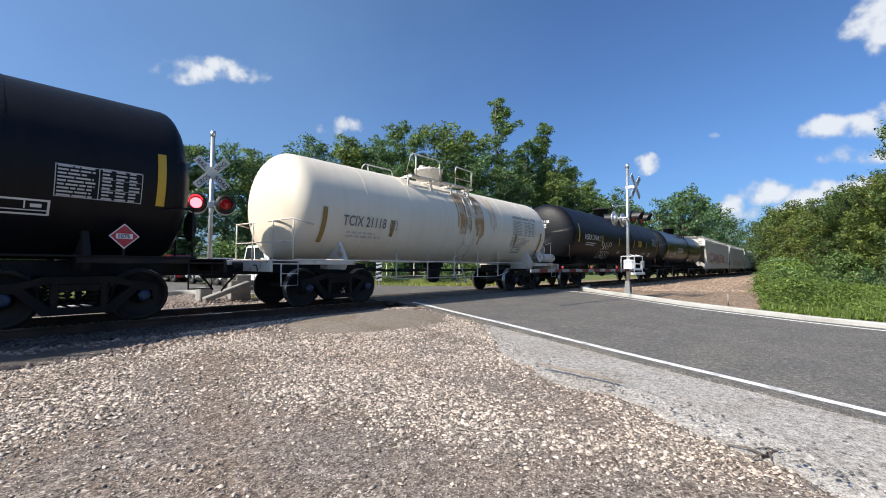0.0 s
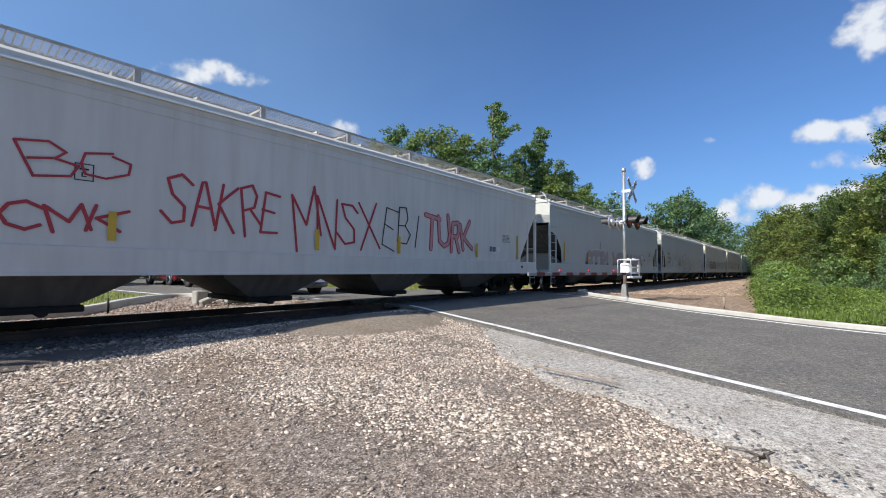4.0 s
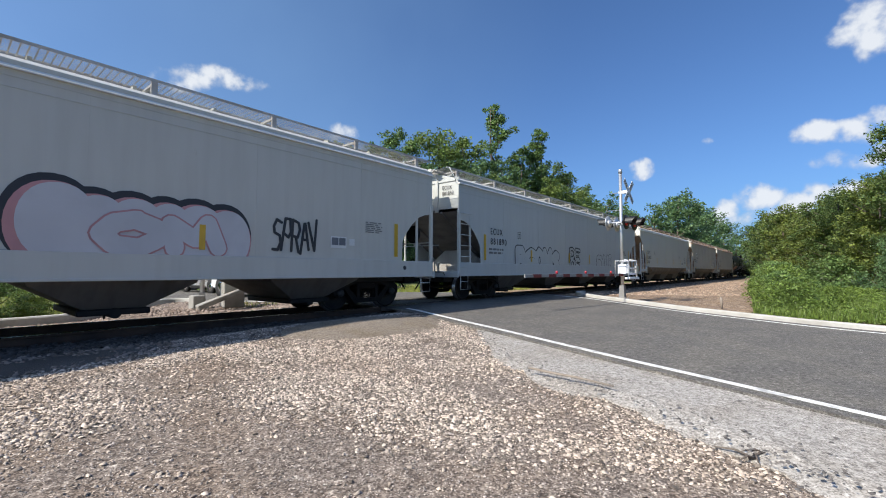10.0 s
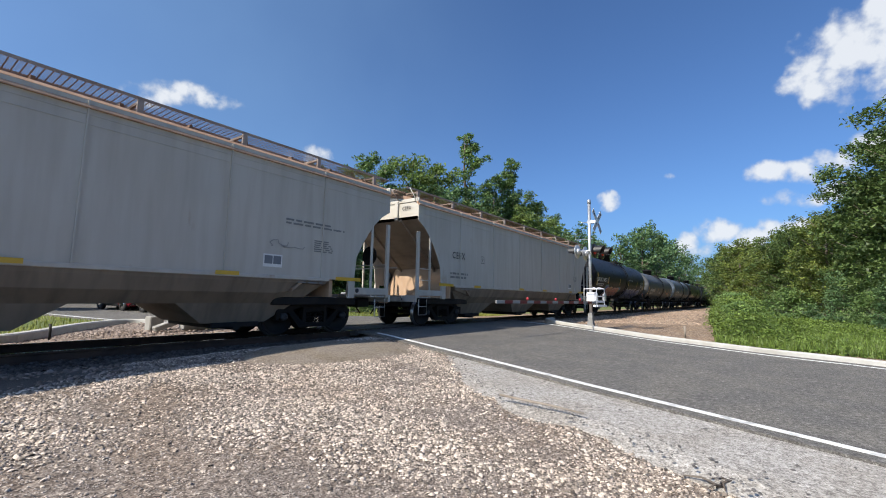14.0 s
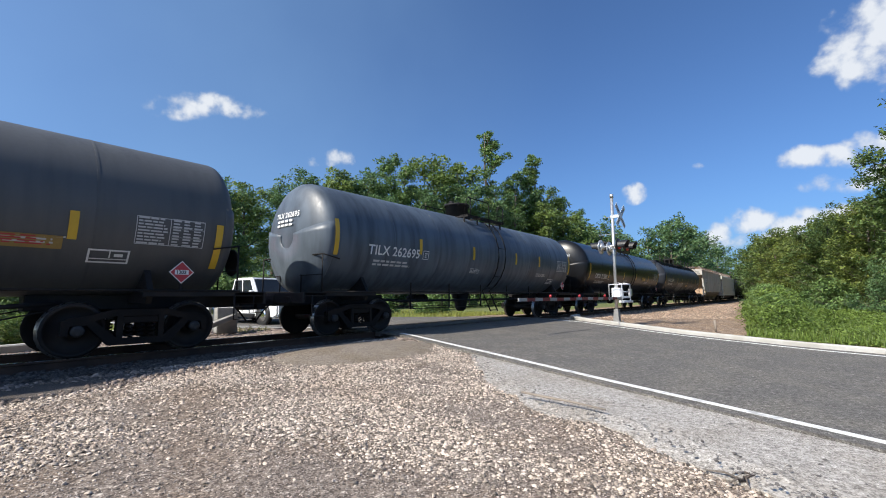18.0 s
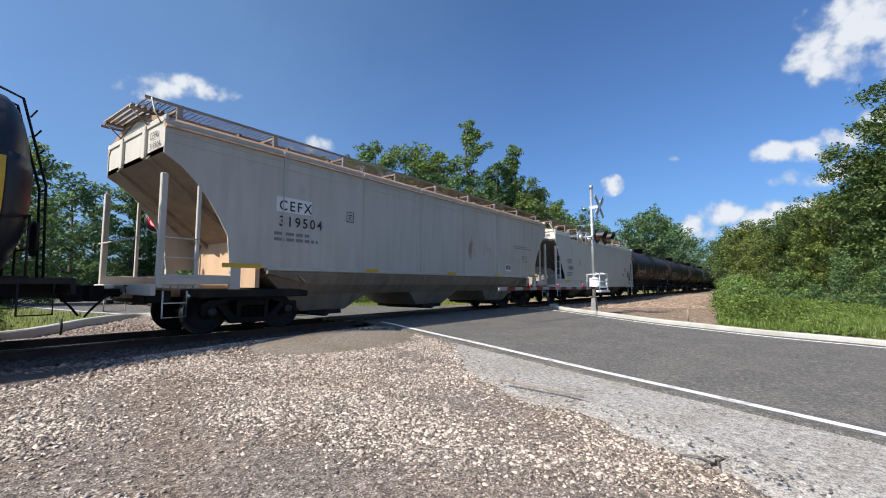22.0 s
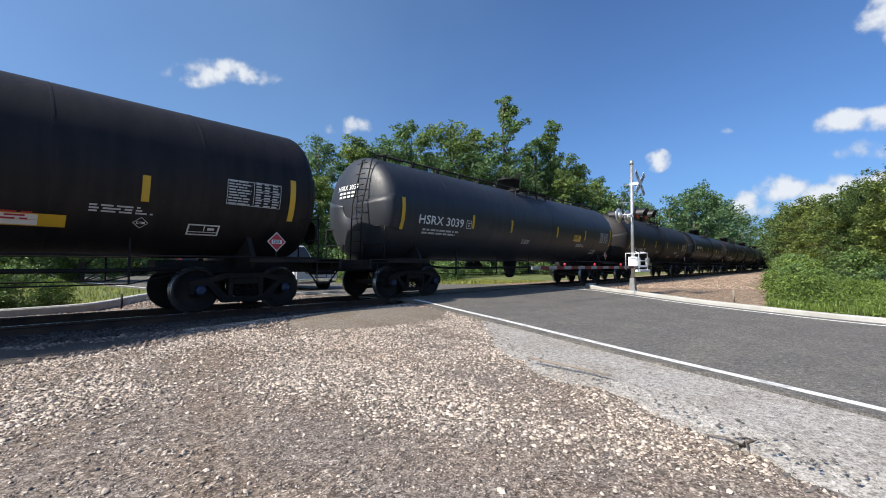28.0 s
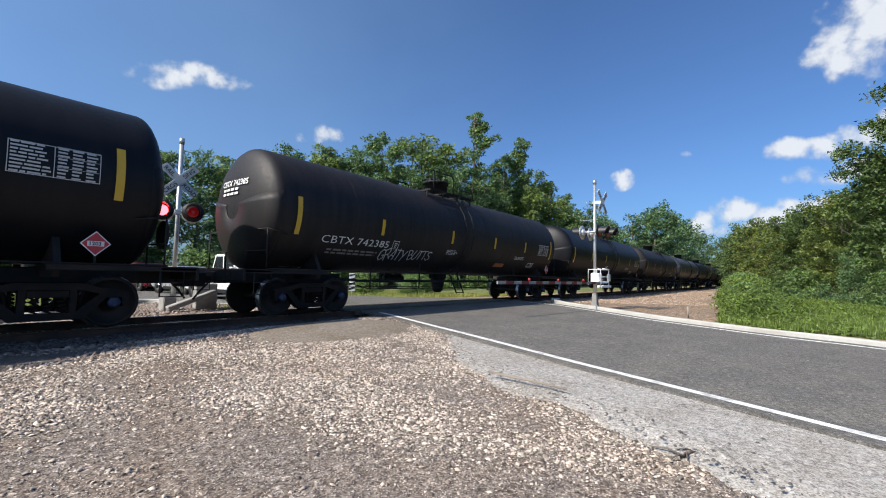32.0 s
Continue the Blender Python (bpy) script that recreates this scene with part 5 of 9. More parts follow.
    if marks:
        lettering(car, wrap, mx, mz, marks, 0.37 if paint != "tank_brown" else 0.30, mark_paint, width=mw, bold=0.006 if paint != "tank_brown" else 0.0, slant=slant)
        text_block(car, wrap, mx + 0.12 * mw, mz - 0.14, mw * 0.86, 0.21, 2, TABLE_INK if paint != "tank_brown" else FADED_INK, seed)
        framed_plate(car, wrap, mx + mw + 0.16, mz - 0.02, 0.26, 0.27, mark_paint, "inspection_plate")
    if marks and style != "white":
        tm = text_mesh(marks, 0.2, 1.05, 0.004)
        tm.materials.append(mark_paint)
        on_head("lettering", tm, 0.62, zc + 0.52)
        rects = [(0.1 + 0.2 * c, 0.25 + 0.2 * c, -0.10 - 0.11 * r, -0.04 - 0.11 * r) for r in range(2) for c in range(4)]
        tagged(on_head("stencil_text", rect_mesh(rects, mark_paint), 0.62, zc + 0.50), kind="stuff")
    framed_plate(car, wrap, (es or L / 2 - 0.3) - 2.0, pz, 0.58, 0.26, mark_paint)
    if style != "white":
        spec_table(car, wrap, (es or L / 2 - 0.3) - 1.4, tz, 1.12, 0.5, TABLE_INK, seed + 2)
        text_block(car, wrap, -1.25, 1.98, 0.7, 0.2, 4, TABLE_INK, seed + 3)
        text_block(car, wrap, 3.75, 1.98, 1.0, 0.16, 3, TABLE_INK, seed + 6)
        text_block(car, wrap, -L / 2 + 0.5, 1.22, 0.8, 0.05, 1, TABLE_INK, seed + 7)
        if sticker:
            x, z, w, h, field = sticker
            decal("warning_label", rect_mesh([(0, w, 0, h)], field, 0.006), car, x, z, wrap, "printed warning label")
            text_block(car, lambda u, q, d: (wrap(u, q, d)[0] - 0.004, wrap(u, q, d)[1]), x + 0.06, z + h - 0.04, w - 0.14, h - 0.06, 4, BLACK_PAINT if field is YELLOW else RED_PAINT, seed + 4)
        placard(car, L / 2 - 0.72, -1.44, 1.47, 0.21, RED_PAINT, "1075" if seed == 3 else "1203")
    if extra:
        extra(car, wrap, L, zc, R)
    car.location = (s, YT, RAIL)
    CARS.append((car, s))
    return car


FADED_INK = mat("faded_ink", (0.20, 0.20, 0.195), 0.6, 0, 25, 0.2)
TABLE_INK = mat("table_ink", (0.50, 0.50, 0.49), 0.6, 0, 25, 0.2)
YELLOW_OLD = mat("old_reflector", (0.30, 0.19, 0.05), 0.6, 0, 10, 0.25)
CARS = []
PAINTS = {
    "tank_black": streaked("tank_black", (0.005, 0.0055, 0.008), (0.012, 0.012, 0.0135), 0.46, 0.5, spec=0.22),
    "tank_gloss": streaked("tank_gloss", (0.007, 0.0075, 0.009), (0.013, 0.013, 0.014), 0.30, 0.35, coat=0.08, spec=0.3),
    "tank_brown": streaked("tank_brown", (0.009, 0.0085, 0.0095), (0.030, 0.023, 0.021), 0.55, 0.65, spec=0.3),
    "tank_grey": streaked("tank_grey", (0.085, 0.088, 0.09), (0.05, 0.052, 0.054), 0.5, 0.6),
    "tank_bluegrey": streaked("tank_bluegrey", (0.10, 0.125, 0.155), (0.02, 0.025, 0.034), 0.42, 0.8, spec=0.4),
    "tank_dull": streaked("tank_dull", (0.020, 0.023, 0.030), (0.042, 0.045, 0.051), 0.44, 0.6, spec=0.4),
    "tank_white": streaked("tank_white", (0.76, 0.69, 0.56), (0.52, 0.44, 0.33), 0.4, 0.22, rust=(0.33, 0.16, 0.06), rust_amount=-0.06),
    "hop_grey": streaked("hop_grey", (0.475, 0.495, 0.475), (0.36, 0.365, 0.35), 0.55, 0.28, rust=(0.24, 0.17, 0.12), rust_amount=-0.05),
    "hop_white": streaked("hop_white", (0.59, 0.585, 0.535), (0.47, 0.455, 0.41), 0.5, 0.22),
    "hop_rusty": streaked("hop_rusty", (0.56, 0.55, 0.495), (0.41, 0.39, 0.34), 0.55, 0.34, rust=(0.27, 0.17, 0.10), rust_amount=-0.015),
    "hop_cream": streaked("hop_cream", (0.66, 0.63, 0.58), (0.48, 0.44, 0.39), 0.5, 0.45),
    "hop_tan": streaked("hop_tan", (0.50, 0.475, 0.42), (0.35, 0.31, 0.25), 0.6, 0.55, rust=(0.30, 0.18, 0.11), rust_amount=0.0),
}
HOPPER_UNDER = streaked("hopper_under", (0.25, 0.205, 0.155), (0.12, 0.095, 0.07), 0.75, 0.8)
HOPPER_DARK = streaked("dark_hopper", (0.13, 0.12, 0.11), (0.06, 0.052, 0.046), 0.75, 0.8)
ROOF_RUST = streaked("roof_rust", (0.30, 0.19, 0.13), (0.16, 0.10, 0.07), 0.8, 0.8)
SLOPE_DARK = streaked("dark_slope_sheet", (0.17, 0.155, 0.14), (0.09, 0.08, 0.07), 0.75, 0.8)
SLOPE_TAN = streaked("tan_slope_sheet", (0.34, 0.25, 0.175), (0.17, 0.125, 0.09), 0.75, 0.8)
BULKHEAD_TAN = streaked("tan_bulkhead", (0.52, 0.36, 0.235), (0.33, 0.22, 0.15), 0.75, 0.6)
SHEET_GREY = streaked("slope_sheet", (0.34, 0.33, 0.31), (0.20, 0.18, 0.16), 0.6, 0.7)
GRATING = mat("galvanised_grating", (0.50, 0.49, 0.47), 0.6, 0.2, 20, 0.2, 0.1, 60, (0.40, 0.36, 0.32))
GRATING_RUST = mat("rusty_grating", (0.30, 0.22, 0.175), 0.75, 0.1, 20, 0.3, 0.1, 60, (0.36, 0.30, 0.26))
CHORD_WHITE = streaked("chord_paint", (0.70, 0.69, 0.65), (0.50, 0.47, 0.42), 0.55, 0.3)
EAVE_RUST = streaked("rusty_chord", (0.50, 0.32, 0.21), (0.34, 0.19, 0.11), 0.7, 0.8)
EAVE_MIXED = streaked("rust_flaked_chord", (0.66, 0.64, 0.58), (0.45, 0.30, 0.20), 0.6, 0.6, rust=(0.42, 0.21, 0.10), rust_amount=0.12)


# ---------------------------------------------------------------- covered hoppers
def hopper_car(s, length, paint="hop_grey", marks=("", ""), label="", old=False, seed=1, cap=1, rusty_roof=False, extra=None, bays=3, cut="round", ribs=False, tx=1.9, tw=1.1, tb=2.36, inner=(-4.9, -1.1, 1.5, 5.2), plate=3.5, eave=None, level=False, drop=0.0):
    car = tagged(new("covered_hopper_car", None), label, "hopper car", "cars of the train")
    P = PAINTS[paint]
    e = length / 2 - 0.66        # body end
    E0, EAVE, Z0 = 1.56, 4.05 - drop, 0.88
    GR = GRATING_RUST if rusty_roof else GRATING

    def wrap(u, z, h):
        zz = z + h
        return -(side_y(zz) + 0.006), zz

    def side_y(z):
        k = (z - 1.3) / (EAVE - 1.3)
        return E0 + 0.0 * k

    zo = 1.38 if old else 1.30   # top of the side sill
    # the opening in the side over each truck: distance from the end, height
    gap = {"round": [(0, 2.74), (0.32, 2.70), (0.58, 2.60), (0.88, 2.36), (1.14, 2.06), (1.25, 1.86), (1.28, zo)],
           "centre": [(0, 3.42), (0.30, 3.24), (0.56, 3.00), (0.82, 2.68), (1.04, 2.34), (1.22, 2.0), (1.28, zo)],
           "straight": [(0, 3.30), (0.14, 3.16), (0.40, 2.78), (0.70, 2.32), (1.0, 1.86), (1.22, 1.54), (1.28, zo)]}[cut]
    ez = {"round": 3.02, "centre": 3.46, "straight": 3.34}[cut]   # foot of the upright end sheet

    def side():
        bm = bmesh.new()
        cols = [-e + d for d, _ in gap] + [-e + 2.6 + (2 * e - 5.2) * k / 8 for k in range(9)] + [e - d for d, _ in gap[::-1]]
        lows = [z for _, z in gap] + [zo] * 9 + [z for _, z in gap[::-1]]
        rows = 7
        grid = []
        for x, zl in zip(cols, lows):
            grid.append([bm.verts.new((x, -side_y(zl + (EAVE - zl) * j / rows), zl + (EAVE - zl) * j / rows)) for j in range(rows + 1)])
        for a, b in zip(grid, grid[1:]):
            for j in range(rows):
                bm.faces.new((a[j], b[j], b[j + 1], a[j + 1])).smooth = True
        bmesh.ops.recalc_face_normals(bm, faces=list(bm.faces))
        ext = bmesh.ops.extrude_face_region(bm, geom=list(bm.faces))
        for v in ext["geom"]:
            if isinstance(v, bmesh.types.BMVert):
                v.co.y += 0.025
        bmesh.ops.recalc_face_normals(bm, faces=list(bm.faces))
        for f in bm.faces:
            f.smooth = False
        # weld seams and top chord
        n = 7
        for k in range(1, n):
            x = -e + 2 * e * k / n
            for j in range(6):
                za, zb = zo + (EAVE - zo) * j / 6, zo + (EAVE - zo) * (j + 1) / 6
                if abs(x) > e - 1.4 and za < 2.4:
                    continue
                box(bm, x - 0.012, x + 0.012, -E0 - (0.028 if ribs else 0.004), -E0 + 0.01, za, zb)
        for d in (0.22, 0.38):
            box(bm, -e, e, -E0 - 0.010, -E0 + 0.01, EAVE - d - 0.022, EAVE - d)
        return finish(bm, "side_sheet", P)
    sm = shared(("hside", length, drop, paint, old, cut, ribs), side)
    part("side_sheet", sm, car)
    part("side_sheet", sm, car, pose(0, 0, 0, 0, 0, 180))

    # top chord: ridged, sloping in to the roof
    def chord():
        bm = bmesh.new()
        prof = [(-E0 - 0.05, EAVE - 0.14)]
        for k in range(3):
            y, z = -E0 - 0.05 + 0.065 * k, EAVE - 0.12 + 0.078 * k
            prof += [(y, z), (y + 0.058, z + 0.062), (y + 0.065, z + 0.064)]
        prof += [(-E0 + 0.20, EAVE + 0.10), (-E0 + 0.03, EAVE - 0.14)]
        n = 24
        loft(bm, [[(-e + 2 * e * k / n, y + 0.006 * noise.noise(Vector((k * 0.7, 1, 2))), z) for y, z in prof] for k in range(n + 1)])
        return finish(bm, "top_chord", eave or CHORD_WHITE)
    ch = shared(("hchord", length, EAVE, (eave or CHORD_WHITE).name), chord)
    part("top_chord", ch, car)
    part("top_chord", ch, car, pose(0, 0, 0, 0, 0, 180))

    def sill():
        bm = bmesh.new()
        if old:
            # stepped sill: only at the ends, the belly curves in between them
            for a, b, g in ((-e, -e + 1.5, -e + 1.28), (e - 1.5, e, e - 1.5)):
                box(bm, a, b, -1.60, -1.50, 1.02, 1.20, 0.01)
                box(bm, g, g + 0.22, -1.605, -1.52, 0.92, zo + 0.02, 0.01)
            box(bm, -e + 2.1, e - 2.1, -1.585, -1.54, zo - 0.05, zo + 0.03, 0.01)
        else:
            box(bm, -e, e, -1.60, -1.53, Z0, zo + 0.015, 0.012)
            box(bm, -e, e, -1.62, -1.45, Z0 - 0.02, Z0 + 0.03, 0.008)
        return finish(bm, "side_sill", P)
    sl = shared(("hsill", length, paint, old), sill)
    part("side_sill", sl, car)
    part("side_sill", sl, car, pose(0, 0, 0, 0, 0, 180))

    if old:
        def belly():
            bm = bmesh.new()
            rings = []
            for x, k in ((-e + 2.15, 0.0), (-e + 3.4, 1.0), (e - 3.4, 1.0), (e - 2.15, 0.0)):
                rings.append([(x, -1.55, zo), (x, -1.52, zo - 0.12), (x, -1.40, zo - 0.16 - 0.20 * k), (x, -1.16, zo - 0.18 - 0.42 * k), (x, -1.08, zo - 0.18 - 0.42 * k), (x, -1.08, zo)])
            loft(bm, rings)
            return finish(bm, "belly_sheet", HOPPER_UNDER)
        bl = shared(("belly", length), belly)
        part("belly_sheet", bl, car)
        part("belly_sheet", bl, car, pose(0, 0, 0, 0, 0, 180))

    def roof():
        bm = bmesh.new()
        rings = []
        for x in (-e, e):
            rings.append([(x, -1.38, EAVE + 0.08), (x, -1.1, EAVE + 0.18), (x, -0.5, EAVE + 0.33), (x, 0, EAVE + 0.36), (x, 0.5, EAVE + 0.33), (x, 1.1, EAVE + 0.18), (x, 1.38, EAVE + 0.08),
                          (x, 1.5, EAVE + 0.0), (x, 0, EAVE + 0.30), (x, -1.5, EAVE + 0.0)])
        loft(bm, rings)
        for k in range(14):
            x = -e + 0.5 + (2 * e - 1) * k / 13
            box(bm, x - 0.03, x + 0.03, -0.9, 0.9, EAVE + 0.28, EAVE + 0.36)
        return finish(bm, "roof", ROOF_RUST if rusty_roof else P)
    part("roof", shared(("hroof", length, drop, paint, rusty_roof), roof), car, None, "rusty roof" if rusty_roof else "")

    def hatch():
        bm = bmesh.new()
        lathe(bm, [(EAVE + 0.3, 0.36), (EAVE + 0.44, 0.36), (EAVE + 0.47, 0.3), (EAVE + 0.48, 0.05)], 18, "z")
        return finish(bm, "hatch", P)
    hm = shared(("hatch", drop, paint), hatch)
    for k in range(5):
        part("hatch", hm, car, pose(-e + 1.6 + (2 * e - 3.2) * k / 4, 0, 0))

    def board():
        bm = bmesh.new()
        z = 4.47
        for y in (-1.25, -0.56):
            box(bm, -e - 0.25, e + 0.25, y, y + 0.016, z - 0.02, z + 0.035)
        for k in range(1, 24):
            y = -1.25 + 0.029 * k
            v = [bm.verts.new(q) for q in ((-e - 0.22, y, z), (e + 0.22, y, z), (e + 0.22, y + 0.013, z), (-e - 0.22, y + 0.013, z))]
            bm.faces.new(v)
        n = int(2 * e / 0.1)
        for k in range(n + 1):
            x = -e - 0.2 + (2 * e + 0.4) * k / n
            v = [bm.verts.new(q) for q in ((x, -1.24, z - 0.004), (x + 0.02, -1.24, z - 0.004), (x + 0.02, -0.55, z - 0.004), (x, -0.55, z - 0.004))]
            bm.faces.new(v)
        return finish(bm, "running_board", GR)
    bmz = shared(("board", length, drop, GR.name), board)
    part("running_board", bmz, car)
    part("running_board", bmz, car, pose(0, 0, 0, 0, 0, 180))

    def bracket():
        bm = bmesh.new()
        z = 4.47
        slab(bm, [(-1.24, z - 0.02), (-0.56, z - 0.02), (-0.56, EAVE + 0.28), (-0.66, EAVE + 0.27), (-0.8, z - 0.07), (-1.24, z - 0.07)], -0.025, 0.025, "yz")
        slab(bm, [(-1.25, z - 0.01), (-1.19, z - 0.01), (-1.19, EAVE + 0.14), (-1.25, EAVE + 0.12)], -0.05, 0.05, "yz")
        return finish(bm, "board_bracket", GR)
    bk = shared(("bracket", drop, GR.name), bracket)
    for k in range(9):
        x = -e + 0.35 + (2 * e - 0.7) * k / 8
        part("board_bracket", bk, car, pose(x, 0, 0))
        part("board_bracket", bk, car, pose(x, 0, 0, 0, 0, 180))

    def crossover():
        bm = bmesh.new()
        z = 4.42
        for k in range(6):
            box(bm, -e - 0.32 + 0.1 * k, -e - 0.26 + 0.1 * k, -0.8, 0.8, z, z + 0.03)
        for y in (-0.7, 0.7):
            box(bm, -e - 0.32, -e + 0.3, y - 0.03, y + 0.03, z - 0.05, z, 0.005)
            tube(bm, [(-e - 0.3, y, z - 0.04), (-e + 0.02, y, EAVE + 0.05)], 0.014, 5)
        return finish(bm, "crossover_board", GR)
    co = shared(("crossover", length, drop, GR.name), crossover)
    tagged(part("crossover_board", co, car), kind="stuff")
    tagged(part("crossover_board", co, car, pose(0, 0, 0, 0, 0, 180)), kind="stuff")

    def end_wall():
        bm = bmesh.new()
        x = -e + 0.02
        box(bm, x, x + 0.05, -1.53, 1.53, ez, EAVE + 0.06)
        box(bm, x - 0.03, x + 0.03, -1.57, 1.57, EAVE - 0.02, EAVE + 0.10, 0.01)
        slab(bm, [(-1.46, EAVE + 0.06), (-0.5, EAVE + 0.32), (0.5, EAVE + 0.32), (1.46, EAVE + 0.06)], x, x + 0.06, "yz")
        return finish(bm, "end_wall", P)
    ew = shared(("hend", length, drop, cut, paint), end_wall)

    def slope():
        bm = bmesh.new()
        x = -e + 0.02
        loft(bm, [[(x, y, ez + 0.1), (x, y, ez), (x + 3.1, y, 1.05), (x + 3.1, y, 1.12), (x + 0.05, y, ez + 0.08)] for y in (-1.53, 1.53)])
        for y in (-0.8, 0.8):
            loft(bm, [[(x - 0.05, y + d, ez - 0.04), (x + 3.0, y + d, 1.0), (x + 3.0, y + d, 1.1), (x, y + d, ez + 0.04)] for d in (-0.04, 0.04)])
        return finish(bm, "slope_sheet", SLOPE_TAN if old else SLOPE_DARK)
    sw = shared(("hslope", length, old, cut), slope)
    for turn in (0, 180):
        part("end_wall", ew, car, pose(0, 0, 0, 0, 0, turn))
        part("slope_sheet", sw, car, pose(0, 0, 0, 0, 0, turn))

    def rib():
        bm = bmesh.new()
        x = -e + 0.02
        box(bm, x - 0.06, x + 0.005, -0.07, 0.07, ez, EAVE + 0.06, 0.01)
        return finish(bm, "end_rib", P)
    rb = shared(("rib", length, drop, cut, paint), rib)
    for y in (-0.62, 0.62):
        part("end_rib", rb, car, pose(0, y, 0))
        part("end_rib", rb, car, pose(0, -y, 0, 0, 0, 180))

    def bolster_web():
        bm = bmesh.new()
        x = -e + 1.95
        wide = 1.1 if old else 0.35
        slab(bm, [(-1.45, 0.95), (-1.45, 1.35 if old else 1.2), (-wide, 2.0), (wide, 2.0), (1.45, 1.35 if old else 1.2), (1.45, 0.95)], x - 0.05, x + 0.05, "yz")
        box(bm, -e - 0.1, -e + 3.3, -0.3, 0.3, 0.75, 1.02, 0.02)
        return finish(bm, "centre_sill", BULKHEAD_TAN if old else SHEET_GREY)

    def shear_plate():
        bm = bmesh.new()
        box(bm, -e + 0.9, -e + 3.4, -1.25, 1.25, 0.74, 0.93, 0.02)
        box(bm, -e + 0.05, -e + 0.5, -0.9, 0.9, 0.66, 0.90, 0.02)
        return finish(bm, "shear_plate", STEEL_BLACK)
    sp = shared(("hshear", length), shear_plate)
    part("shear_plate", sp, car)
    part("shear_plate", sp, car, pose(0, 0, 0, 0, 0, 180))
    bw = shared(("hweb", length, old), bolster_web)
    part("centre_sill", bw, car)
    part("centre_sill", bw, car, pose(0, 0, 0, 0, 0, 180))

    def deck():
        bm = bmesh.new()
        for k in range(6):
            box(bm, -e - 0.02 + 0.13 * k, -e + 0.08 + 0.13 * k, -1.55, 1.55, 0.95, 0.99)
        box(bm, -e - 0.1, -e - 0.02, -1.6, 1.6, 0.82, 1.02, 0.015)
        return finish(bm, "end_platform", P)
    dm = shared(("hdeck", length, paint), deck)
    tagged(part("end_platform", dm, car), kind="stuff")
    tagged(part("end_platform", dm, car, pose(0, 0, 0, 0, 0, 180)), kind="stuff")

    def posts():
        bm = bmesh.new()
        box(bm, -e - 0.02, -e + 0.09, -1.59, -1.50, 0.95, 3.05, 0.012)
        return finish(bm, "corner_post", P)
    pm = shared(("hpost", length, paint), posts)

    def ladder_post():
        bm = bmesh.new()
        box(bm, -e + 0.62, -e + 0.69, -1.57, -1.51, 0.95, 2.95, 0.01)
        return finish(bm, "ladder_post", P)
    im = shared(("hpost2", length, paint), ladder_post)

    def rungs():
        bm = bmesh.new()
        for k in range(6 if not old else 3):
            z = 1.15 + 0.36 * k
            tube(bm, [(-e + 0.05, -1.6, z), (-e + 0.66, -1.6, z)], 0.014, 6)
        tube(bm, [(-e - 0.04, -1.5, EAVE - 0.1), (-e - 0.16, -1.5, EAVE + 0.1), (-e - 0.16, -1.3, EAVE + 0.42)], 0.014, 6)
        tube(bm, [(-e - 0.1, -0.8, 1.9), (-e - 0.1, 1.4, 1.9)], 0.016, 6)
        return finish(bm, "ladder", P)
    rm = shared(("hrungs", length, drop, paint), rungs)
    st = shared(("stirrup", paint), lambda: stirrup_mesh("s", P))
    for me, nm in ((pm, "corner_post"), (im, "ladder_post"), (rm, "ladder")):
        part(nm, me, car)
        part(nm, me, car, pose(0, 0, 0, 0, 0, 180))
        if nm != "ladder":
            m = shared(("mirror", nm, length, paint), lambda me=me: mirrored(me))
            part(nm, m, car)
            part(nm, m, car, pose(0, 0, 0, 0, 0, 180))
    for sgn in (-1, 1):
        for y in (-1.57, 1.57):
            part("stirrup_step", st, car, pose(sgn * (e - 0.3), y, Z0 + 0.02))

    # discharge hoppers
    def bay(w, foot):
        bm = bmesh.new()
        ztop = zo if old else 1.0
        loft(bm, [[(-w, -1.5, ztop), (w, -1.5, ztop), (w, 1.5, ztop), (-w, 1.5, ztop)],
                  [(-w * 0.93, -1.36, ztop - 0.2), (w * 0.93, -1.36, ztop - 0.2), (w * 0.93, 1.36, ztop - 0.2), (-w * 0.93, 1.36, ztop - 0.2)],
                  [(-foot, -0.95, 0.36), (foot, -0.95, 0.36), (foot, 0.95, 0.36), (-foot, 0.95, 0.36)]])
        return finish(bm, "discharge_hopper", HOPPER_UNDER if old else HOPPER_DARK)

    def gate():
        bm = bmesh.new()
        box(bm, -0.52, 0.52, -1.05, 1.05, 0.26, 0.37, 0.02)
        lathe(bm, [(-1.05, 0.09), (1.05, 0.09)], 10, "y", centre=(0, 0, 0.29))
        return finish(bm, "outlet_gate", STEEL_BLACK)
    if old:
        first, w, foot = e - 4.1, 2.0, 0.7
    else:
        bays, first, w, foot = 4, e - 3.85, 1.25, 0.42
    bmsh = shared(("bay", old), lambda: bay(w, foot))
    gm = shared("gate", gate)
    for k in range(bays):
        x = -first + 2 * first * k / (bays - 1)
        b = part("discharge_hopper", bmsh, car, pose(x, 0, 0))
        part("outlet_gate", gm, b)
    cm = shared("coupler", coupler_mesh)
    for sgn in (-1, 1):
        part("coupler", cm, car, pose(sgn * (length / 2 - 0.3), 0, 0, 0, 0, 0 if sgn > 0 else 180))
        truck(car, sgn * (length / 2 - 2.75), s, cap)

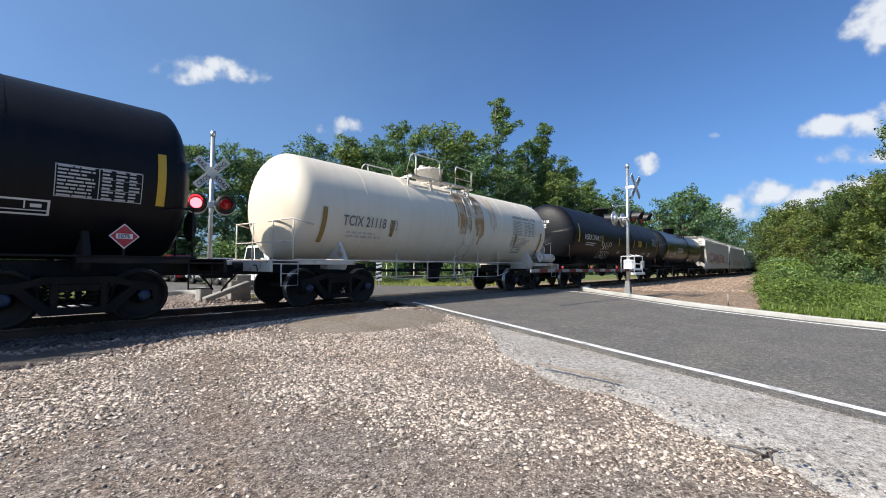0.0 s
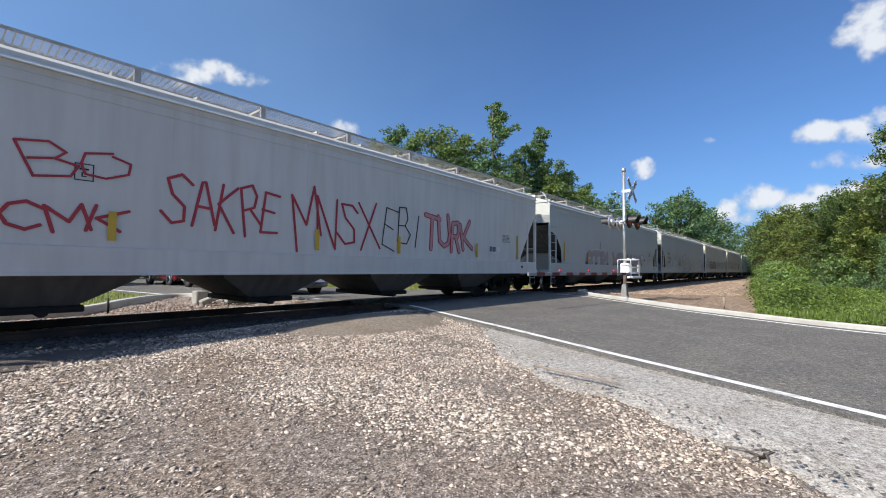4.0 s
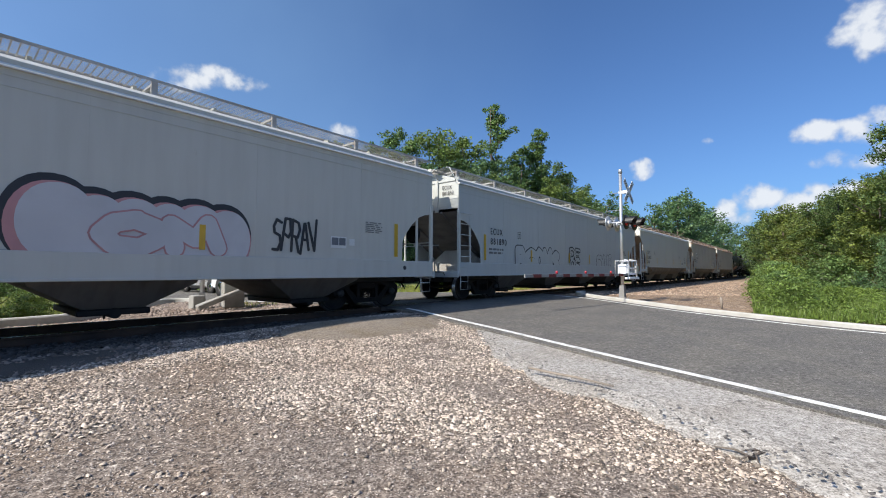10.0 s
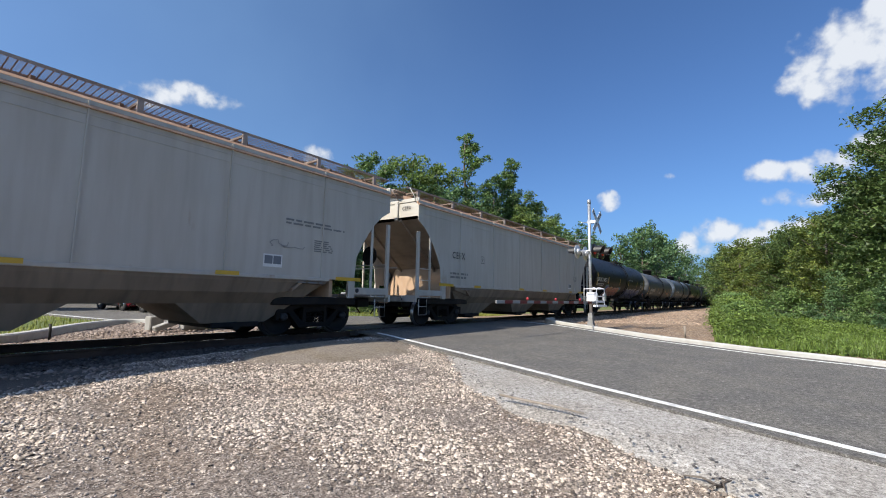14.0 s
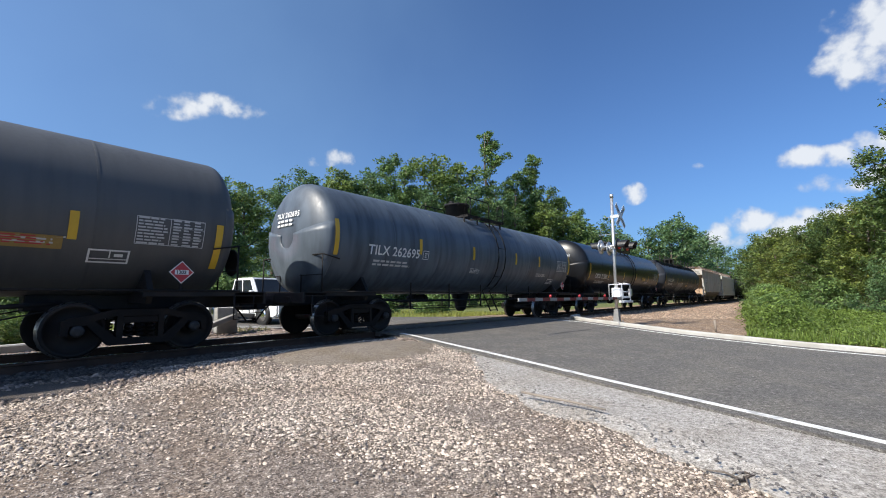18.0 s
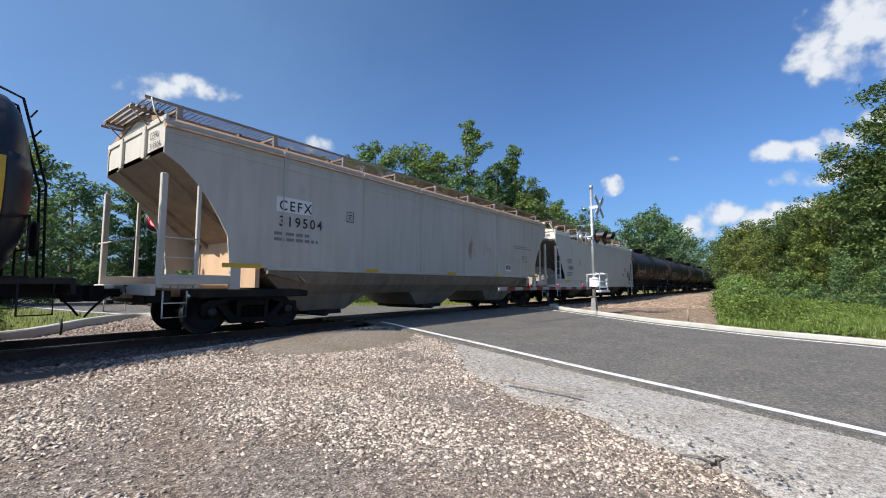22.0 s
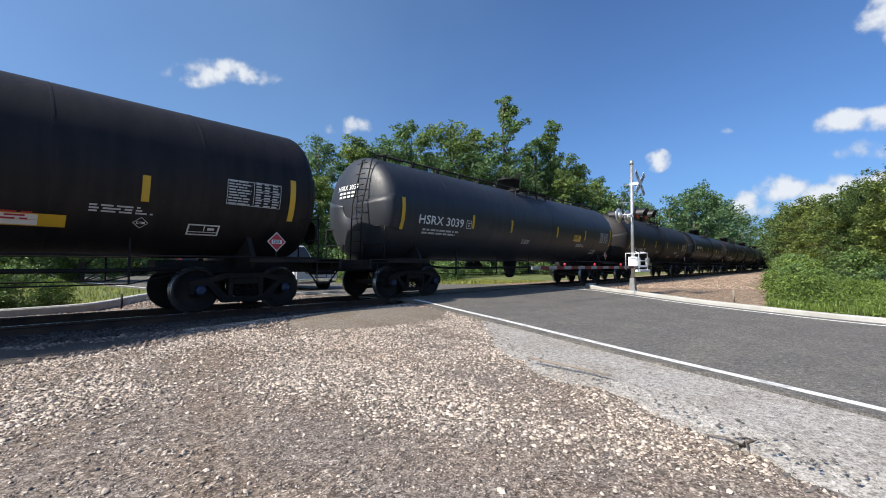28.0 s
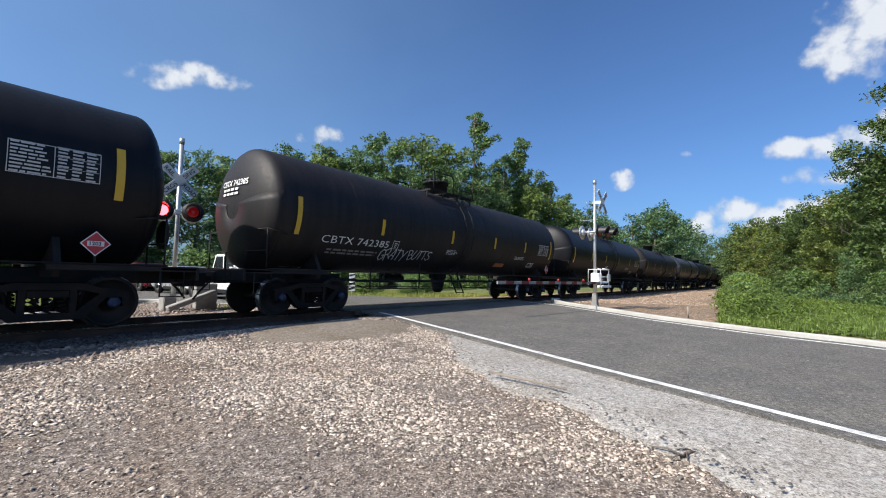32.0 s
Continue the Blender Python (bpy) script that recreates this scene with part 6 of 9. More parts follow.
    def brake():
        bm = bmesh.new()
        lathe(bm, [(-0.02, 0.26), (-0.02, 0.29), (0.02, 0.29), (0.02, 0.26)], 20, "x")
        for k in range(4):
            a = math.pi * k / 4
            tube(bm, [(0, math.cos(a) * 0.26, math.sin(a) * 0.26), (0, -math.cos(a) * 0.26, -math.sin(a) * 0.26)], 0.012, 5)
        return finish(bm, "brake_wheel", STEEL_BLACK)
    part("brake_wheel", shared(("brake", "black"), brake), car, pose(e + 0.18, -0.6, 2.2))

    ink = BLACK_PAINT
    if marks[0]:
        lettering(car, wrap, -e + tx, tb, marks[0], 0.325, ink, 1.3, width=tw * 0.74)
        lettering(car, wrap, -e + tx, tb - 0.36, marks[1], 0.325, ink, 1.3, width=tw)
        text_block(car, wrap, -e + tx - 0.1, tb - 0.50, tw * 1.05, 0.26, 2, FADED_INK, seed, "weight_stencil")
        # the same marks on the end panel
        for body, z in zip(marks, (3.78, 3.58)):
            tm = text_mesh(body, 0.19, 1.1, 0.002)
            tm.materials.append(ink)
            for v in tm.vertices:
                v.co = (-e - 0.004, -0.86 - v.co.x * 0.8, z + v.co.y)
            part("end_marks", tm, car)
        framed_plate(car, wrap, -e + tx + 1.95, tb - 0.05, 0.24, 0.27, ink, "inspection_plate")
    for x in inner:
        if level:
            decal("reflector_stripe", rect_mesh([(-0.24, 0.24, 0, 0.08)], YELLOW, 0.052), car, x, 1.17 if not old else zo - 0.02, wrap)
        else:
            decal("reflector_stripe", rect_mesh([(-0.055, 0.055, 0, 0.47)], YELLOW, 0.034), car, x, 1.42 + (0.2 if old else 0), wrap)
    for x in (-e + 1.52, e - 1.52):
        if level:
            decal("reflector_stripe", rect_mesh([(-0.42, 0.42, 0, 0.09)], YELLOW, 0.052), car, x, 1.17 if not old else zo - 0.02, wrap)
        else:
            decal("reflector_stripe", rect_mesh([(-0.065, 0.065, 0, 0.91)], YELLOW, 0.012), car, x, 1.42 + (0.1 if old else 0), wrap)
    decal("data_plate", poly_mesh([[(0, 0), (0.46, 0), (0.46, 0.28), (0, 0.28)], [(0.03, 0.07), (0.22, 0.07), (0.22, 0.25), (0.03, 0.25)], [(0.24, 0.07), (0.43, 0.07), (0.43, 0.25), (0.24, 0.25)]],
                                [WHITE_PAINT, GREY_PAINT], [0, 1, 1], [0.005, 0.010, 0.010]), car, e - plate, 1.58, wrap, "white and dark data plate")
    if not old:
        decal("inspection_card", rect_mesh([(0, 0.16, 0, 0.16)], WHITE_PAINT, 0.005), car, e - plate + 0.55, 1.66, wrap)
    text_block(car, wrap, e - 2.6, 2.3, 0.6, 0.3, 6, FADED_INK, seed + 4)
    text_block(car, wrap, -e + 2.5, 1.1 if not old else 1.35, 0.9, 0.12, 2, FADED_INK, seed + 5)
    text_block(car, wrap, e - 3.0, 1.12 if not old else 1.35, 0.9, 0.12, 2, FADED_INK, seed + 6)
    bm = bmesh.new()
    lathe(bm, [(-1.615, 0.02), (-1.615, 0.055), (-1.60, 0.06)], 12, "y", centre=(e - 1.2, 0, 1.12))
    part("jacking_boss", finish(bm, "jacking_boss", BLACK_PAINT), car)
    if extra:
        extra(car, wrap, e, seed)
    car.location = (s, YT, RAIL)
    CARS.append((car, s))
    return car


def mirrored(me):
    m = me.copy()
    for v in m.vertices:
        v.co.y = -v.co.y
    m.flip_normals()
    return m


# ---------------------------------------------------------------- the train, car by car
ENDS = [-13.95, 4.05, 18.64, 36.89, 54.35, 74.60, 94.46, 114.96, 134.36, 154.84, 175.68, 194.04, 211.90, 230.1, 248.14, 265.07, 281.96,
        300.32, 320.12, 338.56, 356.35, 374.84, 393.0, 411.01, 429.83, 447.70, 466.33]
while len(ENDS) < 40:
    ENDS.append(ENDS[-1] + 18.1)


def between(k):
    return (ENDS[k] + ENDS[k + 1]) / 2, ENDS[k + 1] - ENDS[k]


def tank(k, **kw):
    s, l = between(k)
    return tank_car(s, l, seed=k + 3, **kw)


def hopper(k, **kw):
    s, l = between(k)
    return hopper_car(s, l, seed=k + 3, **kw)


BLACK_TANK = "black tank car with yellow reflector stripes on the rails"
TRIM_WHITE = mat("white_trim", (0.60, 0.57, 0.51), 0.5, 0, 12, 0.2, second=(0.35, 0.2, 0.11), mottle=3, patch=(0.56, 0.7))
PALE_GREY = mat("faded_stencil", (0.34, 0.33, 0.31), 0.6, 0, 20, 0.2)
RUST_STAIN = mat("rust_stain", (0.44, 0.25, 0.10), 0.7, 0, 8, 0.4, second=(0.62, 0.50, 0.35), mottle=3)
RUST_FAINT = mat("faint_rust_stain", (0.62, 0.50, 0.35), 0.7, 0, 8, 0.3, second=(0.68, 0.59, 0.45), mottle=3)


def white_extra(car, wrap, L, zc, R):
    # acid stains running down from the manway, in broad bands with ragged feet
    rnd = random.Random(5)
    for k, (a, b, foot) in enumerate(((-0.32, 0.42, 1.05), (0.62, 1.15, 1.15), (1.55, 1.95, 0.55))):
        rects, x = [], a
        while x < b:
            w = rnd.uniform(0.03, 0.09)
            mid = 1 - abs((x - a) / (b - a) - 0.5) * 1.1
            rects.append((x, x + w, -foot * rnd.uniform(0.55, 1.0) * mid, 0.95 - 0.12 * rnd.random()))
            x += w if rnd.random() < 0.8 else w * 1.8
        tagged(decal("rust_stain", rect_mesh(rects, RUST_STAIN if k < 2 else RUST_FAINT, -0.004), car, 0, zc + 0.25, wrap, "rusty stain runs below the manway"), kind="stuff")
    lettering(car, wrap, L / 2 - 2.55, zc + 0.42, "HYDROCHLORIC ACID", 0.17, GREY_PAINT)
    spec_table(car, wrap, L / 2 - 2.55, zc - 0.22, 1.75, 0.55, PALE_GREY, 3)
    text_block(car, wrap, L / 2 - 2.6, zc - 0.32, 1.4, 0.4, 8, PALE_GREY, 4)
    placard(car, L / 2 - 0.48, -1.42, 1.42, 0.27, SILVER_PAINT, "1789")
    bm = bmesh.new()
    lathe(bm, [(L / 2 - 0.2, 0.02), (L / 2 - 0.18, 0.19), (L / 2 + 1.12, 0.19), (L / 2 + 1.14, 0.02)], 16, "x", centre=(0, -1.15, 1.38))
    part("air_reservoir", finish(bm, "air_reservoir", TRIM_WHITE), car)


CHALK = mat("chalky_white_paint", (0.56, 0.55, 0.56), 0.55, 0, 3, 0.15)
FADED_PINK = mat("faded_pink_paint", (0.37, 0.325, 0.32), 0.55, 0, 4, 0.2)
CHROME_PAINT = mat("chrome_spray_paint", (0.58, 0.59, 0.57), 0.45, 0.1, 3, 0.15)
BROWN_PAINT = mat("brown_paint", (0.20, 0.15, 0.13), 0.6, 0, 4, 0.3)
NAVY_PAINT = mat("navy_paint", (0.05, 0.065, 0.16), 0.5, 0, 6, 0.3)
VIOLET_PAINT = mat("violet_paint", (0.10, 0.11, 0.30), 0.5, 0, 2.2, 0.5, second=(0.20, 0.28, 0.42), mottle=1.5)
SALMON_PAINT = mat("salmon_paint", (0.52, 0.20, 0.16), 0.5, 0, 2.2, 0.3, second=(0.50, 0.26, 0.12), mottle=1.2)
DIM_SILVER = mat("dim_silver_paint", (0.20, 0.21, 0.22), 0.5, 0.1, 4, 0.2)
FADED_SILVER = mat("faded_silver_paint", (0.25, 0.26, 0.265), 0.5, 0.0, 4, 0.2)
DARK_GREY = mat("dark_grey_paint", (0.10, 0.105, 0.12), 0.55, 0, 4, 0.3)


def g3118(car, wrap, L, zc, R):
    piece(car, wrap, -4.1, 1.98, 1.5, 0.42, "SNIP", WHITE_PAINT, WHITE_PAINT, 4, 0.028, 0.0, 0.4)
    piece(car, wrap, -4.15, 1.5, 1.75, 0.5, "CASED", WHITE_PAINT, WHITE_PAINT, 5, 0.026, 0.0, 0.45)
    scrawl(car, wrap, 5.9, 1.62, 0.8, 0.14, 5, DIM_SILVER, 6, 0.012)


def g11197(car, wrap, L, zc, R):
    decal("name_plate", rect_mesh([(0, 1.85, 0, 0.38)], WHITE_PAINT, 0.006), car, -3.72, 2.30, wrap, "white name board with faded red lettering")
    decal("name_plate_field", rect_mesh([(0.05, 1.80, 0.05, 0.33)], PALE_GREY, 0.010), car, -3.72, 2.30, wrap)
    text_block(car, lambda u, q, d: (wrap(u, q, d)[0] - 0.008, wrap(u, q, d)[1]), -3.5, 2.58, 1.4, 0.18, 1, RED_PAINT, 3, "plate_text")
    lettering(car, wrap, 1.43, 1.62, "BeaNO's Dead", 0.40, SILVER_PAINT, 0.95, 0.008, width=2.33)
    scrawl(car, wrap, 3.95, 1.72, 0.3, 0.22, 2, SILVER_PAINT, 15, 0.012)
    scrawl(car, wrap, 4.4, 1.82, 0.75, 0.28, 5, SILVER_PAINT, 13, 0.012)
    scrawl(car, wrap, 4.55, 1.50, 0.8, 0.24, 5, SILVER_PAINT, 14, 0.012)
    text_block(car, wrap, 1.4, 2.18, 0.75, 0.22, 3, TABLE_INK, 12)


def ggrove(car, wrap, L, zc, R):
    cloud_blob(car, wrap, -5.0, 1.66, 0.6, 0.56, [(0.02, 0, 0, GREEN_PAINT), (-0.06, 0.05, 0.03, BLUE_PAINT)], 9, 2)
    cloud_blob(car, wrap, -1.45, 1.62, 0.55, 0.52, [(0.02, 0, 0, GREEN_PAINT), (-0.06, -0.04, 0.04, BLUE_PAINT)], 10, 2)
    piece(car, lambda u, z, h: (wrap(u, z, h)[0] - 0.016, wrap(u, z, h)[1]), -4.74, 1.32, 3.6, 0.86, "CRSR", SALMON_PAINT, CHALK, 8, 0.30, 0.035, 0.10, shade=DARK_GREY)
    lettering(car, wrap, 1.35, 2.62, "NATURALLY NOT INTEGRAL", 0.11, TABLE_INK, width=1.5)
    piece(car, wrap, 0.95, 1.20, 5.2, 1.15, "GROVE", VIOLET_PAINT, CHALK, 21, 0.34, 0.035, 0.2, shade=NAVY_PAINT)
    piece(car, wrap, 0.62, 1.5, 0.5, 0.5, "X", NAVY_PAINT, CHALK, 22, 0.10, 0.03, 0.3)
    scrawl(car, wrap, 5.9, 1.6, 0.9, 0.5, 3, SILVER_PAINT, 9)
    piece(car, wrap, 5.55, 1.38, 1.25, 0.36, "LAPY6", CHALK, CHALK, 23, 0.05, 0.0, 0.15, lean=0.2)


def g62284(car, wrap, L, zc, R):
    piece(car, wrap, -3.1, 1.26, 2.15, 1.2, "215", FADED_SILVER, CHALK, 31, 0.36, 0.035, 0.14, shade=BLACK_PAINT)
    piece(car, wrap, -4.35, 1.3, 1.15, 0.75, "MX", BLACK_PAINT, DIM_SILVER, 30, 0.2, 0.016, 0.3)
    scrawl(car, wrap, -5.0, 1.75, 0.5, 0.12, 1, CHALK, 33, 0.018)
    piece(car, wrap, -0.35, 1.42, 1.15, 0.5, "BNA", DIM_SILVER, DARK_GREY, 34, 0.09, 0.02, 0.35)
    piece(car, wrap, 2.1, 1.52, 1.45, 0.52, "NOXE", DARK_GREY, CHALK, 35, 0.05, 0.02, 0.35)
    scrawl(car, wrap, 3.9, 1.42, 1.9, 0.42, 6, DIM_SILVER, 36, 0.025)


def g22(car, wrap, L, zc, R):
    decal("warning_label", rect_mesh([(0, 1.25, 0, 0.24)], YELLOW, 0.006), car, 2.24, 1.58, wrap, "yellow and white warning label")
    decal("notice", rect_mesh([(0.36, 0.92, 0.02, 0.22)], WHITE_PAINT, 0.010), car, 2.24, 1.58, wrap)
    text_block(car, lambda u, q, d: (wrap(u, q, d)[0] - 0.008, wrap(u, q, d)[1]), 2.66, 1.79, 0.46, 0.18, 3, RED_PAINT, 6)
    diamond(car, wrap, 4.49, 1.72, 0.12, STEEL_BLACK, "402")


def g20(car, wrap, L, zc, R):
    for x in (3.75, 6.3):
        decal("notice", rect_mesh([(0, 0.42, 0, 0.17)], WHITE_PAINT, 0.006), car, x, 1.62, wrap, "red and white notice")
        decal("notice_print", rect_mesh([(0.03, 0.39, 0.03, 0.10)], RED_PAINT, 0.010), car, x, 1.62, wrap)


def g742385(car, wrap, L, zc, R):
    piece(car, wrap, -4.35, 1.52, 1.15, 0.4, "GRATY", SILVER_PAINT, SILVER_PAINT, 41, 0.028, 0.0, 0.4)
    piece(car, wrap, -3.1, 1.58, 1.1, 0.36, "BUTTS", SILVER_PAINT, SILVER_PAINT, 42, 0.028, 0.0, 0.4)


CRUDE = (-2.15, -0.60, -0.25, -0.10, 0.68, -0.38, 0.08)
tank(0, es=7.43, top=4.06, R=1.49, marks=None, label=BLACK_TANK, sz=2.48, tz=2.04, pz=1.74)
tank(1, paint="tank_white", R=1.36, top=3.82, marks="TCIX 21118", label="rust-stained white acid tank car with white handrails", style="white", rig=(-2.5, -1.0, -0.3, -0.2, 0.7, 0.1, 0.55), trim=TRIM_WHITE, mark_paint=GREY_PAINT, extra=white_extra,
     mx=-4.88, mw=1.42, mz=2.02, sz=1.96, iz=2.03, inner=(-3.2, 3.4))
tank(2, es=7.25, marks="HSRX 3118", label="black tank car with white graffiti scrawl", extra=g3118, cap=1, mx=-6.54, mw=1.82, mz=2.42, sz=2.70, iz=2.50, tz=2.52, pz=1.78, inner=(-4.06, -1.3, 1.6, 4.37), sticker=(2.44, 2.35, 0.75, 0.39, YELLOW))
tank(3, paint="tank_gloss", marks="JRTX 11197", label="glossy black tank car with white lettering and scrawl", extra=g11197, cap=2, mx=-6.33, mw=1.88, mz=2.05, slant=0.18, iz=2.53, tz=2.06, inner=(-4.6, -1.75, 1.96, 4.31))


def g69026(car, wrap, e, seed):
    piece(car, wrap, -6.2, 1.55, 1.5, 0.4, "CMK", RED_PAINT, RED_PAINT, 51, 0.05, 0.0, 0.35)
    piece(car, wrap, -6.0, 2.35, 1.3, 0.45, "BO", RED_PAINT, RED_PAINT, 52, 0.035, 0.0, 0.4)
    piece(car, wrap, -4.2, 1.75, 2.2, 0.9, "SAKRE", RED_PAINT, RED_PAINT, 53, 0.05, 0.0, 0.45)
    piece(car, wrap, -1.7, 1.55, 2.4, 1.15, "MNSX", RED_PAINT, RED_PAINT, 54, 0.05, 0.0, 0.45)
    piece(car, wrap, 0.9, 1.65, 1.6, 1.0, "EBI", BLACK_PAINT, BLACK_PAINT, 55, 0.03, 0.0, 0.4)
    piece(car, wrap, 2.6, 1.6, 2.3, 1.0, "TURK", PINK_PAINT, RED_PAINT, 56, 0.10, 0.03, 0.4)


def gpanel(car, wrap, e, seed):
    piece(car, wrap, -5.2, 0.90, 10.2, 1.20, "GTRLXEMANA", FADED_PINK, CHALK, 60, 0.36, 0.055, 0.10, low=(0.46, DARK_GREY))
    cloud_blob(car, wrap, 4.65, 1.68, 0.6, 0.42, [(0.02, 0, 0, NAVY_PAINT), (0.0, 0, 0, SILVER_PAINT)], 61, 3)
    scrawl(car, wrap, 5.3, 0.95, 0.5, 0.35, 2, BLUE_PAINT, 62, 0.016)
    scrawl(car, wrap, 6.3, 1.65, 0.9, 0.2, 5, FADED_INK, 77, 0.010)


def g887606(car, wrap, e, seed):
    piece(car, wrap, -6.55, 1.0, 2.3, 1.05, "4ARD".replace("4", "Y"), CHROME_PAINT, BLUE_PAINT, 80, 0.24, 0.03, 0.2)
    scrawl(car, wrap, -4.2, 1.2, 1.4, 0.7, 5, NAVY_PAINT, 82, 0.014)
    piece(car, wrap, -1.95, 0.92, 4.5, 1.52, "STREK", CHROME_PAINT, BLACK_PAINT, 83, 0.36, 0.03, 0.22, shade=DARK_GREY)
    piece(car, lambda u, z, h: (wrap(u, z, h)[0] - 0.022, wrap(u, z, h)[1]), -4.3, 0.93, 2.0, 0.34, "BREST", NAVY_PAINT, NAVY_PAINT, 84, 0.032, 0.0, 0.2)
    piece(car, lambda u, z, h: (wrap(u, z, h)[0] - 0.024, wrap(u, z, h)[1]), -2.1, 0.93, 4.3, 0.32, "6BEN ESCEP6", NAVY_PAINT, NAVY_PAINT, 85, 0.028, 0.0, 0.2)
    piece(car, wrap, -3.2, 1.45, 0.7, 0.36, "MS", NAVY_PAINT, NAVY_PAINT, 86, 0.03, 0.0, 0.3)
    piece(car, wrap, -3.1, 1.95, 0.35, 0.35, "A", NAVY_PAINT, NAVY_PAINT, 87, 0.028, 0.0, 0.2)
    piece(car, wrap, 2.7, 1.0, 1.9, 0.16, "TEARNVICT", BLUE_PAINT, BLUE_PAINT, 88, 0.016, 0.0, 0.3)
    lettering(car, wrap, 4.7, 1.02, '"KROM"', 0.22, BLUE_PAINT, 1.0, 0.0)
    scrawl(car, wrap, 5.7, 1.02, 0.85, 0.18, 4, BLUE_PAINT, 89, 0.008)


def g845030(car, wrap, e, seed):
    cloud_blob(car, wrap, -5.55, 1.0, 4.2, 0.95, [(0.0, 0, 0, GREY_PAINT), (-0.12, 0, -0.1, BROWN_PAINT)], 89, 9)
    piece(car, lambda u, z, h: (wrap(u, z, h)[0] - 0.014, wrap(u, z, h)[1]), -5.7, 0.95, 4.5, 1.25, "ENSRK", GREY_PAINT, PALE_GREY, 90, 0.20, 0.045, 0.22, low=(0.62, BROWN_PAINT), shade=CHALK)
    piece(car, wrap, -6.25, 1.75, 0.75, 0.2, "TAKE", BLACK_PAINT, BLACK_PAINT, 92, 0.03, 0.0, 0.3)
    scrawl(car, wrap, -6.5, 1.3, 0.75, 0.3, 3, GREY_PAINT, 93, 0.016)
    scrawl(car, wrap, -1.15, 1.5, 0.9, 0.3, 4, DARK_GREY, 94, 0.02)
    piece(car, wrap, -0.15, 0.92, 5.5, 1.18, "BOOOS", CHROME_PAINT, BLACK_PAINT, 91, 0.32, 0.045, 0.12, shade=GREY_PAINT)
    scrawl(car, wrap, 6.0, 1.05, 0.9, 0.2, 3, NAVY_PAINT, 95, 0.01)


def g720080(car, wrap, e, seed):
    piece(car, wrap, -9.1, 2.72, 1.3, 0.75, "NCK", PALE_GREY, PALE_GREY, 100, 0.04, 0.0, 0.4)
    piece(car, wrap, -4.8, 0.92, 4.1, 1.5, "EVOR", CHALK, BLACK_PAINT, 101, 0.44, 0.04, 0.10, shade=GREY_PAINT)
    piece(car, wrap, -5.75, 1.35, 0.85, 0.7, "KN", PINK_PAINT, RED_PAINT, 102, 0.07, 0.02, 0.4)
    piece(car, wrap, -0.55, 1.35, 0.8, 0.8, "RS", PINK_PAINT, RED_PAINT, 103, 0.05, 0.02, 0.4)
    cloud_blob(car, wrap, 0.75, 0.98, 3.0, 1.40, [(0.07, -0.05, 0.04, BLACK_PAINT), (0.03, -0.02, -0.03, PINK_PAINT), (-0.04, 0.03, 0.02, CHALK)], 104, 6)
    piece(car, lambda u, z, h: (wrap(u, z, h)[0] - 0.022, wrap(u, z, h)[1]), 1.5, 1.3, 1.9, 0.75, "OM", CHALK, PINK_PAINT, 106, 0.30, 0.03, 0.2)
    piece(car, wrap, 4.45, 1.42, 1.1, 0.72, "SPRAV", BLACK_PAINT, BLACK_PAINT, 105, 0.06, 0.0, 0.45)
    scrawl(car, wrap, 4.85, 1.1, 0.6, 0.16, 4, BLACK_PAINT, 107, 0.014)
    scrawl(car, wrap, -0.6, 1.0, 1.3, 0.3, 5, NAVY_PAINT, 108, 0.02)
    for x in (5.6, 5.85):
        decal("inspection_card", rect_mesh([(0, 0.15, 0, 0.15)], CHALK, 0.005), car, x, 1.04, wrap)


def g881890(car, wrap, e, seed):
    own = PAINTS["hop_grey"]
    piece(car, wrap, -6.1, 0.92, 3.95, 1.10, "BGOMS", own, BLACK_PAINT, 110, 0.34, 0.04, 0.18)
    piece(car, wrap, -3.5, 0.96, 1.2, 0.26, "SEA US", BLACK_PAINT, BLACK_PAINT, 113, 0.03, 0.0, 0.3)
    piece(car, wrap, -0.95, 1.6, 1.2, 0.55, "DE", own, BLACK_PAINT, 111, 0.10, 0.06, 0.25)
    piece(car, wrap, -0.95, 1.02, 1.2, 0.62, "OS", own, BLACK_PAINT, 114, 0.12, 0.06, 0.25)
    piece(car, wrap, 2.55, 1.0, 2.5, 0.95, "CYUB", own, BLACK_PAINT, 112, 0.20, 0.03, 0.25)


def g319466(car, wrap, e, seed):
    if seed == 14:
        piece(car, wrap, -e + 1.3, 2.05, 0.85, 0.3, "NTB", BLACK_PAINT, BLACK_PAINT, 120, 0.03, 0.0, 0.4)
    decal("marks_panel", rect_mesh([(0, 0.92, 0, 0.34)], WHITE_PAINT, 0.003), car, -e + 2.28, 2.66, wrap)
    text_block(car, wrap, e - 3.4, 2.72, 1.75, 0.16, 2, FADED_INK, 121)
    scrawl(car, wrap, e - 3.4, 2.05, 0.9, 0.2, 2, PALE_GREY, 122, 0.012)


def g10296(car, wrap, e, seed):
    piece(car, wrap, e - 1.75, 1.55, 0.72, 0.5, "NAIS", DARK_GREY, DARK_GREY, 130, 0.035, 0.0, 0.4)


def g10800(car, wrap, e, seed):
    scrawl(car, wrap, 3.6, 1.75, 0.7, 0.6, 2, PALE_GREY, 131, 0.02)
    text_block(car, wrap, 6.0, 1.95, 0.7, 0.2, 3, FADED_INK, 132)


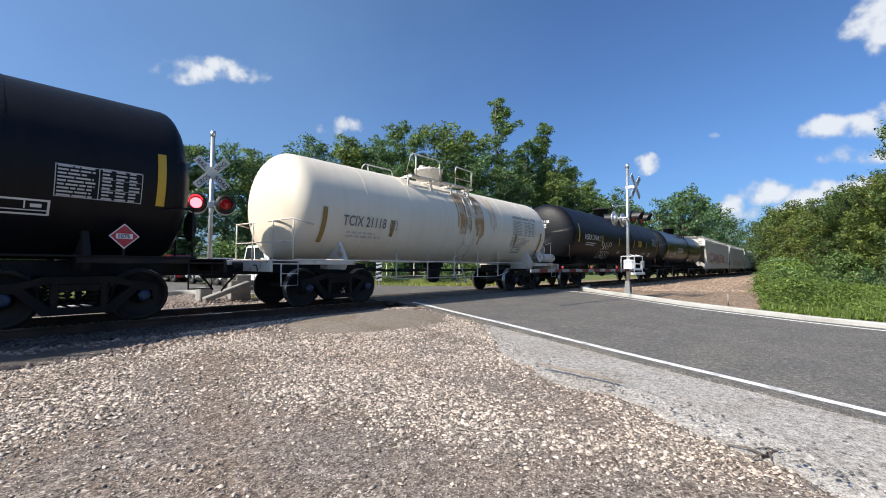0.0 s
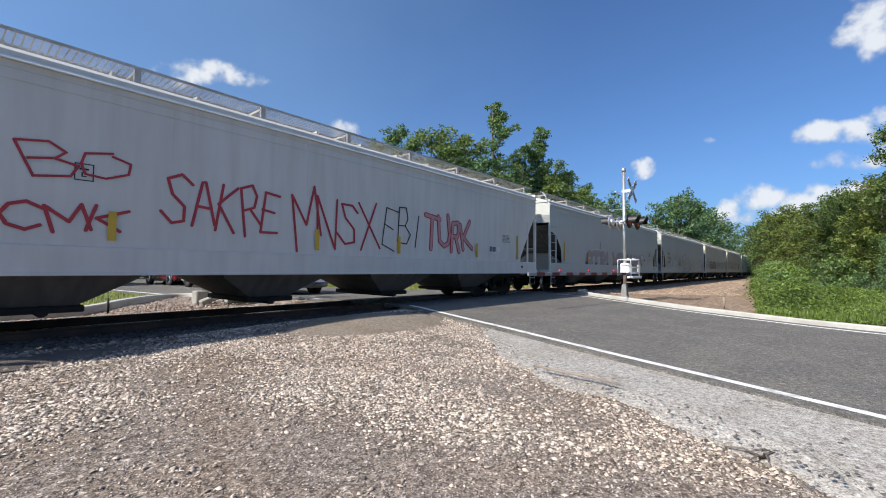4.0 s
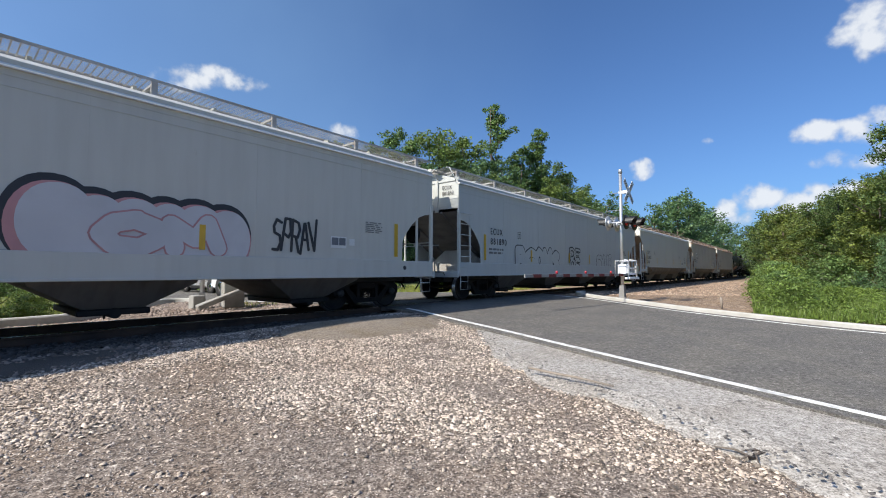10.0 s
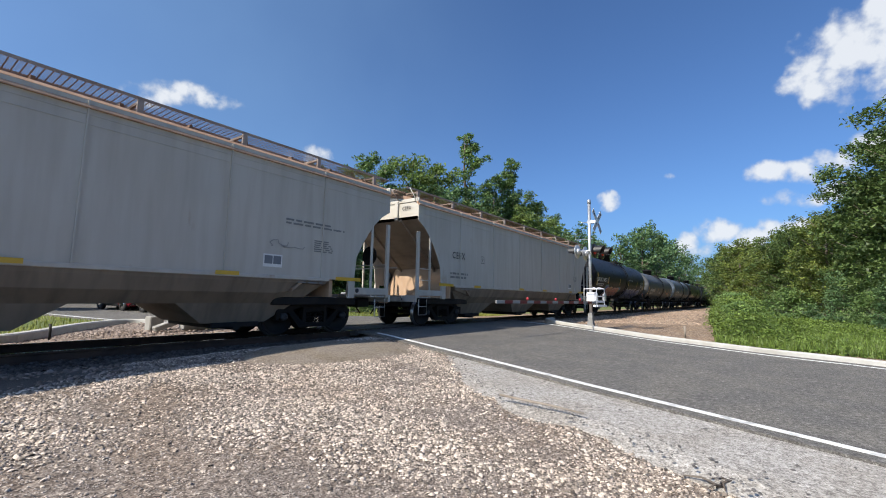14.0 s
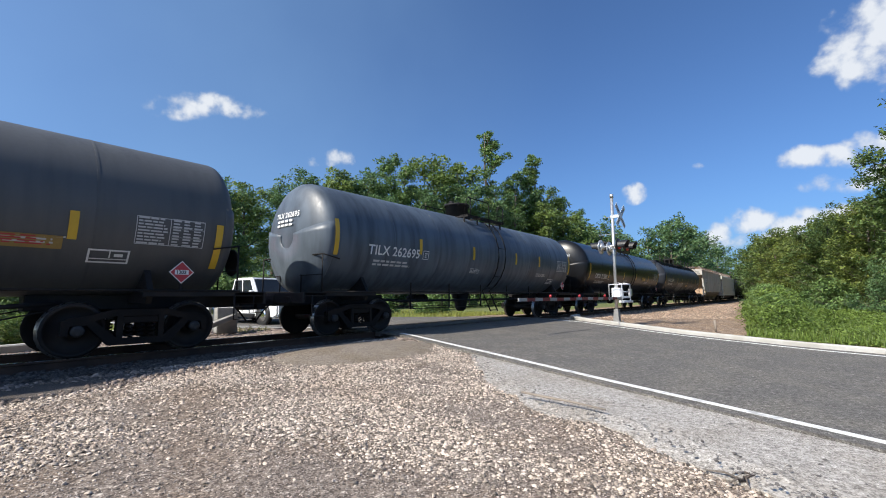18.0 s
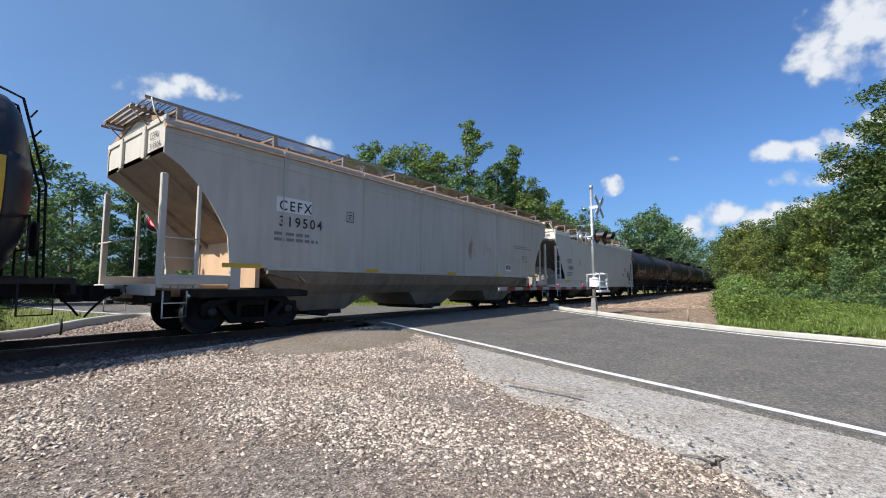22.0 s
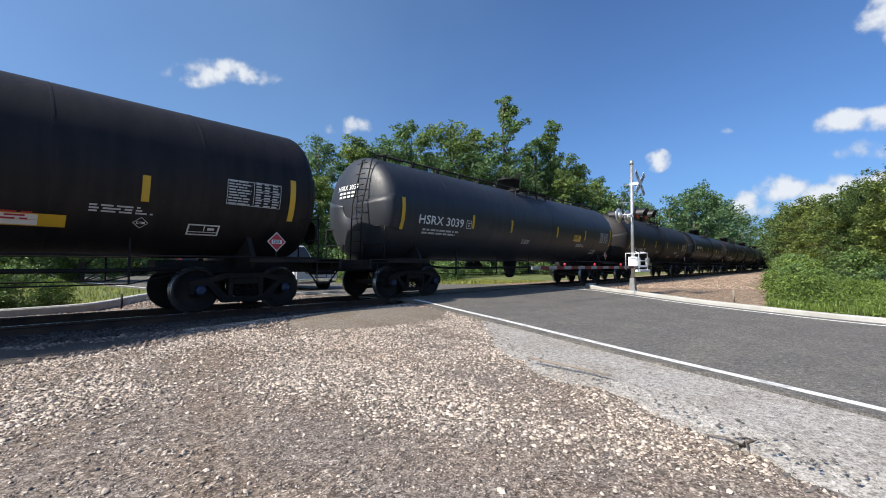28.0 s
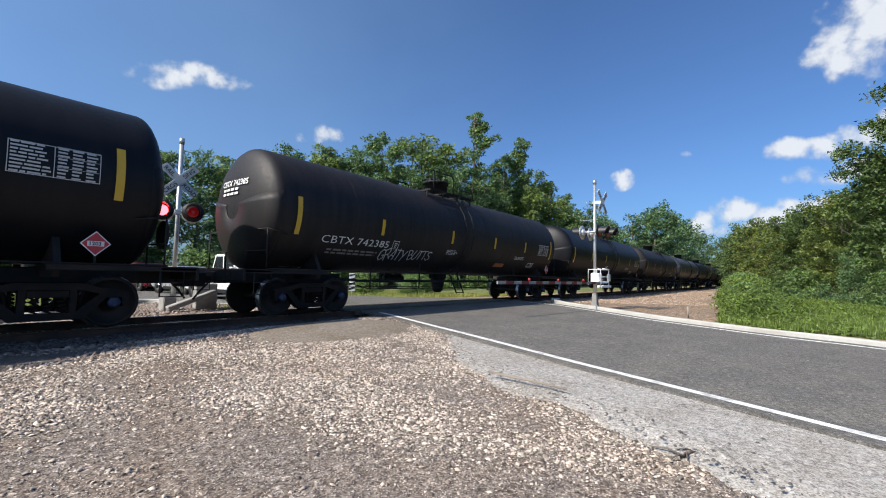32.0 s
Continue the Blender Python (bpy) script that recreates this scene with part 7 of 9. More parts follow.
hopper(4, paint="hop_cream", marks=("ACFX", "69026"), label="cream covered hopper with red graffiti scrawls", extra=g69026, cut="straight", tx=2.12, tb=2.38)
hopper(5, paint="hop_grey", marks=("", ""), label="grey covered hopper with long pink graffiti", extra=gpanel, inner=(-4.9, -1.1, 1.5, 5.15), plate=3.85)
hopper(6, paint="hop_grey", marks=("ECUX", "887606"), label="light grey covered hopper with blue and silver graffiti", extra=g887606, tx=2.0, inner=(-5.0, -1.9, 1.5, 4.6), plate=3.9)
hopper(7, paint="hop_rusty", marks=("EPAX", "845030"), label="rust-edged pale grey covered hopper with graffiti", extra=g845030, eave=EAVE_MIXED, tx=1.66, tw=1.08, plate=2.75)
hopper(8, paint="hop_rusty", marks=("XOMX", "720080"), label="pale grey covered hopper with silver bubble graffiti", extra=g720080, tx=1.98, tw=1.25, tb=2.38, plate=3.66, inner=(-3.0, 0.2, 3.06))
hopper(9, paint="hop_grey", marks=("ECUX", "881890"), label="light grey covered hopper with black outline graffiti", extra=g881890, tx=1.87, inner=(-4.86, -1.1, 1.49), plate=3.35)
hopper(10, paint="hop_white", marks=("CEFX", "10800"), label="clean off-white covered hopper", old=True, bays=3, cut="centre", tx=1.67, tw=1.02, tb=2.32, inner=(-4.22, -1.37, 1.51, 4.3), plate=3.72, extra=g10800, rusty_roof=True)
hopper(11, paint="hop_tan", marks=("CEFX", "319466"), label="weathered tan covered hopper with rusty roof", old=True, rusty_roof=True, extra=g319466, cut="centre", ribs=True, tx=2.34, tw=1.15, tb=2.70, level=True, inner=(-3.3, 0.4, 3.6), eave=EAVE_RUST, plate=3.9)
hopper(12, paint="hop_tan", marks=("CEFX", ""), label="weathered beige covered hopper", old=True, rusty_roof=True, cut="centre", ribs=True, level=True, eave=EAVE_RUST)
tank(13, es=7.3, mx=-7.5, mw=2.35, mz=2.28, inner=(-4.62, -1.4, 1.41, 4.52), marks="GBRX 714851", label="black tank car with pink and blue bubble graffiti", extra=ggrove, cap=0)
tank(14, es=7.03, top=3.95, R=1.46, paint="tank_grey", marks="GATX 28826", label="dull dark grey tank car with yellow stripes", cap=1, mx=-6.19, mw=2.03, mz=1.98, sz=1.98, iz=2.16, inner=(-4.02, -2.2, 2.63, 4.8), tz=1.95, pz=1.6, sticker=(3.6, 1.78, 1.1, 0.22, YELLOW_OLD))
tank(15, es=7.08, top=4.07, R=1.5, paint="tank_bluegrey", marks="TILX 262695", label="streaky blue-grey tank car", cap=1, mx=-6.04, mw=2.02, mz=2.15, sz=2.5, iz=2.5, inner=(-3.98, -1.17, 1.81, 3.87))
tank(16, es=7.6, paint="tank_gloss", marks="CPDX 213061", label="glossy black tank car with white lettering", cap=0, mx=-6.75, mw=2.06, mz=2.0, sz=2.32, iz=2.27, inner=(-4.46, -1.44, 1.39, 4.64), sticker=(2.99, 2.04, 0.8, 0.26, YELLOW))
tank(17, es=8.5, paint="tank_dull", marks="GATX 62284", label="black tank car with a full-length top railing and graffiti", style="full_walk", rig=(-1.25, 0.40, -0.15, 1.00, 1.42, 0.35, 0.85), extra=g62284, cap=2, mx=-7.63, mw=2.06, mz=2.22, inner=(-5.79, -3.61, -1.64, 1.43, 3.69, 5.8), sticker=(0.8, 1.84, 0.86, 0.2, YELLOW))
hopper(18, paint="hop_tan", marks=("CEFX", "319504"), label="weathered tan covered hopper with rusty roof", old=True, rusty_roof=True, extra=g319466, cut="centre", ribs=True, tx=2.34, tw=1.18, tb=2.70, level=True, inner=(-3.36, 0.4, 3.6), eave=EAVE_RUST, plate=4.2)
hopper(19, paint="hop_white", marks=("CEFX", "10296"), label="clean white covered hopper with rusty roof", rusty_roof=True, extra=g10296, bays=3, cut="straight", tx=1.65, tw=0.9, tb=2.22, level=True, inner=(-4.4, -1.6, 1.08, 4.0), plate=3.17, drop=0.2)
tank(20, es=7.26, paint="tank_brown", marks="CBTX 743296", label="black tank car with brown road dust", cap=1, rig=CRUDE, mx=-7.0, mw=2.3, mz=2.1, tz=2.2, inner=(-4.5, -1.8, 1.34, 4.58), extra=g20)
tank(21, es=7.62, paint="tank_brown", marks="CBTX 740753", label="black tank car with brown road dust", cap=2, rig=CRUDE, mx=-7.05, mw=2.24, mz=2.3, inner=(-4.5, -1.8, 1.3, 4.5))
tank(22, es=7.25, paint="tank_brown", marks=None, label="black tank car with red and white labels", extra=g22, rig=CRUDE, sz=2.38, iz=2.3, tz=2.18)
tank(23, es=7.8, paint="tank_dull", marks="HSRX 3039", label="dull grey tank car with a railing along its top", style="top_pipe", rig=(-1.25, 0.28, -0.08, 0.34, 1.42, 0.35, 0.85), mx=-7.18, mw=2.09, mz=2.2, inner=(-4.57, -2.18, 1.56, 4.52), sticker=(3.28, 2.1, 0.75, 0.3, YELLOW))
tank(24, es=7.09, paint="tank_brown", marks="CBTX 742442", label="brownish black tank car", cap=1, rig=CRUDE, mx=-6.7, mw=2.4, mz=1.88, inner=(-4.5, -1.8, 1.22, 4.51), sticker=(2.43, 1.51, 0.82, 0.2, ORANGE_PAINT))
tank(25, es=7.5, paint="tank_black", marks="HSRX 3099", label=BLACK_TANK, mx=-6.95, mw=1.8, mz=2.46, sz=2.69, iz=2.45, tz=2.46, pz=1.75, inner=(-4.41, -1.61, 1.45, 4.29), sticker=(2.48, 2.32, 0.74, 0.3, CHALK))
tank(26, es=7.3, paint="tank_brown", marks="CBTX 742385", label="brown-dusted black tank car with silver scrawl", extra=g742385, rig=CRUDE, mx=-6.56, mw=2.42, mz=1.86, inner=(-4.51, -1.09, 1.83, 4.5), sticker=(2.4, 1.5, 0.8, 0.2, ORANGE_PAINT))
for k in range(27, 39):
    if k == 36:
        hopper(k, paint="hop_white", label="white covered hopper far along the train")
    else:
        tank(k, paint=("tank_black", "tank_brown", "tank_dull")[k % 3], marks=None, label=BLACK_TANK)


# ---------------------------------------------------------------- crossing signals
def blade_mesh(face):
    bm = bmesh.new()
    box(bm, -0.61, 0.61, -0.006, 0.006, -0.115, 0.115, 0.004)
    return finish(bm, "crossbuck_blade", face)


def signal_mast(name, x, y, turn, gate, label, lit, arm=0.39, out=0.27, cb=4.45, lz=3.02):
    """A crossing mast: crossbuck, flashers, and on one the gate. Its face looks to local -y."""
    th = tagged(new(name, None), label, "crossing signal", "crossing signals")
    zb = ground_z(x, y)
    th.matrix_basis = pose(x, y, zb, 0, 0, turn)
    bm = bmesh.new()
    lathe(bm, [(0.3, 0.063), (5.25, 0.063)], 16, "z")
    lathe(bm, [(5.25, 0.075), (5.42, 0.075), (5.43, 0.02)], 16, "z")
    part("mast", finish(bm, "mast", ALUMINIUM), th)
    bm = bmesh.new()
    box(bm, -0.2, 0.2, -0.2, 0.2, -0.05, 0.05, 0.01)
    loft(bm, [[(-0.12, -0.12, 0.05), (0.12, -0.12, 0.05), (0.12, 0.12, 0.05), (-0.12, 0.12, 0.05)], [(-0.085, -0.085, 0.6), (0.085, -0.085, 0.6), (0.085, 0.085, 0.6), (-0.085, 0.085, 0.6)]])
    for a in range(4):
        lathe(bm, [(0.03, 0.03), (0.13, 0.03)], 6, "z", centre=(0.17 * (1 if a & 1 else -1), 0.17 * (1 if a & 2 else -1), 0))
    part("base", finish(bm, "base", mat("dull_cast_base", (0.22, 0.22, 0.215), 0.7, 0.2, 10, 0.25)), th)
    bl = blade_mesh(SIGN_WHITE if gate else SIGN_OLD)
    for ang, words in ((45, ("RAIL", "ROAD")), (-45, ("CROS", "SING"))):
        b = part("crossbuck_blade", bl, th, pose(0, -0.33 if ang > 0 else -0.345, cb, 0, ang, 0))
        for u, w in zip((-0.55, 0.14), words):
            tm = text_mesh(w, 0.17, 1.0, 0.003)
            tm.materials.append(BLACK_PAINT)
            for v in tm.vertices:
                v.co = (v.co.x + u, -0.009, v.co.y - 0.06)
            part("sign_lettering", tm, b)
    bm = bmesh.new()
    box(bm, -0.05, 0.05, -0.325, 0.08, cb - 0.07, cb + 0.07, 0.01)
    part("sign_bracket", finish(bm, "sign_bracket", ALUMINIUM), th)
    bm = bmesh.new()
    tube(bm, [(-arm - 0.06, 0.0, lz), (arm + 0.06, 0.0, lz)], 0.03, 8)
    box(bm, -0.09, 0.09, -0.09, 0.09, lz - 0.07, lz + 0.08, 0.01)
    for px in (-arm, arm):
        tube(bm, [(px, -out, lz), (px, out, lz)], 0.035, 8)
    part("crossarm", finish(bm, "crossarm", ALUMINIUM), th)
    for z0, y1 in ((3.72, 0.62), (4.45, 0.36)):
        bm = bmesh.new()
        tube(bm, [(0.0, -0.15, z0), (0.0, y1, z0), (0.0, y1, z0 + 0.05)], 0.018, 6)
        part("side_arm", finish(bm, "side_arm", ALUMINIUM), th)

    def lamp(px, facing, on):
        bm = bmesh.new()
        lathe(bm, [(0.0, 0.02), (0.0, 0.295), (0.01, 0.30), (0.022, 0.30), (0.022, 0.02)], 24)
        pl = part("lamp_shield", finish(bm, "lamp_shield", HOOD_BLACK if not facing else ALUMINIUM), th, pose(px, 0, lz, 0, 0, facing) @ pose(0, -out, 0))
        bm = bmesh.new()
        n = 16
        # hood over the lens: an open half pipe
        rings = []
        for k in range(n + 1):
            a = math.pi * (-0.12 + 1.24 * k / n)
            far = -0.42 + 0.12 * (1 - math.sin(max(0.0, min(math.pi, a))))
            rings.append([(math.cos(a) * r, d, math.sin(a) * r) for r, d in ((0.195, -0.02), (0.195, far), (0.207, far), (0.207, -0.02))])
        loft(bm, rings)
        part("lamp_hood", finish(bm, "lamp_hood", HOOD_BLACK), pl)
        bm = bmesh.new()
        lathe(bm, [(-0.05, 0.02), (-0.045, 0.08), (-0.02, 0.155), (0.0, 0.158), (0.0, 0.02)], 22)
        part("lens", finish(bm, "lens", LENS_LIT if on else LENS_DARK), pl, None, "lit red lens" if on else "dim red lens")
        bm = bmesh.new()
        lathe(bm, [(0.035, 0.16), (0.10, 0.14), (0.16, 0.05)], 16)
        part("lamp_back", finish(bm, "lamp_back", HOOD_BLACK if not facing else ALUMINIUM), pl)
    for px, on in ((-arm, lit[0]), (arm, lit[1])):
        lamp(px, 0, on)
        lamp(px * 0.98, 180, lit[2] and px < 0)
    if gate:
        bm = bmesh.new()
        box(bm, -0.17, 0.17, -0.24, 0.12, 1.0, 1.46, 0.03)
        box(bm, -0.12, 0.12, -0.27, -0.24, 1.08, 1.38, 0.01)
        part("gate_mechanism", finish(bm, "gate_mechanism", SIGN_WHITE), th)
        bm = bmesh.new()
        for a in (-0.42, 0.42):
            tube(bm, [(a, -0.42, 0.95), (a, -0.42, 1.62), (a * 0.6, -0.2, 1.66)], 0.02, 6)
        tube(bm, [(-0.42, -0.42, 1.6), (0.42, -0.42, 1.6)], 0.02, 6)
        tube(bm, [(-0.42, -0.42, 1.3), (0.42, -0.42, 1.3)], 0.02, 6)
        for a in (-0.42, 0.42):
            tube(bm, [(a, -0.42, 1.6), (a, 0.1, 1.6), (a, 0.1, 0.95)], 0.02, 6)
        box(bm, -0.5, 0.5, -0.5, -0.3, 0.86, 0.95, 0.01)
        box(bm, -0.5, 0.62, -0.36, -0.30, 1.04, 1.12, 0.01)
        part("gate_bracket", finish(bm, "gate_bracket", SIGN_WHITE), th)
        bm = bmesh.new()
        box(bm, 0.5, 0.66, -0.42, -0.30, 1.12, 1.42, 0.02)
        part("counterweight", finish(bm, "counterweight", ALUMINIUM), th)
        # arm's white and red darkened to carry the shade on this side
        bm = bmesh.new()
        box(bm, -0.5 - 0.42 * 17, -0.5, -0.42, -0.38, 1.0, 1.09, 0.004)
        ga = part("gate_arm", finish(bm, "gate_arm", mat("shaded_arm_white", (0.30, 0.30, 0.295), 0.55, 0, 12, 0.2)), th, None, "red and white striped gate arm")
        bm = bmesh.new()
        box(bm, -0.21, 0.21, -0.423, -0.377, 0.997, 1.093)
        band_mesh = finish(bm, "stripe", mat("shaded_arm_red", (0.17, 0.022, 0.022), 0.55, 0, 12, 0.2))
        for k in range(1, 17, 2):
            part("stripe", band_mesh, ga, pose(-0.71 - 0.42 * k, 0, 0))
        for k, px in enumerate((-2.0, -4.0, -5.9)):
            bm = bmesh.new()
            lathe(bm, [(1.10, 0.035), (1.17, 0.04), (1.19, 0.02)], 10, "z", centre=(px, -0.4, 0))
            part("gate_lamp", finish(bm, "gate_lamp", RED_PAINT), th)
    return th


signal_mast("crossing_signal", 18.3, 5.6, -5, True, "silver crossing mast with crossbuck, flashers and a lowered gate arm", (False, False, False), 0.42, 0.38, 4.45, 3.16)
signal_mast("crossing_signal", 5.45, 14.2, -21, False, "silver crossing mast with crossbuck and a lit red flasher", (True, False, False), 0.40, 0.27, 4.03, 3.1)


# ---------------------------------------------------------------- trees
BARK = mat("bark", (0.14, 0.11, 0.085), 0.9, 0, 20, 0.4, 0.8, 30, (0.09, 0.075, 0.06))


def leaf_mat(name, c, s):
    m = mat(name, c, 0.55, 0, 3, 0.3, second=s, mottle=0.6, island=0.5)
    bs = m.node_tree.nodes["Principled BSDF"]
    bs.inputs["Transmission Weight"].default_value = 0.0
    bs.inputs["Subsurface Weight"].default_value = 0.0
    nt = m.node_tree
    out = next(n for n in nt.nodes if n.type == "OUTPUT_MATERIAL")
    tr, mx = nt.nodes.new("ShaderNodeBsdfTranslucent"), nt.nodes.new("ShaderNodeMixShader")
    src = bs.inputs["Base Color"].links[0].from_socket
    nt.links.new(src, tr.inputs["Color"])
    mx.inputs[0].default_value = 0.34
    nt.links.new(bs.outputs[0], mx.inputs[1])
    nt.links.new(tr.outputs[0], mx.inputs[2])
    nt.links.new(mx.outputs[0], out.inputs["Surface"])
    return m


LEAF = [leaf_mat("leaf_deep", (0.135, 0.225, 0.09), (0.09, 0.16, 0.065)), leaf_mat("leaf_mid", (0.165, 0.255, 0.08), (0.11, 0.18, 0.058)),
        leaf_mat("leaf_yellow", (0.20, 0.27, 0.07), (0.125, 0.195, 0.055)), leaf_mat("leaf_grass", (0.155, 0.225, 0.042), (0.10, 0.155, 0.03)),
        leaf_mat("leaf_shade", (0.11, 0.165, 0.045), (0.065, 0.11, 0.033)), leaf_mat("leaf_gold", (0.175, 0.215, 0.046), (0.095, 0.145, 0.036))]


def triangles(name, V, material):
    """A mesh of loose triangles, three rows of V each."""
    n = len(V) // 3
    me = bpy.data.meshes.new(name)
    me.vertices.add(len(V))
    me.vertices.foreach_set("co", V.astype(np.float32).ravel())
    me.loops.add(n * 3)
    me.loops.foreach_set("vertex_index", np.arange(n * 3, dtype=np.int32))
    me.polygons.add(n)
    me.polygons.foreach_set("loop_start", np.arange(0, n * 3, 3, dtype=np.int32))
    me.update(calc_edges=True)
    me.materials.append(material)
    return me


def leaf_points(p, size, rng, droop=0.35):
    """One pointed leaf at each place, lying mostly flat with its tip hanging a little."""
    n = len(p)
    u = rng.normal(size=(n, 3)) * np.array([1, 1, 0.55])
    u[:, 2] -= droop
    u /= np.linalg.norm(u, axis=1)[:, None]
    w = np.cross(u, rng.normal(size=(n, 3)) * 0.6 + np.array([0, 0, 1.0]))
    w /= np.linalg.norm(w, axis=1)[:, None] + 1e-6
    s = size * rng.uniform(0.6, 1.4, n)[:, None]
    return np.stack([p - u * s + w * s * 0.6, p - u * s - w * s * 0.6, p + u * s], 1).reshape(-1, 3)


def leaf_cloud(centres, radii, count, size, rng, flat=0.62):
    """Leaves round many clumps: dense on top, ragged at the rim."""
    r = np.array(radii)
    share = (r ** 2 / (r ** 2).sum() * count).astype(int) + 6
    c = np.repeat(np.array(centres), share, 0)
    rr = np.repeat(r, share)
    n = len(c)
    d = rng.normal(size=(n, 3))
    d[:, 2] = np.abs(d[:, 2]) * np.where(rng.uniform(size=n) < 0.72, 1, -1)
    d /= np.linalg.norm(d, axis=1)[:, None]
    rad = rr * np.where(rng.uniform(size=n) < 0.12, rng.uniform(1.0, 1.35, n), rng.uniform(0.15, 1.0, n) ** 0.45)
    return leaf_points(c + d * rad[:, None] * np.array([1, 1, flat]), size, rng)


FORMS = {   # lowest leaves, limbs, clumps along a limb
    "wood": (0.20, 24, 6), "broad": (0.05, 28, 7), "tall": (0.05, 30, 6), "slim": (0.30, 22, 3), "bush": (0.02, 20, 4), "bare": (0.25, 26, 4)}


def tree_proto(h, spread_r, seed, leaf, form="broad", leafsize=0.11, count=16000):
    rng = np.random.default_rng(seed)
    rnd = random.Random(seed)
    th = tagged(new("tree", None), "leafy green deciduous tree in full summer foliage", "tree", "trees along the line")
    bm = bmesh.new()
    lean = Vector((rnd.uniform(-0.06, 0.06), rnd.uniform(-0.06, 0.06), 1))
    r0 = 0.012 * h + 0.05
    if form != "bush":
        tr = [Vector((0, 0, -0.3)), Vector((0.05, 0, h * 0.15)), lean * h * 0.45 + Vector((rnd.uniform(-0.2, 0.2), rnd.uniform(-0.2, 0.2), 0)),
              lean * h * 0.75 + Vector((rnd.uniform(-0.3, 0.3), 0, 0)), lean * h * 0.95]
        tube(bm, tr, [r0 * 1.25, r0, r0 * 0.7, r0 * 0.4, 0.03], 8)
    cs, rs = [], []
    lo, limbs, along = FORMS[form]
    wob = [rnd.uniform(0, 6.28) for _ in range(3)]
    for i in range(limbs):
        k = (i + 0.5) / limbs
        a = i * 2.399 + rnd.uniform(-0.5, 0.5)
        env = {"wood": math.sin(math.pi * min(1, 0.20 + 0.70 * k)) ** 0.6, "broad": math.sin(math.pi * min(1, 0.22 + 0.72 * k)) ** 0.6, "tall": math.sin(math.pi * min(1, 0.28 + 0.66 * k)) ** 0.7, "bare": math.sin(math.pi * min(1, 0.3 + 0.62 * k)) ** 0.7,
               "bush": math.cos(k * math.pi / 2 * 0.95) ** 0.5, "slim": 0.7 + 0.3 * math.sin(9 * k)}[form]
        env *= 1 + 0.22 * math.sin(2 * a + wob[0]) + 0.16 * math.sin(5 * a + 7 * k + wob[1])
        reach = spread_r * env * rnd.uniform(0.72, 1.15)
        z = h * (lo + (1.0 - lo) * k) * rnd.uniform(0.94, 1.03)
        tip = Vector((math.cos(a) * reach, math.sin(a) * reach, z)) + lean * 0
        base = Vector((lean.x * z * 0.6, lean.y * z * 0.6, max(0.1, z - (0.35 + 0.25 * rnd.random()) * reach - 0.06 * h)))
        mid = base.lerp(tip, 0.5) + Vector((rnd.uniform(-0.1, 0.1), rnd.uniform(-0.1, 0.1), 0.02)) * reach
        tube(bm, [base, mid, tip], [r0 * 0.34, r0 * 0.2, 0.012], 4)
        for j in range(along):
            f = 1.0 - (j / along) ** 1.1 * 0.8
            q = base.lerp(tip, f) if f < 0.5 else mid.lerp(tip, 2 * f - 1)
            q = q + Vector((rnd.gauss(0, 0.16), rnd.gauss(0, 0.16), rnd.gauss(0.02, 0.07))) * spread_r
            q.z = max(q.z, 0.12)
            cs.append(tuple(q))
            rs.append(spread_r * rnd.uniform(0.12, 0.27) * (0.82 if form == "wood" else 1.0) + 0.16)
        if form != "bush" and rnd.random() < 0.45:
            q = tip + Vector((math.cos(a) * 0.12, math.sin(a) * 0.12, rnd.uniform(0.02, 0.14))) * spread_r
            cs.append(tuple(q))
            rs.append(spread_r * 0.07 + 0.08)
    part("trunk" if form != "bush" else "stem", finish(bm, "trunk", BARK), th)
    V = leaf_cloud(cs, rs, count, leafsize, rng)
    part("crown", triangles("crown", V, LEAF[leaf]), th)
    return th


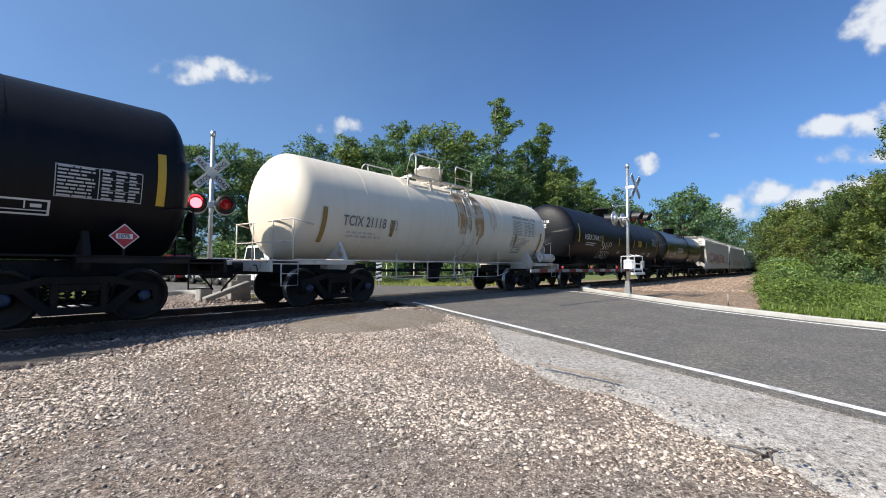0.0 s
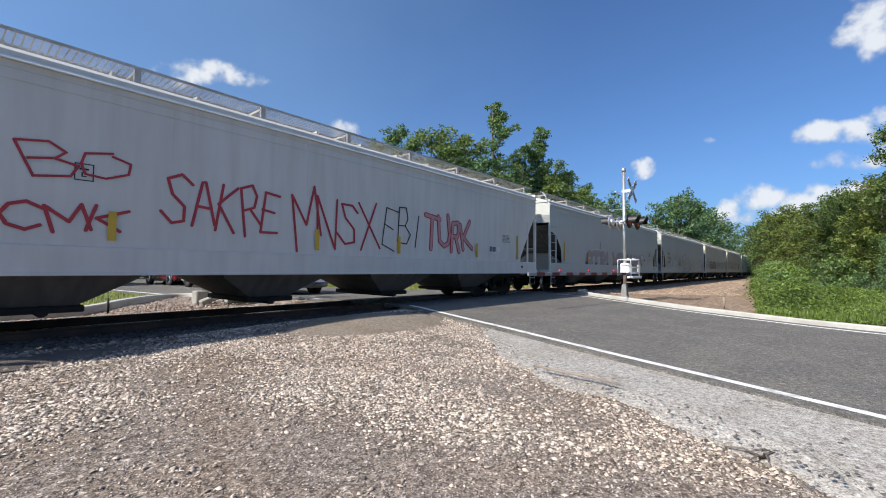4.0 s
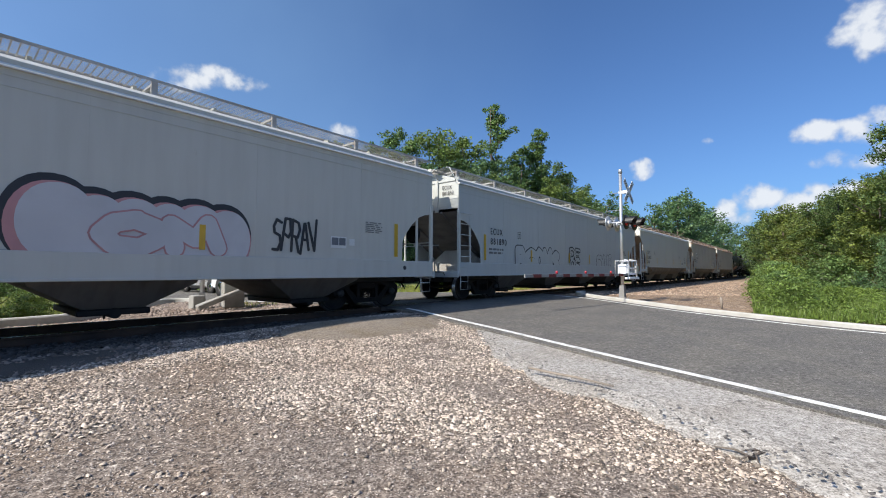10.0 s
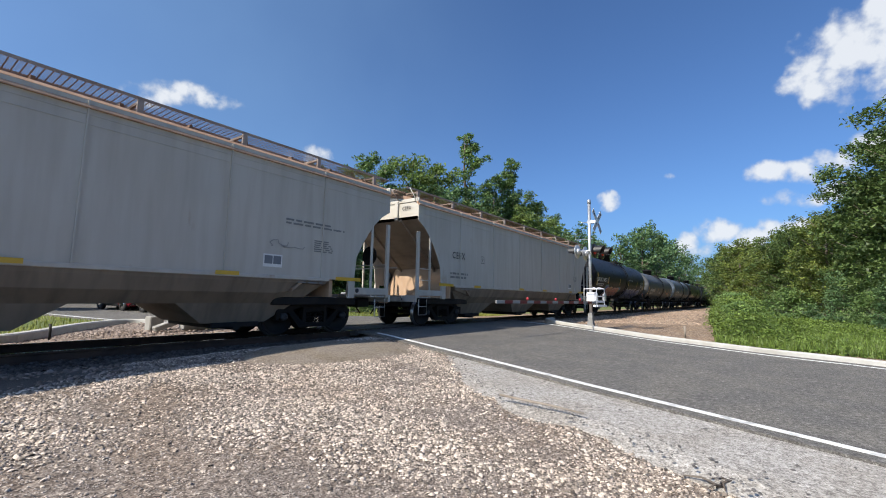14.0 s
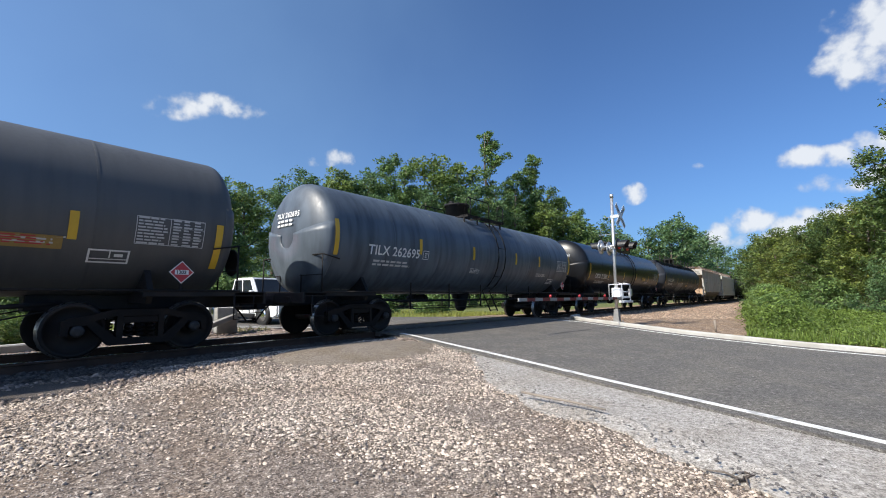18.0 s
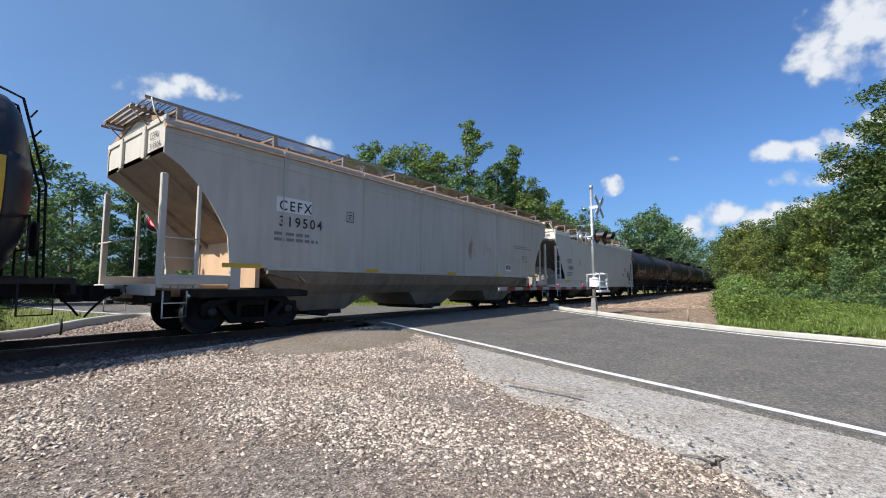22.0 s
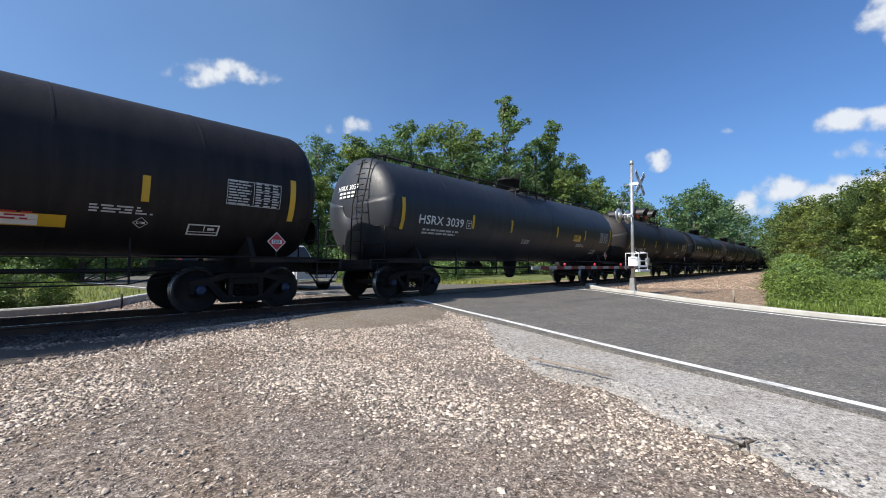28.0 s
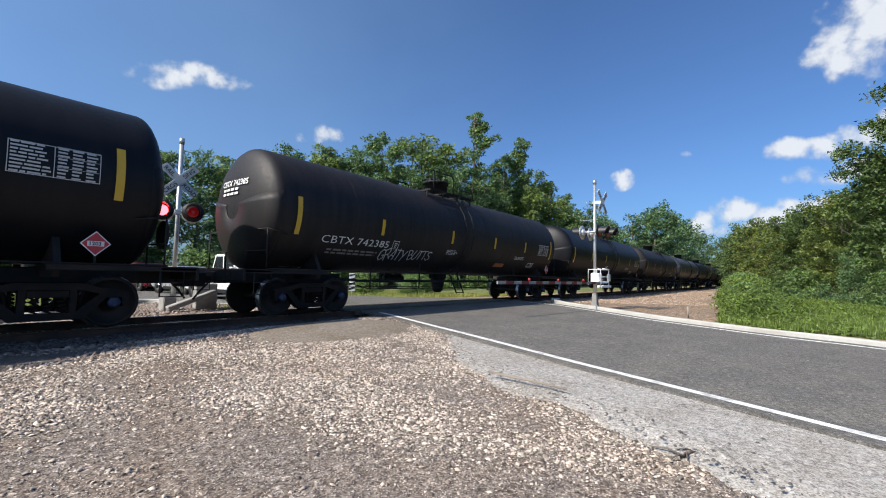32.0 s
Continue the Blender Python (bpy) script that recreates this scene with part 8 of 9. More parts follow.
# ---------------------------------------------------------------- woods
def woods():
    far = [tree_proto(20, 4.4, 1, 0, "broad", 0.19, 12000), tree_proto(21, 3.4, 2, 1, "tall", 0.18, 11000), tree_proto(18, 4.8, 3, 0, "broad", 0.19, 12000),
           tree_proto(23.5, 2.3, 4, 1, "bare", 0.15, 8000), tree_proto(19, 4.2, 5, 2, "tall", 0.185, 11000),
           tree_proto(19, 4.6, 6, 0, "broad", 0.30, 3000), tree_proto(20, 4.2, 7, 1, "tall", 0.30, 3000)]
    near = [tree_proto(11, 3.6, 11, 4, "wood", 0.105, 18000), tree_proto(12, 3.2, 12, 4, "wood", 0.10, 17000), tree_proto(9, 3.4, 13, 5, "wood", 0.095, 17000),
            tree_proto(11, 3.6, 14, 4, "broad", 0.2, 3500), tree_proto(11, 3.5, 15, 5, "wood", 0.15, 8000)]
    bush = [tree_proto(3.2, 2.0, 21, 1, "bush", 0.075, 6500), tree_proto(2.4, 1.7, 22, 3, "bush", 0.07, 6000), tree_proto(4.5, 2.4, 23, 0, "bush", 0.08, 7500), tree_proto(3.0, 2.0, 24, 1, "bush", 0.13, 2200)]
    for th in bush:
        th.name = "bush"
        tagged(th, "dense leafy roadside bush", "bush", "bushes")
    rnd = random.Random(77)
    used = set()

    def put(proto, x, y, k=1.0, turn=None):
        turn = rnd.uniform(0, 360) if turn is None else turn
        z = ground_z(x, y) - 0.05
        m = pose(x, y, z, 0, 0, turn) @ Matrix.Diagonal((k, k, k, 1))
        if proto not in used:
            used.add(proto)
            proto.matrix_basis = m
            return
        c = copy_thing(proto, pose(x, y, z, 0, 0, turn))
        c.scale = (k, k, k)
    for kind, stretch in (("f", FAR_SIDE_A), ("f", FAR_SIDE_B), ("f", FAR_SIDE_C), ("n", NEAR_SIDE_A), ("n", NEAR_SIDE_B), ("b", SCRUB_A), ("b", SCRUB_B), ("b", SCRUB_C)):
        for i, x, y, k in stretch:
            if x > 92:     # plainer crowns where the woods stay far off
                i = 5 + i % 2 if kind == "f" else 3
            elif kind == "n" and x > 62:
                i = 4
            elif kind == "b" and (y > 18 or x > 45):
                i = 3
            elif kind == "f" and y > 40:
                i = 5
            put({"f": far, "n": near, "b": bush}[kind][i], x, y, k)
    # the line of woods beyond the track, out to the distance
    x = 76.0
    while x < 330:
        for dy in (8, 20):
            put(far[rnd.choice((5, 6))], x + rnd.uniform(-3, 3), 30 + dy + rnd.uniform(-3, 3) - 0.02 * x, rnd.uniform(0.72, 0.88))
        x += rnd.uniform(6, 9) * (1 + x / 300)
    # woods behind the meadow
    x = -70.0
    while x < 4:
        for dy in (0, 8):
            put(far[rnd.choice((5, 6))], x + rnd.uniform(-2, 2), 46 + dy + rnd.uniform(-3, 3), rnd.uniform(0.45, 0.6))
        put(bush[3], x, 41 + rnd.uniform(-1, 1), rnd.uniform(0.9, 1.3))
        x += rnd.uniform(4.5, 6)
    # trees where the road bends away
    for x in (0.5, 4.0, 7.5, 11.0, 14.5):
        put(far[rnd.choice((5, 6))], x, 57 + rnd.uniform(-1, 1), 0.5)
        put(bush[3], x + 1.5, 53.5, 1.1)
    # scrub along the far side of the meadow
    x = -26.0
    while x < 6.0:
        put(bush[3], x, 36 + rnd.uniform(-1.5, 1.5), rnd.uniform(0.6, 0.9))
        x += rnd.uniform(1.8, 2.6)
    # woods on the near side of the line, out to the distance
    x = 190.0
    while x < 340:
        for dy in (0, 9):
            put(near[3], x, 11.5 - dy, rnd.uniform(0.85, 1.0))
        x += 9


# the planting: which of its kind, x, y, scale
FAR_SIDE_A = [(3, 53.6, 34, 1.14), (3, 61.6, 32, 1.05), (1, 61.2, 32.3, 1), (1, 10.2, 33, 0.44), (1, 11.5, 33.5, 0.46), (2, 13.6, 33, 0.55),
              (4, 16.2, 34, 0.56), (0, 19.8, 36, 0.57), (0, 24.6, 38, 0.69), (4, 28.2, 38, 0.81), (2, 30.8, 37, 0.83), (1, 33.7, 36, 0.83),
              (1, 38, 37, 0.84), (4, 42.2, 36, 1.07), (4, 47.1, 35, 1.05), (4, 67.2, 32, 1.06), (1, 72.9, 32, 0.88), (1, 78, 31, 0.82)]
FAR_SIDE_B = [(1, 83.6, 32, 0.8), (4, 92.1, 31, 0.88), (0, 98, 31, 0.84), (0, 105.7, 31, 0.85), (1, 55.8, 32, 0.86), (0, 50, 31, 0.79),
              (2, 44, 31.5, 0.85), (0, 37, 32, 0.66), (2, 31, 33, 0.66), (4, 60, 29, 0.83), (4, 66, 28.5, 0.8), (4, 26, 34, 0.54),
              (4, 21, 33, 0.49), (4, 5, 34, 0.52), (1, 0, 34, 0.47), (2, -6, 35, 0.6), (0, -14, 35, 0.54), (0, 22, 46, 0.64)]
FAR_SIDE_C = [(1, 10, 46, 0.56), (4, 36, 44, 0.88), (1, 50, 42, 0.89), (2, 62, 38, 0.98), (4, 40, 30, 0.47), (2, 48, 28.5, 0.52),
              (2, 137, 27, 1.23), (2, 143, 25, 1.23), (2, 131, 26, 1.09), (2, 114.7, 27, 0.9), (0, 121, 27, 0.79), (2, 170, 27, 1.34),
              (0, 160, 26, 1.08), (2, 185, 26, 1.31), (0, 205, 26, 1.18), (2, 230, 26, 1.31), (0, 260, 25, 1.13)]
NEAR_SIDE_A = [(2, 118, 6.5, 1.13), (2, 106, 5.2, 1.08), (0, 95, 3.6, 0.88), (2, 88, 2.3, 1.03), (2, 80, 1, 1.03), (1, 74, -0.3, 0.77),
               (1, 69, -1.5, 0.78), (0, 64, -2.6, 0.88), (0, 60.5, -3.3, 0.9), (1, 56, -4.6, 0.75), (2, 52, -5.6, 1.06), (1, 48, -7.8, 1.04),
               (0, 45, -9, 1.28), (1, 41, -9.5, 1.28), (0, 52, -9, 1.14), (1, 58, -8, 1.01), (0, 66, -7, 1.1), (0, 77, -6, 1.1)]
NEAR_SIDE_B = [(1, 36, -9.5, 1.3), (1, 33, -11, 0.97), (1, 38, -14, 1.21), (0, 30, -14, 1.06), (0, 132, 8, 0.93), (2, 150, 9.5, 1.13),
               (2, 175, 11, 1.08), (0, 84, -4, 0.97), (1, 96, -1, 0.89), (2, 110, 1, 1.19)]
SCRUB_A = [(0, 62, -1, 0.62), (2, 72, 0.2, 0.62), (0, 82, 1.6, 0.74), (2, 95, 3.4, 0.74), (1, 50, -2.6, 0.9), (2, 43.5, -5.2, 0.8),
           (0, 39.5, -6.2, 0.75), (2, 36.5, -7.2, 0.8), (1, 33, -8.2, 0.9), (0, 30, -9.2, 0.9), (1, 23, 0.25, 0.42), (0, 24.6, 0.6, 0.46),
           (1, 26.5, 0.75, 0.72), (0, 28.6, 0.85, 0.6), (1, 31, 1.0, 0.7), (0, 34, 1.2, 0.62), (1, 38, 1.4, 0.75), (0, 43, 1.7, 0.68)]
SCRUB_B = [(1, 49, 1.27, 0.69), (0, 55, 1.47, 0.64), (1, 26, -1.17, 0.36), (1, 30, -0.83, 0.26), (0, 36, -0.73, 0.29), (1, 42, -0.62, 0.35),
           (0, 0.95, 14.3, 0.36), (1, 0.1, 14.4, 0.5), (1, 1.7, 14.9, 0.34), (0, -1.2, 14.6, 0.5), (0, -3, 16.5, 0.7), (1, 11.5, 27, 0.8), (0, 15, 28.5, 0.9), (2, 20, 27.5, 0.8),
           (1, 17.5, 22.5, 0.45), (0, 19.5, 21, 0.5), (1, 21.5, 19, 0.4), (0, 23.5, 20, 0.5), (2, 26.5, 23, 0.6), (2, 30, 25, 0.7)]
SCRUB_C = [(2, 35, 26, 0.8), (0, 41, 26, 0.9), (1, 47, 25, 0.9), (2, 53, 25, 1), (0, 60, 25, 1)]
woods()


# ---------------------------------------------------------------- loose stones
def stones(name, spots, sizes, material, label, seed):
    """Angular loose stones lying on the ground, as one piece of stuff."""
    rng = np.random.default_rng(seed)
    base = np.array([(1, 0, 0), (-1, 0, 0), (0, 1, 0), (0, -1, 0), (0, 0, 1), (0, 0, -1), (0.62, 0.62, 0.5), (-0.62, -0.5, 0.55)], float)
    tris = np.array([(0, 6, 4), (6, 2, 4), (2, 1, 4), (1, 7, 4), (7, 3, 4), (3, 0, 4), (6, 0, 2), (7, 1, 3)])
    n = len(spots)
    sp = np.array(spots)
    ang = rng.uniform(0, 2 * np.pi, n)
    sz = np.array(sizes)
    jit = base[None] * (1 + rng.uniform(-0.35, 0.35, (n, len(base), 1)))
    jit *= np.stack([sz, sz * rng.uniform(0.55, 0.95, n), sz * rng.uniform(0.4, 0.75, n)], 1)[:, None, :]
    tilt = rng.uniform(-0.5, 0.5, n)
    y2 = jit[..., 1] * np.cos(tilt)[:, None] - jit[..., 2] * np.sin(tilt)[:, None]
    z2 = jit[..., 1] * np.sin(tilt)[:, None] + jit[..., 2] * np.cos(tilt)[:, None]
    x3 = jit[..., 0] * np.cos(ang)[:, None] - y2 * np.sin(ang)[:, None]
    y3 = jit[..., 0] * np.sin(ang)[:, None] + y2 * np.cos(ang)[:, None]
    V = np.stack([x3, y3, z2], -1) + sp[:, None, :]
    V[..., 2] += (sz * 0.22)[:, None]
    F = (np.arange(n) * len(base))[:, None, None] + tris[None]
    me = bpy.data.meshes.new(name)
    V, F = V.reshape(-1, 3), F.reshape(-1)
    me.vertices.add(len(V))
    me.vertices.foreach_set("co", V.astype(np.float32).ravel())
    me.loops.add(len(F))
    me.loops.foreach_set("vertex_index", F.astype(np.int32))
    me.polygons.add(len(F) // 3)
    me.polygons.foreach_set("loop_start", np.arange(0, len(F), 3, dtype=np.int32))
    me.update(calc_edges=True)
    me.materials.append(material)
    return tagged(new(name, me), label, "gravel", kind="stuff")


STONE_PALE = mat("pale_limestone", (0.415, 0.35, 0.29), 0.9, 0, 30, 0.3, 0.3, 90, (0.37, 0.30, 0.24), mottle=0.9, island=0.8)
STONE_FINE = mat("fine_stone", (0.34, 0.295, 0.26), 0.9, 0, 30, 0.3, 0.3, 90, (0.22, 0.19, 0.165), mottle=1.6, island=0.8)
STONE_DARK = mat("dark_stone", (0.12, 0.11, 0.105), 0.9, 0, 30, 0.3, 0.3, 90, island=0.4)
STONE_BALLAST = mat("ballast_stone", (0.27, 0.215, 0.18), 0.92, 0, 30, 0.3, 0.3, 90, (0.13, 0.10, 0.08), mottle=4, island=0.45)
# oily stone with the train's shade mixed into its dark colour
STONE_OILY_SHADED = mat("oily_shaded_ballast_stone", (0.10, 0.085, 0.075), 0.9, 0, 30, 0.3, 0.3, 90, (0.06, 0.05, 0.042), mottle=4, island=0.5)


def scatter():
    rnd = random.Random(9)

    def left_of_road(x, y):
        return x < lerp_table(APRON_L, y) if y < 5.2 else x < lerp_table(EDGE_L, y) - 0.35
    sp, sz = [], []
    # dense band of loose stone between the lot and the track
    while len(sp) < 80000:
        x, y = rnd.uniform(-3.0, 8.0), rnd.uniform(-0.6, 8.1)
        if not left_of_road(x + rnd.gauss(0, 0.12), y):
            continue
        d = noise.noise(Vector((x * 0.8, y * 0.8, 5))) + 0.5 * noise.noise(Vector((x * 2.3, y * 2.3, 9)))
        into = min(4.5 - y, (1.42 + (4.37 - y) * 0.6) - x)     # how far inside the bare lot
        keep = 1.0 if into < -0.5 else max(0.05, min(1.0, 0.5 - into * 1.2))
        keep *= max(0.12, min(1.0, 0.75 + 1.1 * d))
        if rnd.random() > keep:
            continue
        if (x - 5.95) ** 2 / 3.7 + (y - 6.95) ** 2 / 1.25 < 1 and rnd.random() > 0.05:
            continue
        s = rnd.choice((0.007, 0.008, 0.009, 0.011, 0.012, 0.014, 0.016, 0.019, 0.023, 0.028)) * rnd.uniform(0.68, 1.05)
        sp.append((x, y, ground_z(x, y)))
        sz.append(s)
    stones("loose_gravel", sp, sz, STONE_PALE, "pale pinkish-white crushed limestone strewn over the lot", 3)
    sp, sz = [], []
    while len(sp) < 50000:
        x, y = rnd.uniform(-0.8, 7.0), rnd.uniform(-1.2, 5.0)
        if not left_of_road(x, y) and (rnd.random() > 0.45 or x > lerp_table(EDGE_L, y) - 0.35):
            continue
        if math.hypot(x, y) < 0.5:
            continue
        sp.append((x, y, ground_z(x, y) + (0.012 if not left_of_road(x, y) else 0)))
        sz.append(rnd.choice((0.0035, 0.0045, 0.0055, 0.007, 0.0095)) * rnd.uniform(0.8, 1.3))
    stones("fine_gravel", sp, sz, STONE_FINE, "fine pale gravel pressed into the lot", 4)
    sp, sz = [], []
    while len(sp) < 900:
        y = rnd.uniform(-1.5, 5.0)
        x = lerp_table(APRON_L, y) + rnd.gauss(0.02, 0.22) + (rnd.uniform(0, 1.3) if rnd.random() < 0.15 else 0)
        if x > lerp_table(EDGE_L, y) - 0.35:
            continue
        sp.append((x, y, max(ground_z(x, y) + 0.012, road_z(y) - 0.03) if not left_of_road(x, y) else ground_z(x, y)))
        sz.append(rnd.choice((0.006, 0.009, 0.012, 0.02)) * rnd.uniform(0.8, 1.3))
    stones("dark_gravel", sp, sz, STONE_DARK, "scattered dark asphalt crumbs along the shoulder", 5)
    sp, sz = [], []
    while len(sp) < 8000:
        x = rnd.uniform(-6, 8.2)
        y = YT + rnd.choice((rnd.uniform(-2.1, -0.85), rnd.uniform(-1.9, -0.85), rnd.uniform(-0.7, 0.7)))
        sp.append((x, y, 0.305))
        sz.append(rnd.uniform(0.022, 0.045))
    stones("oily_ballast_stones", sp, sz, STONE_OILY_SHADED, "oily ballast stones between and beside the rails, coloured darker for the train's shade", 8)
    sp, sz = [], []
    while len(sp) < 9000:
        x = rnd.uniform(-6, 8.2)
        y = YT + rnd.choice((rnd.uniform(-2.9, -2.0), rnd.uniform(0.85, 3.4), rnd.uniform(1.5, 3.9)))
        sp.append((x, y, (0.30 if abs(y - YT) < 2.4 else ground_z(x, y)) + 0.005))
        sz.append(rnd.uniform(0.022, 0.05))
    while len(sp) < 15500:
        x, y = rnd.uniform(-3, 7.9), rnd.uniform(12.4, 18)
        if y > lerp_table(VERGE, x) - 0.28 or x > lerp_table(EDGE_L, y) - 0.3:
            continue
        heap = 0.14 * math.exp(-((x - 4.9) / 1.3) ** 2 - ((y - 14.0) / 1.2) ** 2)
        sp.append((x, y, ground_z(x, y) + heap * rnd.uniform(0.2, 1.0)))
        sz.append(rnd.uniform(0.03, 0.065))
    stones("ballast_stones", sp, sz, STONE_BALLAST, "grey-brown crushed ballast stones along the track", 6)
    sp, sz = [], []
    while len(sp) < 12000:
        x = 19 + rnd.random() ** 1.7 * 45
        y = rnd.uniform(max(1.0, 8.6 - 0.55 * (x - 18)) if x < 32 else 3.2 + 0.01 * x, 11.8)
        sp.append((x, y, max(ground_z(x, y), 0.30 if y > 7.3 else -1) + 0.004))
        sz.append(rnd.uniform(0.02, 0.06))
    stones("verge_stones", sp, sz, mat("verge_stone", (0.36, 0.25, 0.18), 0.92, 0, 30, 0.3, 0.3, 90, (0.42, 0.34, 0.26), mottle=4, island=0.45),
           "reddish-tan stones on the bank beside the track", 7)


scatter()


# ---------------------------------------------------------------- grass
def grass(name, spots, h, seed, material, label):
    rng = np.random.default_rng(seed)
    P = np.array(spots)
    n = len(P)
    a = rng.uniform(0, 2 * np.pi, n)
    hh = h * rng.uniform(0.5, 1.3, n)
    w = 0.005 + 0.011 * rng.uniform(0, 1, n)
    dx, dy = np.cos(a), np.sin(a)
    lean = rng.uniform(0.05, 0.5, n) * hh
    b0 = P + np.stack([-dy * w, dx * w, 0 * w], 1)
    b1 = P + np.stack([dy * w, -dx * w, 0 * w], 1)
    m0 = P + np.stack([-dy * w * 0.7 + dx * lean * 0.35, dx * w * 0.7 + dy * lean * 0.35, hh * 0.6], 1)
    m1 = P + np.stack([dy * w * 0.7 + dx * lean * 0.35, -dx * w * 0.7 + dy * lean * 0.35, hh * 0.6], 1)
    tip = P + np.stack([dx * lean, dy * lean, hh], 1)
    V = np.stack([b0, b1, m1, m0, tip], 1).reshape(-1, 3)
    idx = np.arange(n)[:, None] * 5
    L = np.concatenate([idx + np.array([[0, 1, 2, 3]]), idx + np.array([[3, 2, 4]])], 1).reshape(-1)
    me = bpy.data.meshes.new(name)
    me.vertices.add(len(V))
    me.vertices.foreach_set("co", V.astype(np.float32).ravel())
    me.loops.add(len(L))
    me.loops.foreach_set("vertex_index", L.astype(np.int32))
    me.polygons.add(2 * n)
    st = (np.arange(n)[:, None] * 7 + np.array([[0, 4]])).reshape(-1)
    me.polygons.foreach_set("loop_start", st.astype(np.int32))
    me.update(calc_edges=True)
    me.materials.append(material)
    return tagged(new(name, me), label, "grass", kind="stuff")


def verges():
    rnd = random.Random(12)
    rng = np.random.default_rng(31)
    # low grass that rises into weeds towards the bank
    sp, weeds = [], []

    def tallness(x, y):
        k = lerp_table(EDGE_R, y)
        rim = min(1.0, max(0.0, (x - k - 0.9) / 1.6))
        mound = math.exp(-((y - 0.06 * x + 0.9) / 1.4) ** 2) * min(1.0, max(0.0, (x - 18.4) / 3.0))
        back = min(1.0, max(0.0, (x - k - 9) / 9.0))
        return rim * (0.10 + 0.85 * mound + 0.16 * back) * (1 + 0.7 * noise.noise(Vector((x * 0.7, y * 0.7, 3))))
    while len(sp) < 42000:
        x = 17.0 + rnd.random() ** 1.5 * 32
        y = rnd.uniform(-14, 3.4)
        r = lerp_table(EDGE_R, y) + 0.75
        if x < r + 0.9 * max(0, y) or y > 0.075 * x - 0.12:
            continue
        sp.append((x, y, ground_z(x, y) - 0.01))
    grass("tall_grass", sp, 0.24, 1, LEAF[3], "short bright green grass and weeds on the verge")
    P = []
    while len(weeds) < 4200:
        x = 17.0 + rnd.random() ** 1.4 * 30
        y = rnd.uniform(-13, 3.2)
        if x < lerp_table(EDGE_R, y) + 1.0 + 0.9 * max(0, y) or y > 0.075 * x - 0.15:
            continue
        t = tallness(x, y)
        if rnd.random() > 0.25 + 1.2 * t:
            continue
        weeds.append((x, y))
        n = 22
        up = np.linspace(0.1, 1.0, n) * t * rnd.uniform(0.7, 1.5)
        w = 0.05 + 0.16 * t
        P.append(np.stack([x + rng.normal(0, w, n), y + rng.normal(0, w, n), ground_z(x, y) + up], 1))
    me = triangles("weeds", leaf_points(np.concatenate(P), 0.05, rng, 0.2), LEAF[3])
    tagged(new("weeds", me), "leafy green weeds mounded on the verge", "weeds", kind="stuff")
    sp, P = [], []
    while len(sp) < 32000:
        x, y = rnd.uniform(-14, 26), 13.4 + rnd.random() ** 1.5 * 23
        if x < 6.6 and y < lerp_table(VERGE, x) + 0.12:
            continue
        l, r = lerp_table(EDGE_L, y) - 0.6, lerp_table(EDGE_R, y) + 0.6
        if l < x < r:
            continue
        sp.append((x, y, ground_z(x, y) - 0.01))
    grass("meadow_grass", sp, 0.17, 2, leaf_mat("leaf_meadow", (0.27, 0.29, 0.06), (0.19, 0.22, 0.045)), "sunlit yellow-green meadow grass beyond the track")


verges()


# ---------------------------------------------------------------- waiting vehicles beyond the track
GLASS_DARK = mat("car_glass", (0.015, 0.018, 0.02), 0.06, 0, 10, 0.1, coat=0.3)
RUBBER = mat("tyre_rubber", (0.02, 0.02, 0.02), 0.85, 0, 30, 0.3)
CHROME = mat("chrome", (0.75, 0.75, 0.76), 0.12, 1.0, 10, 0.05)
LAMP_CLEAR = mat("headlamp", (0.75, 0.78, 0.8), 0.1, 0.3, 10, 0.05)


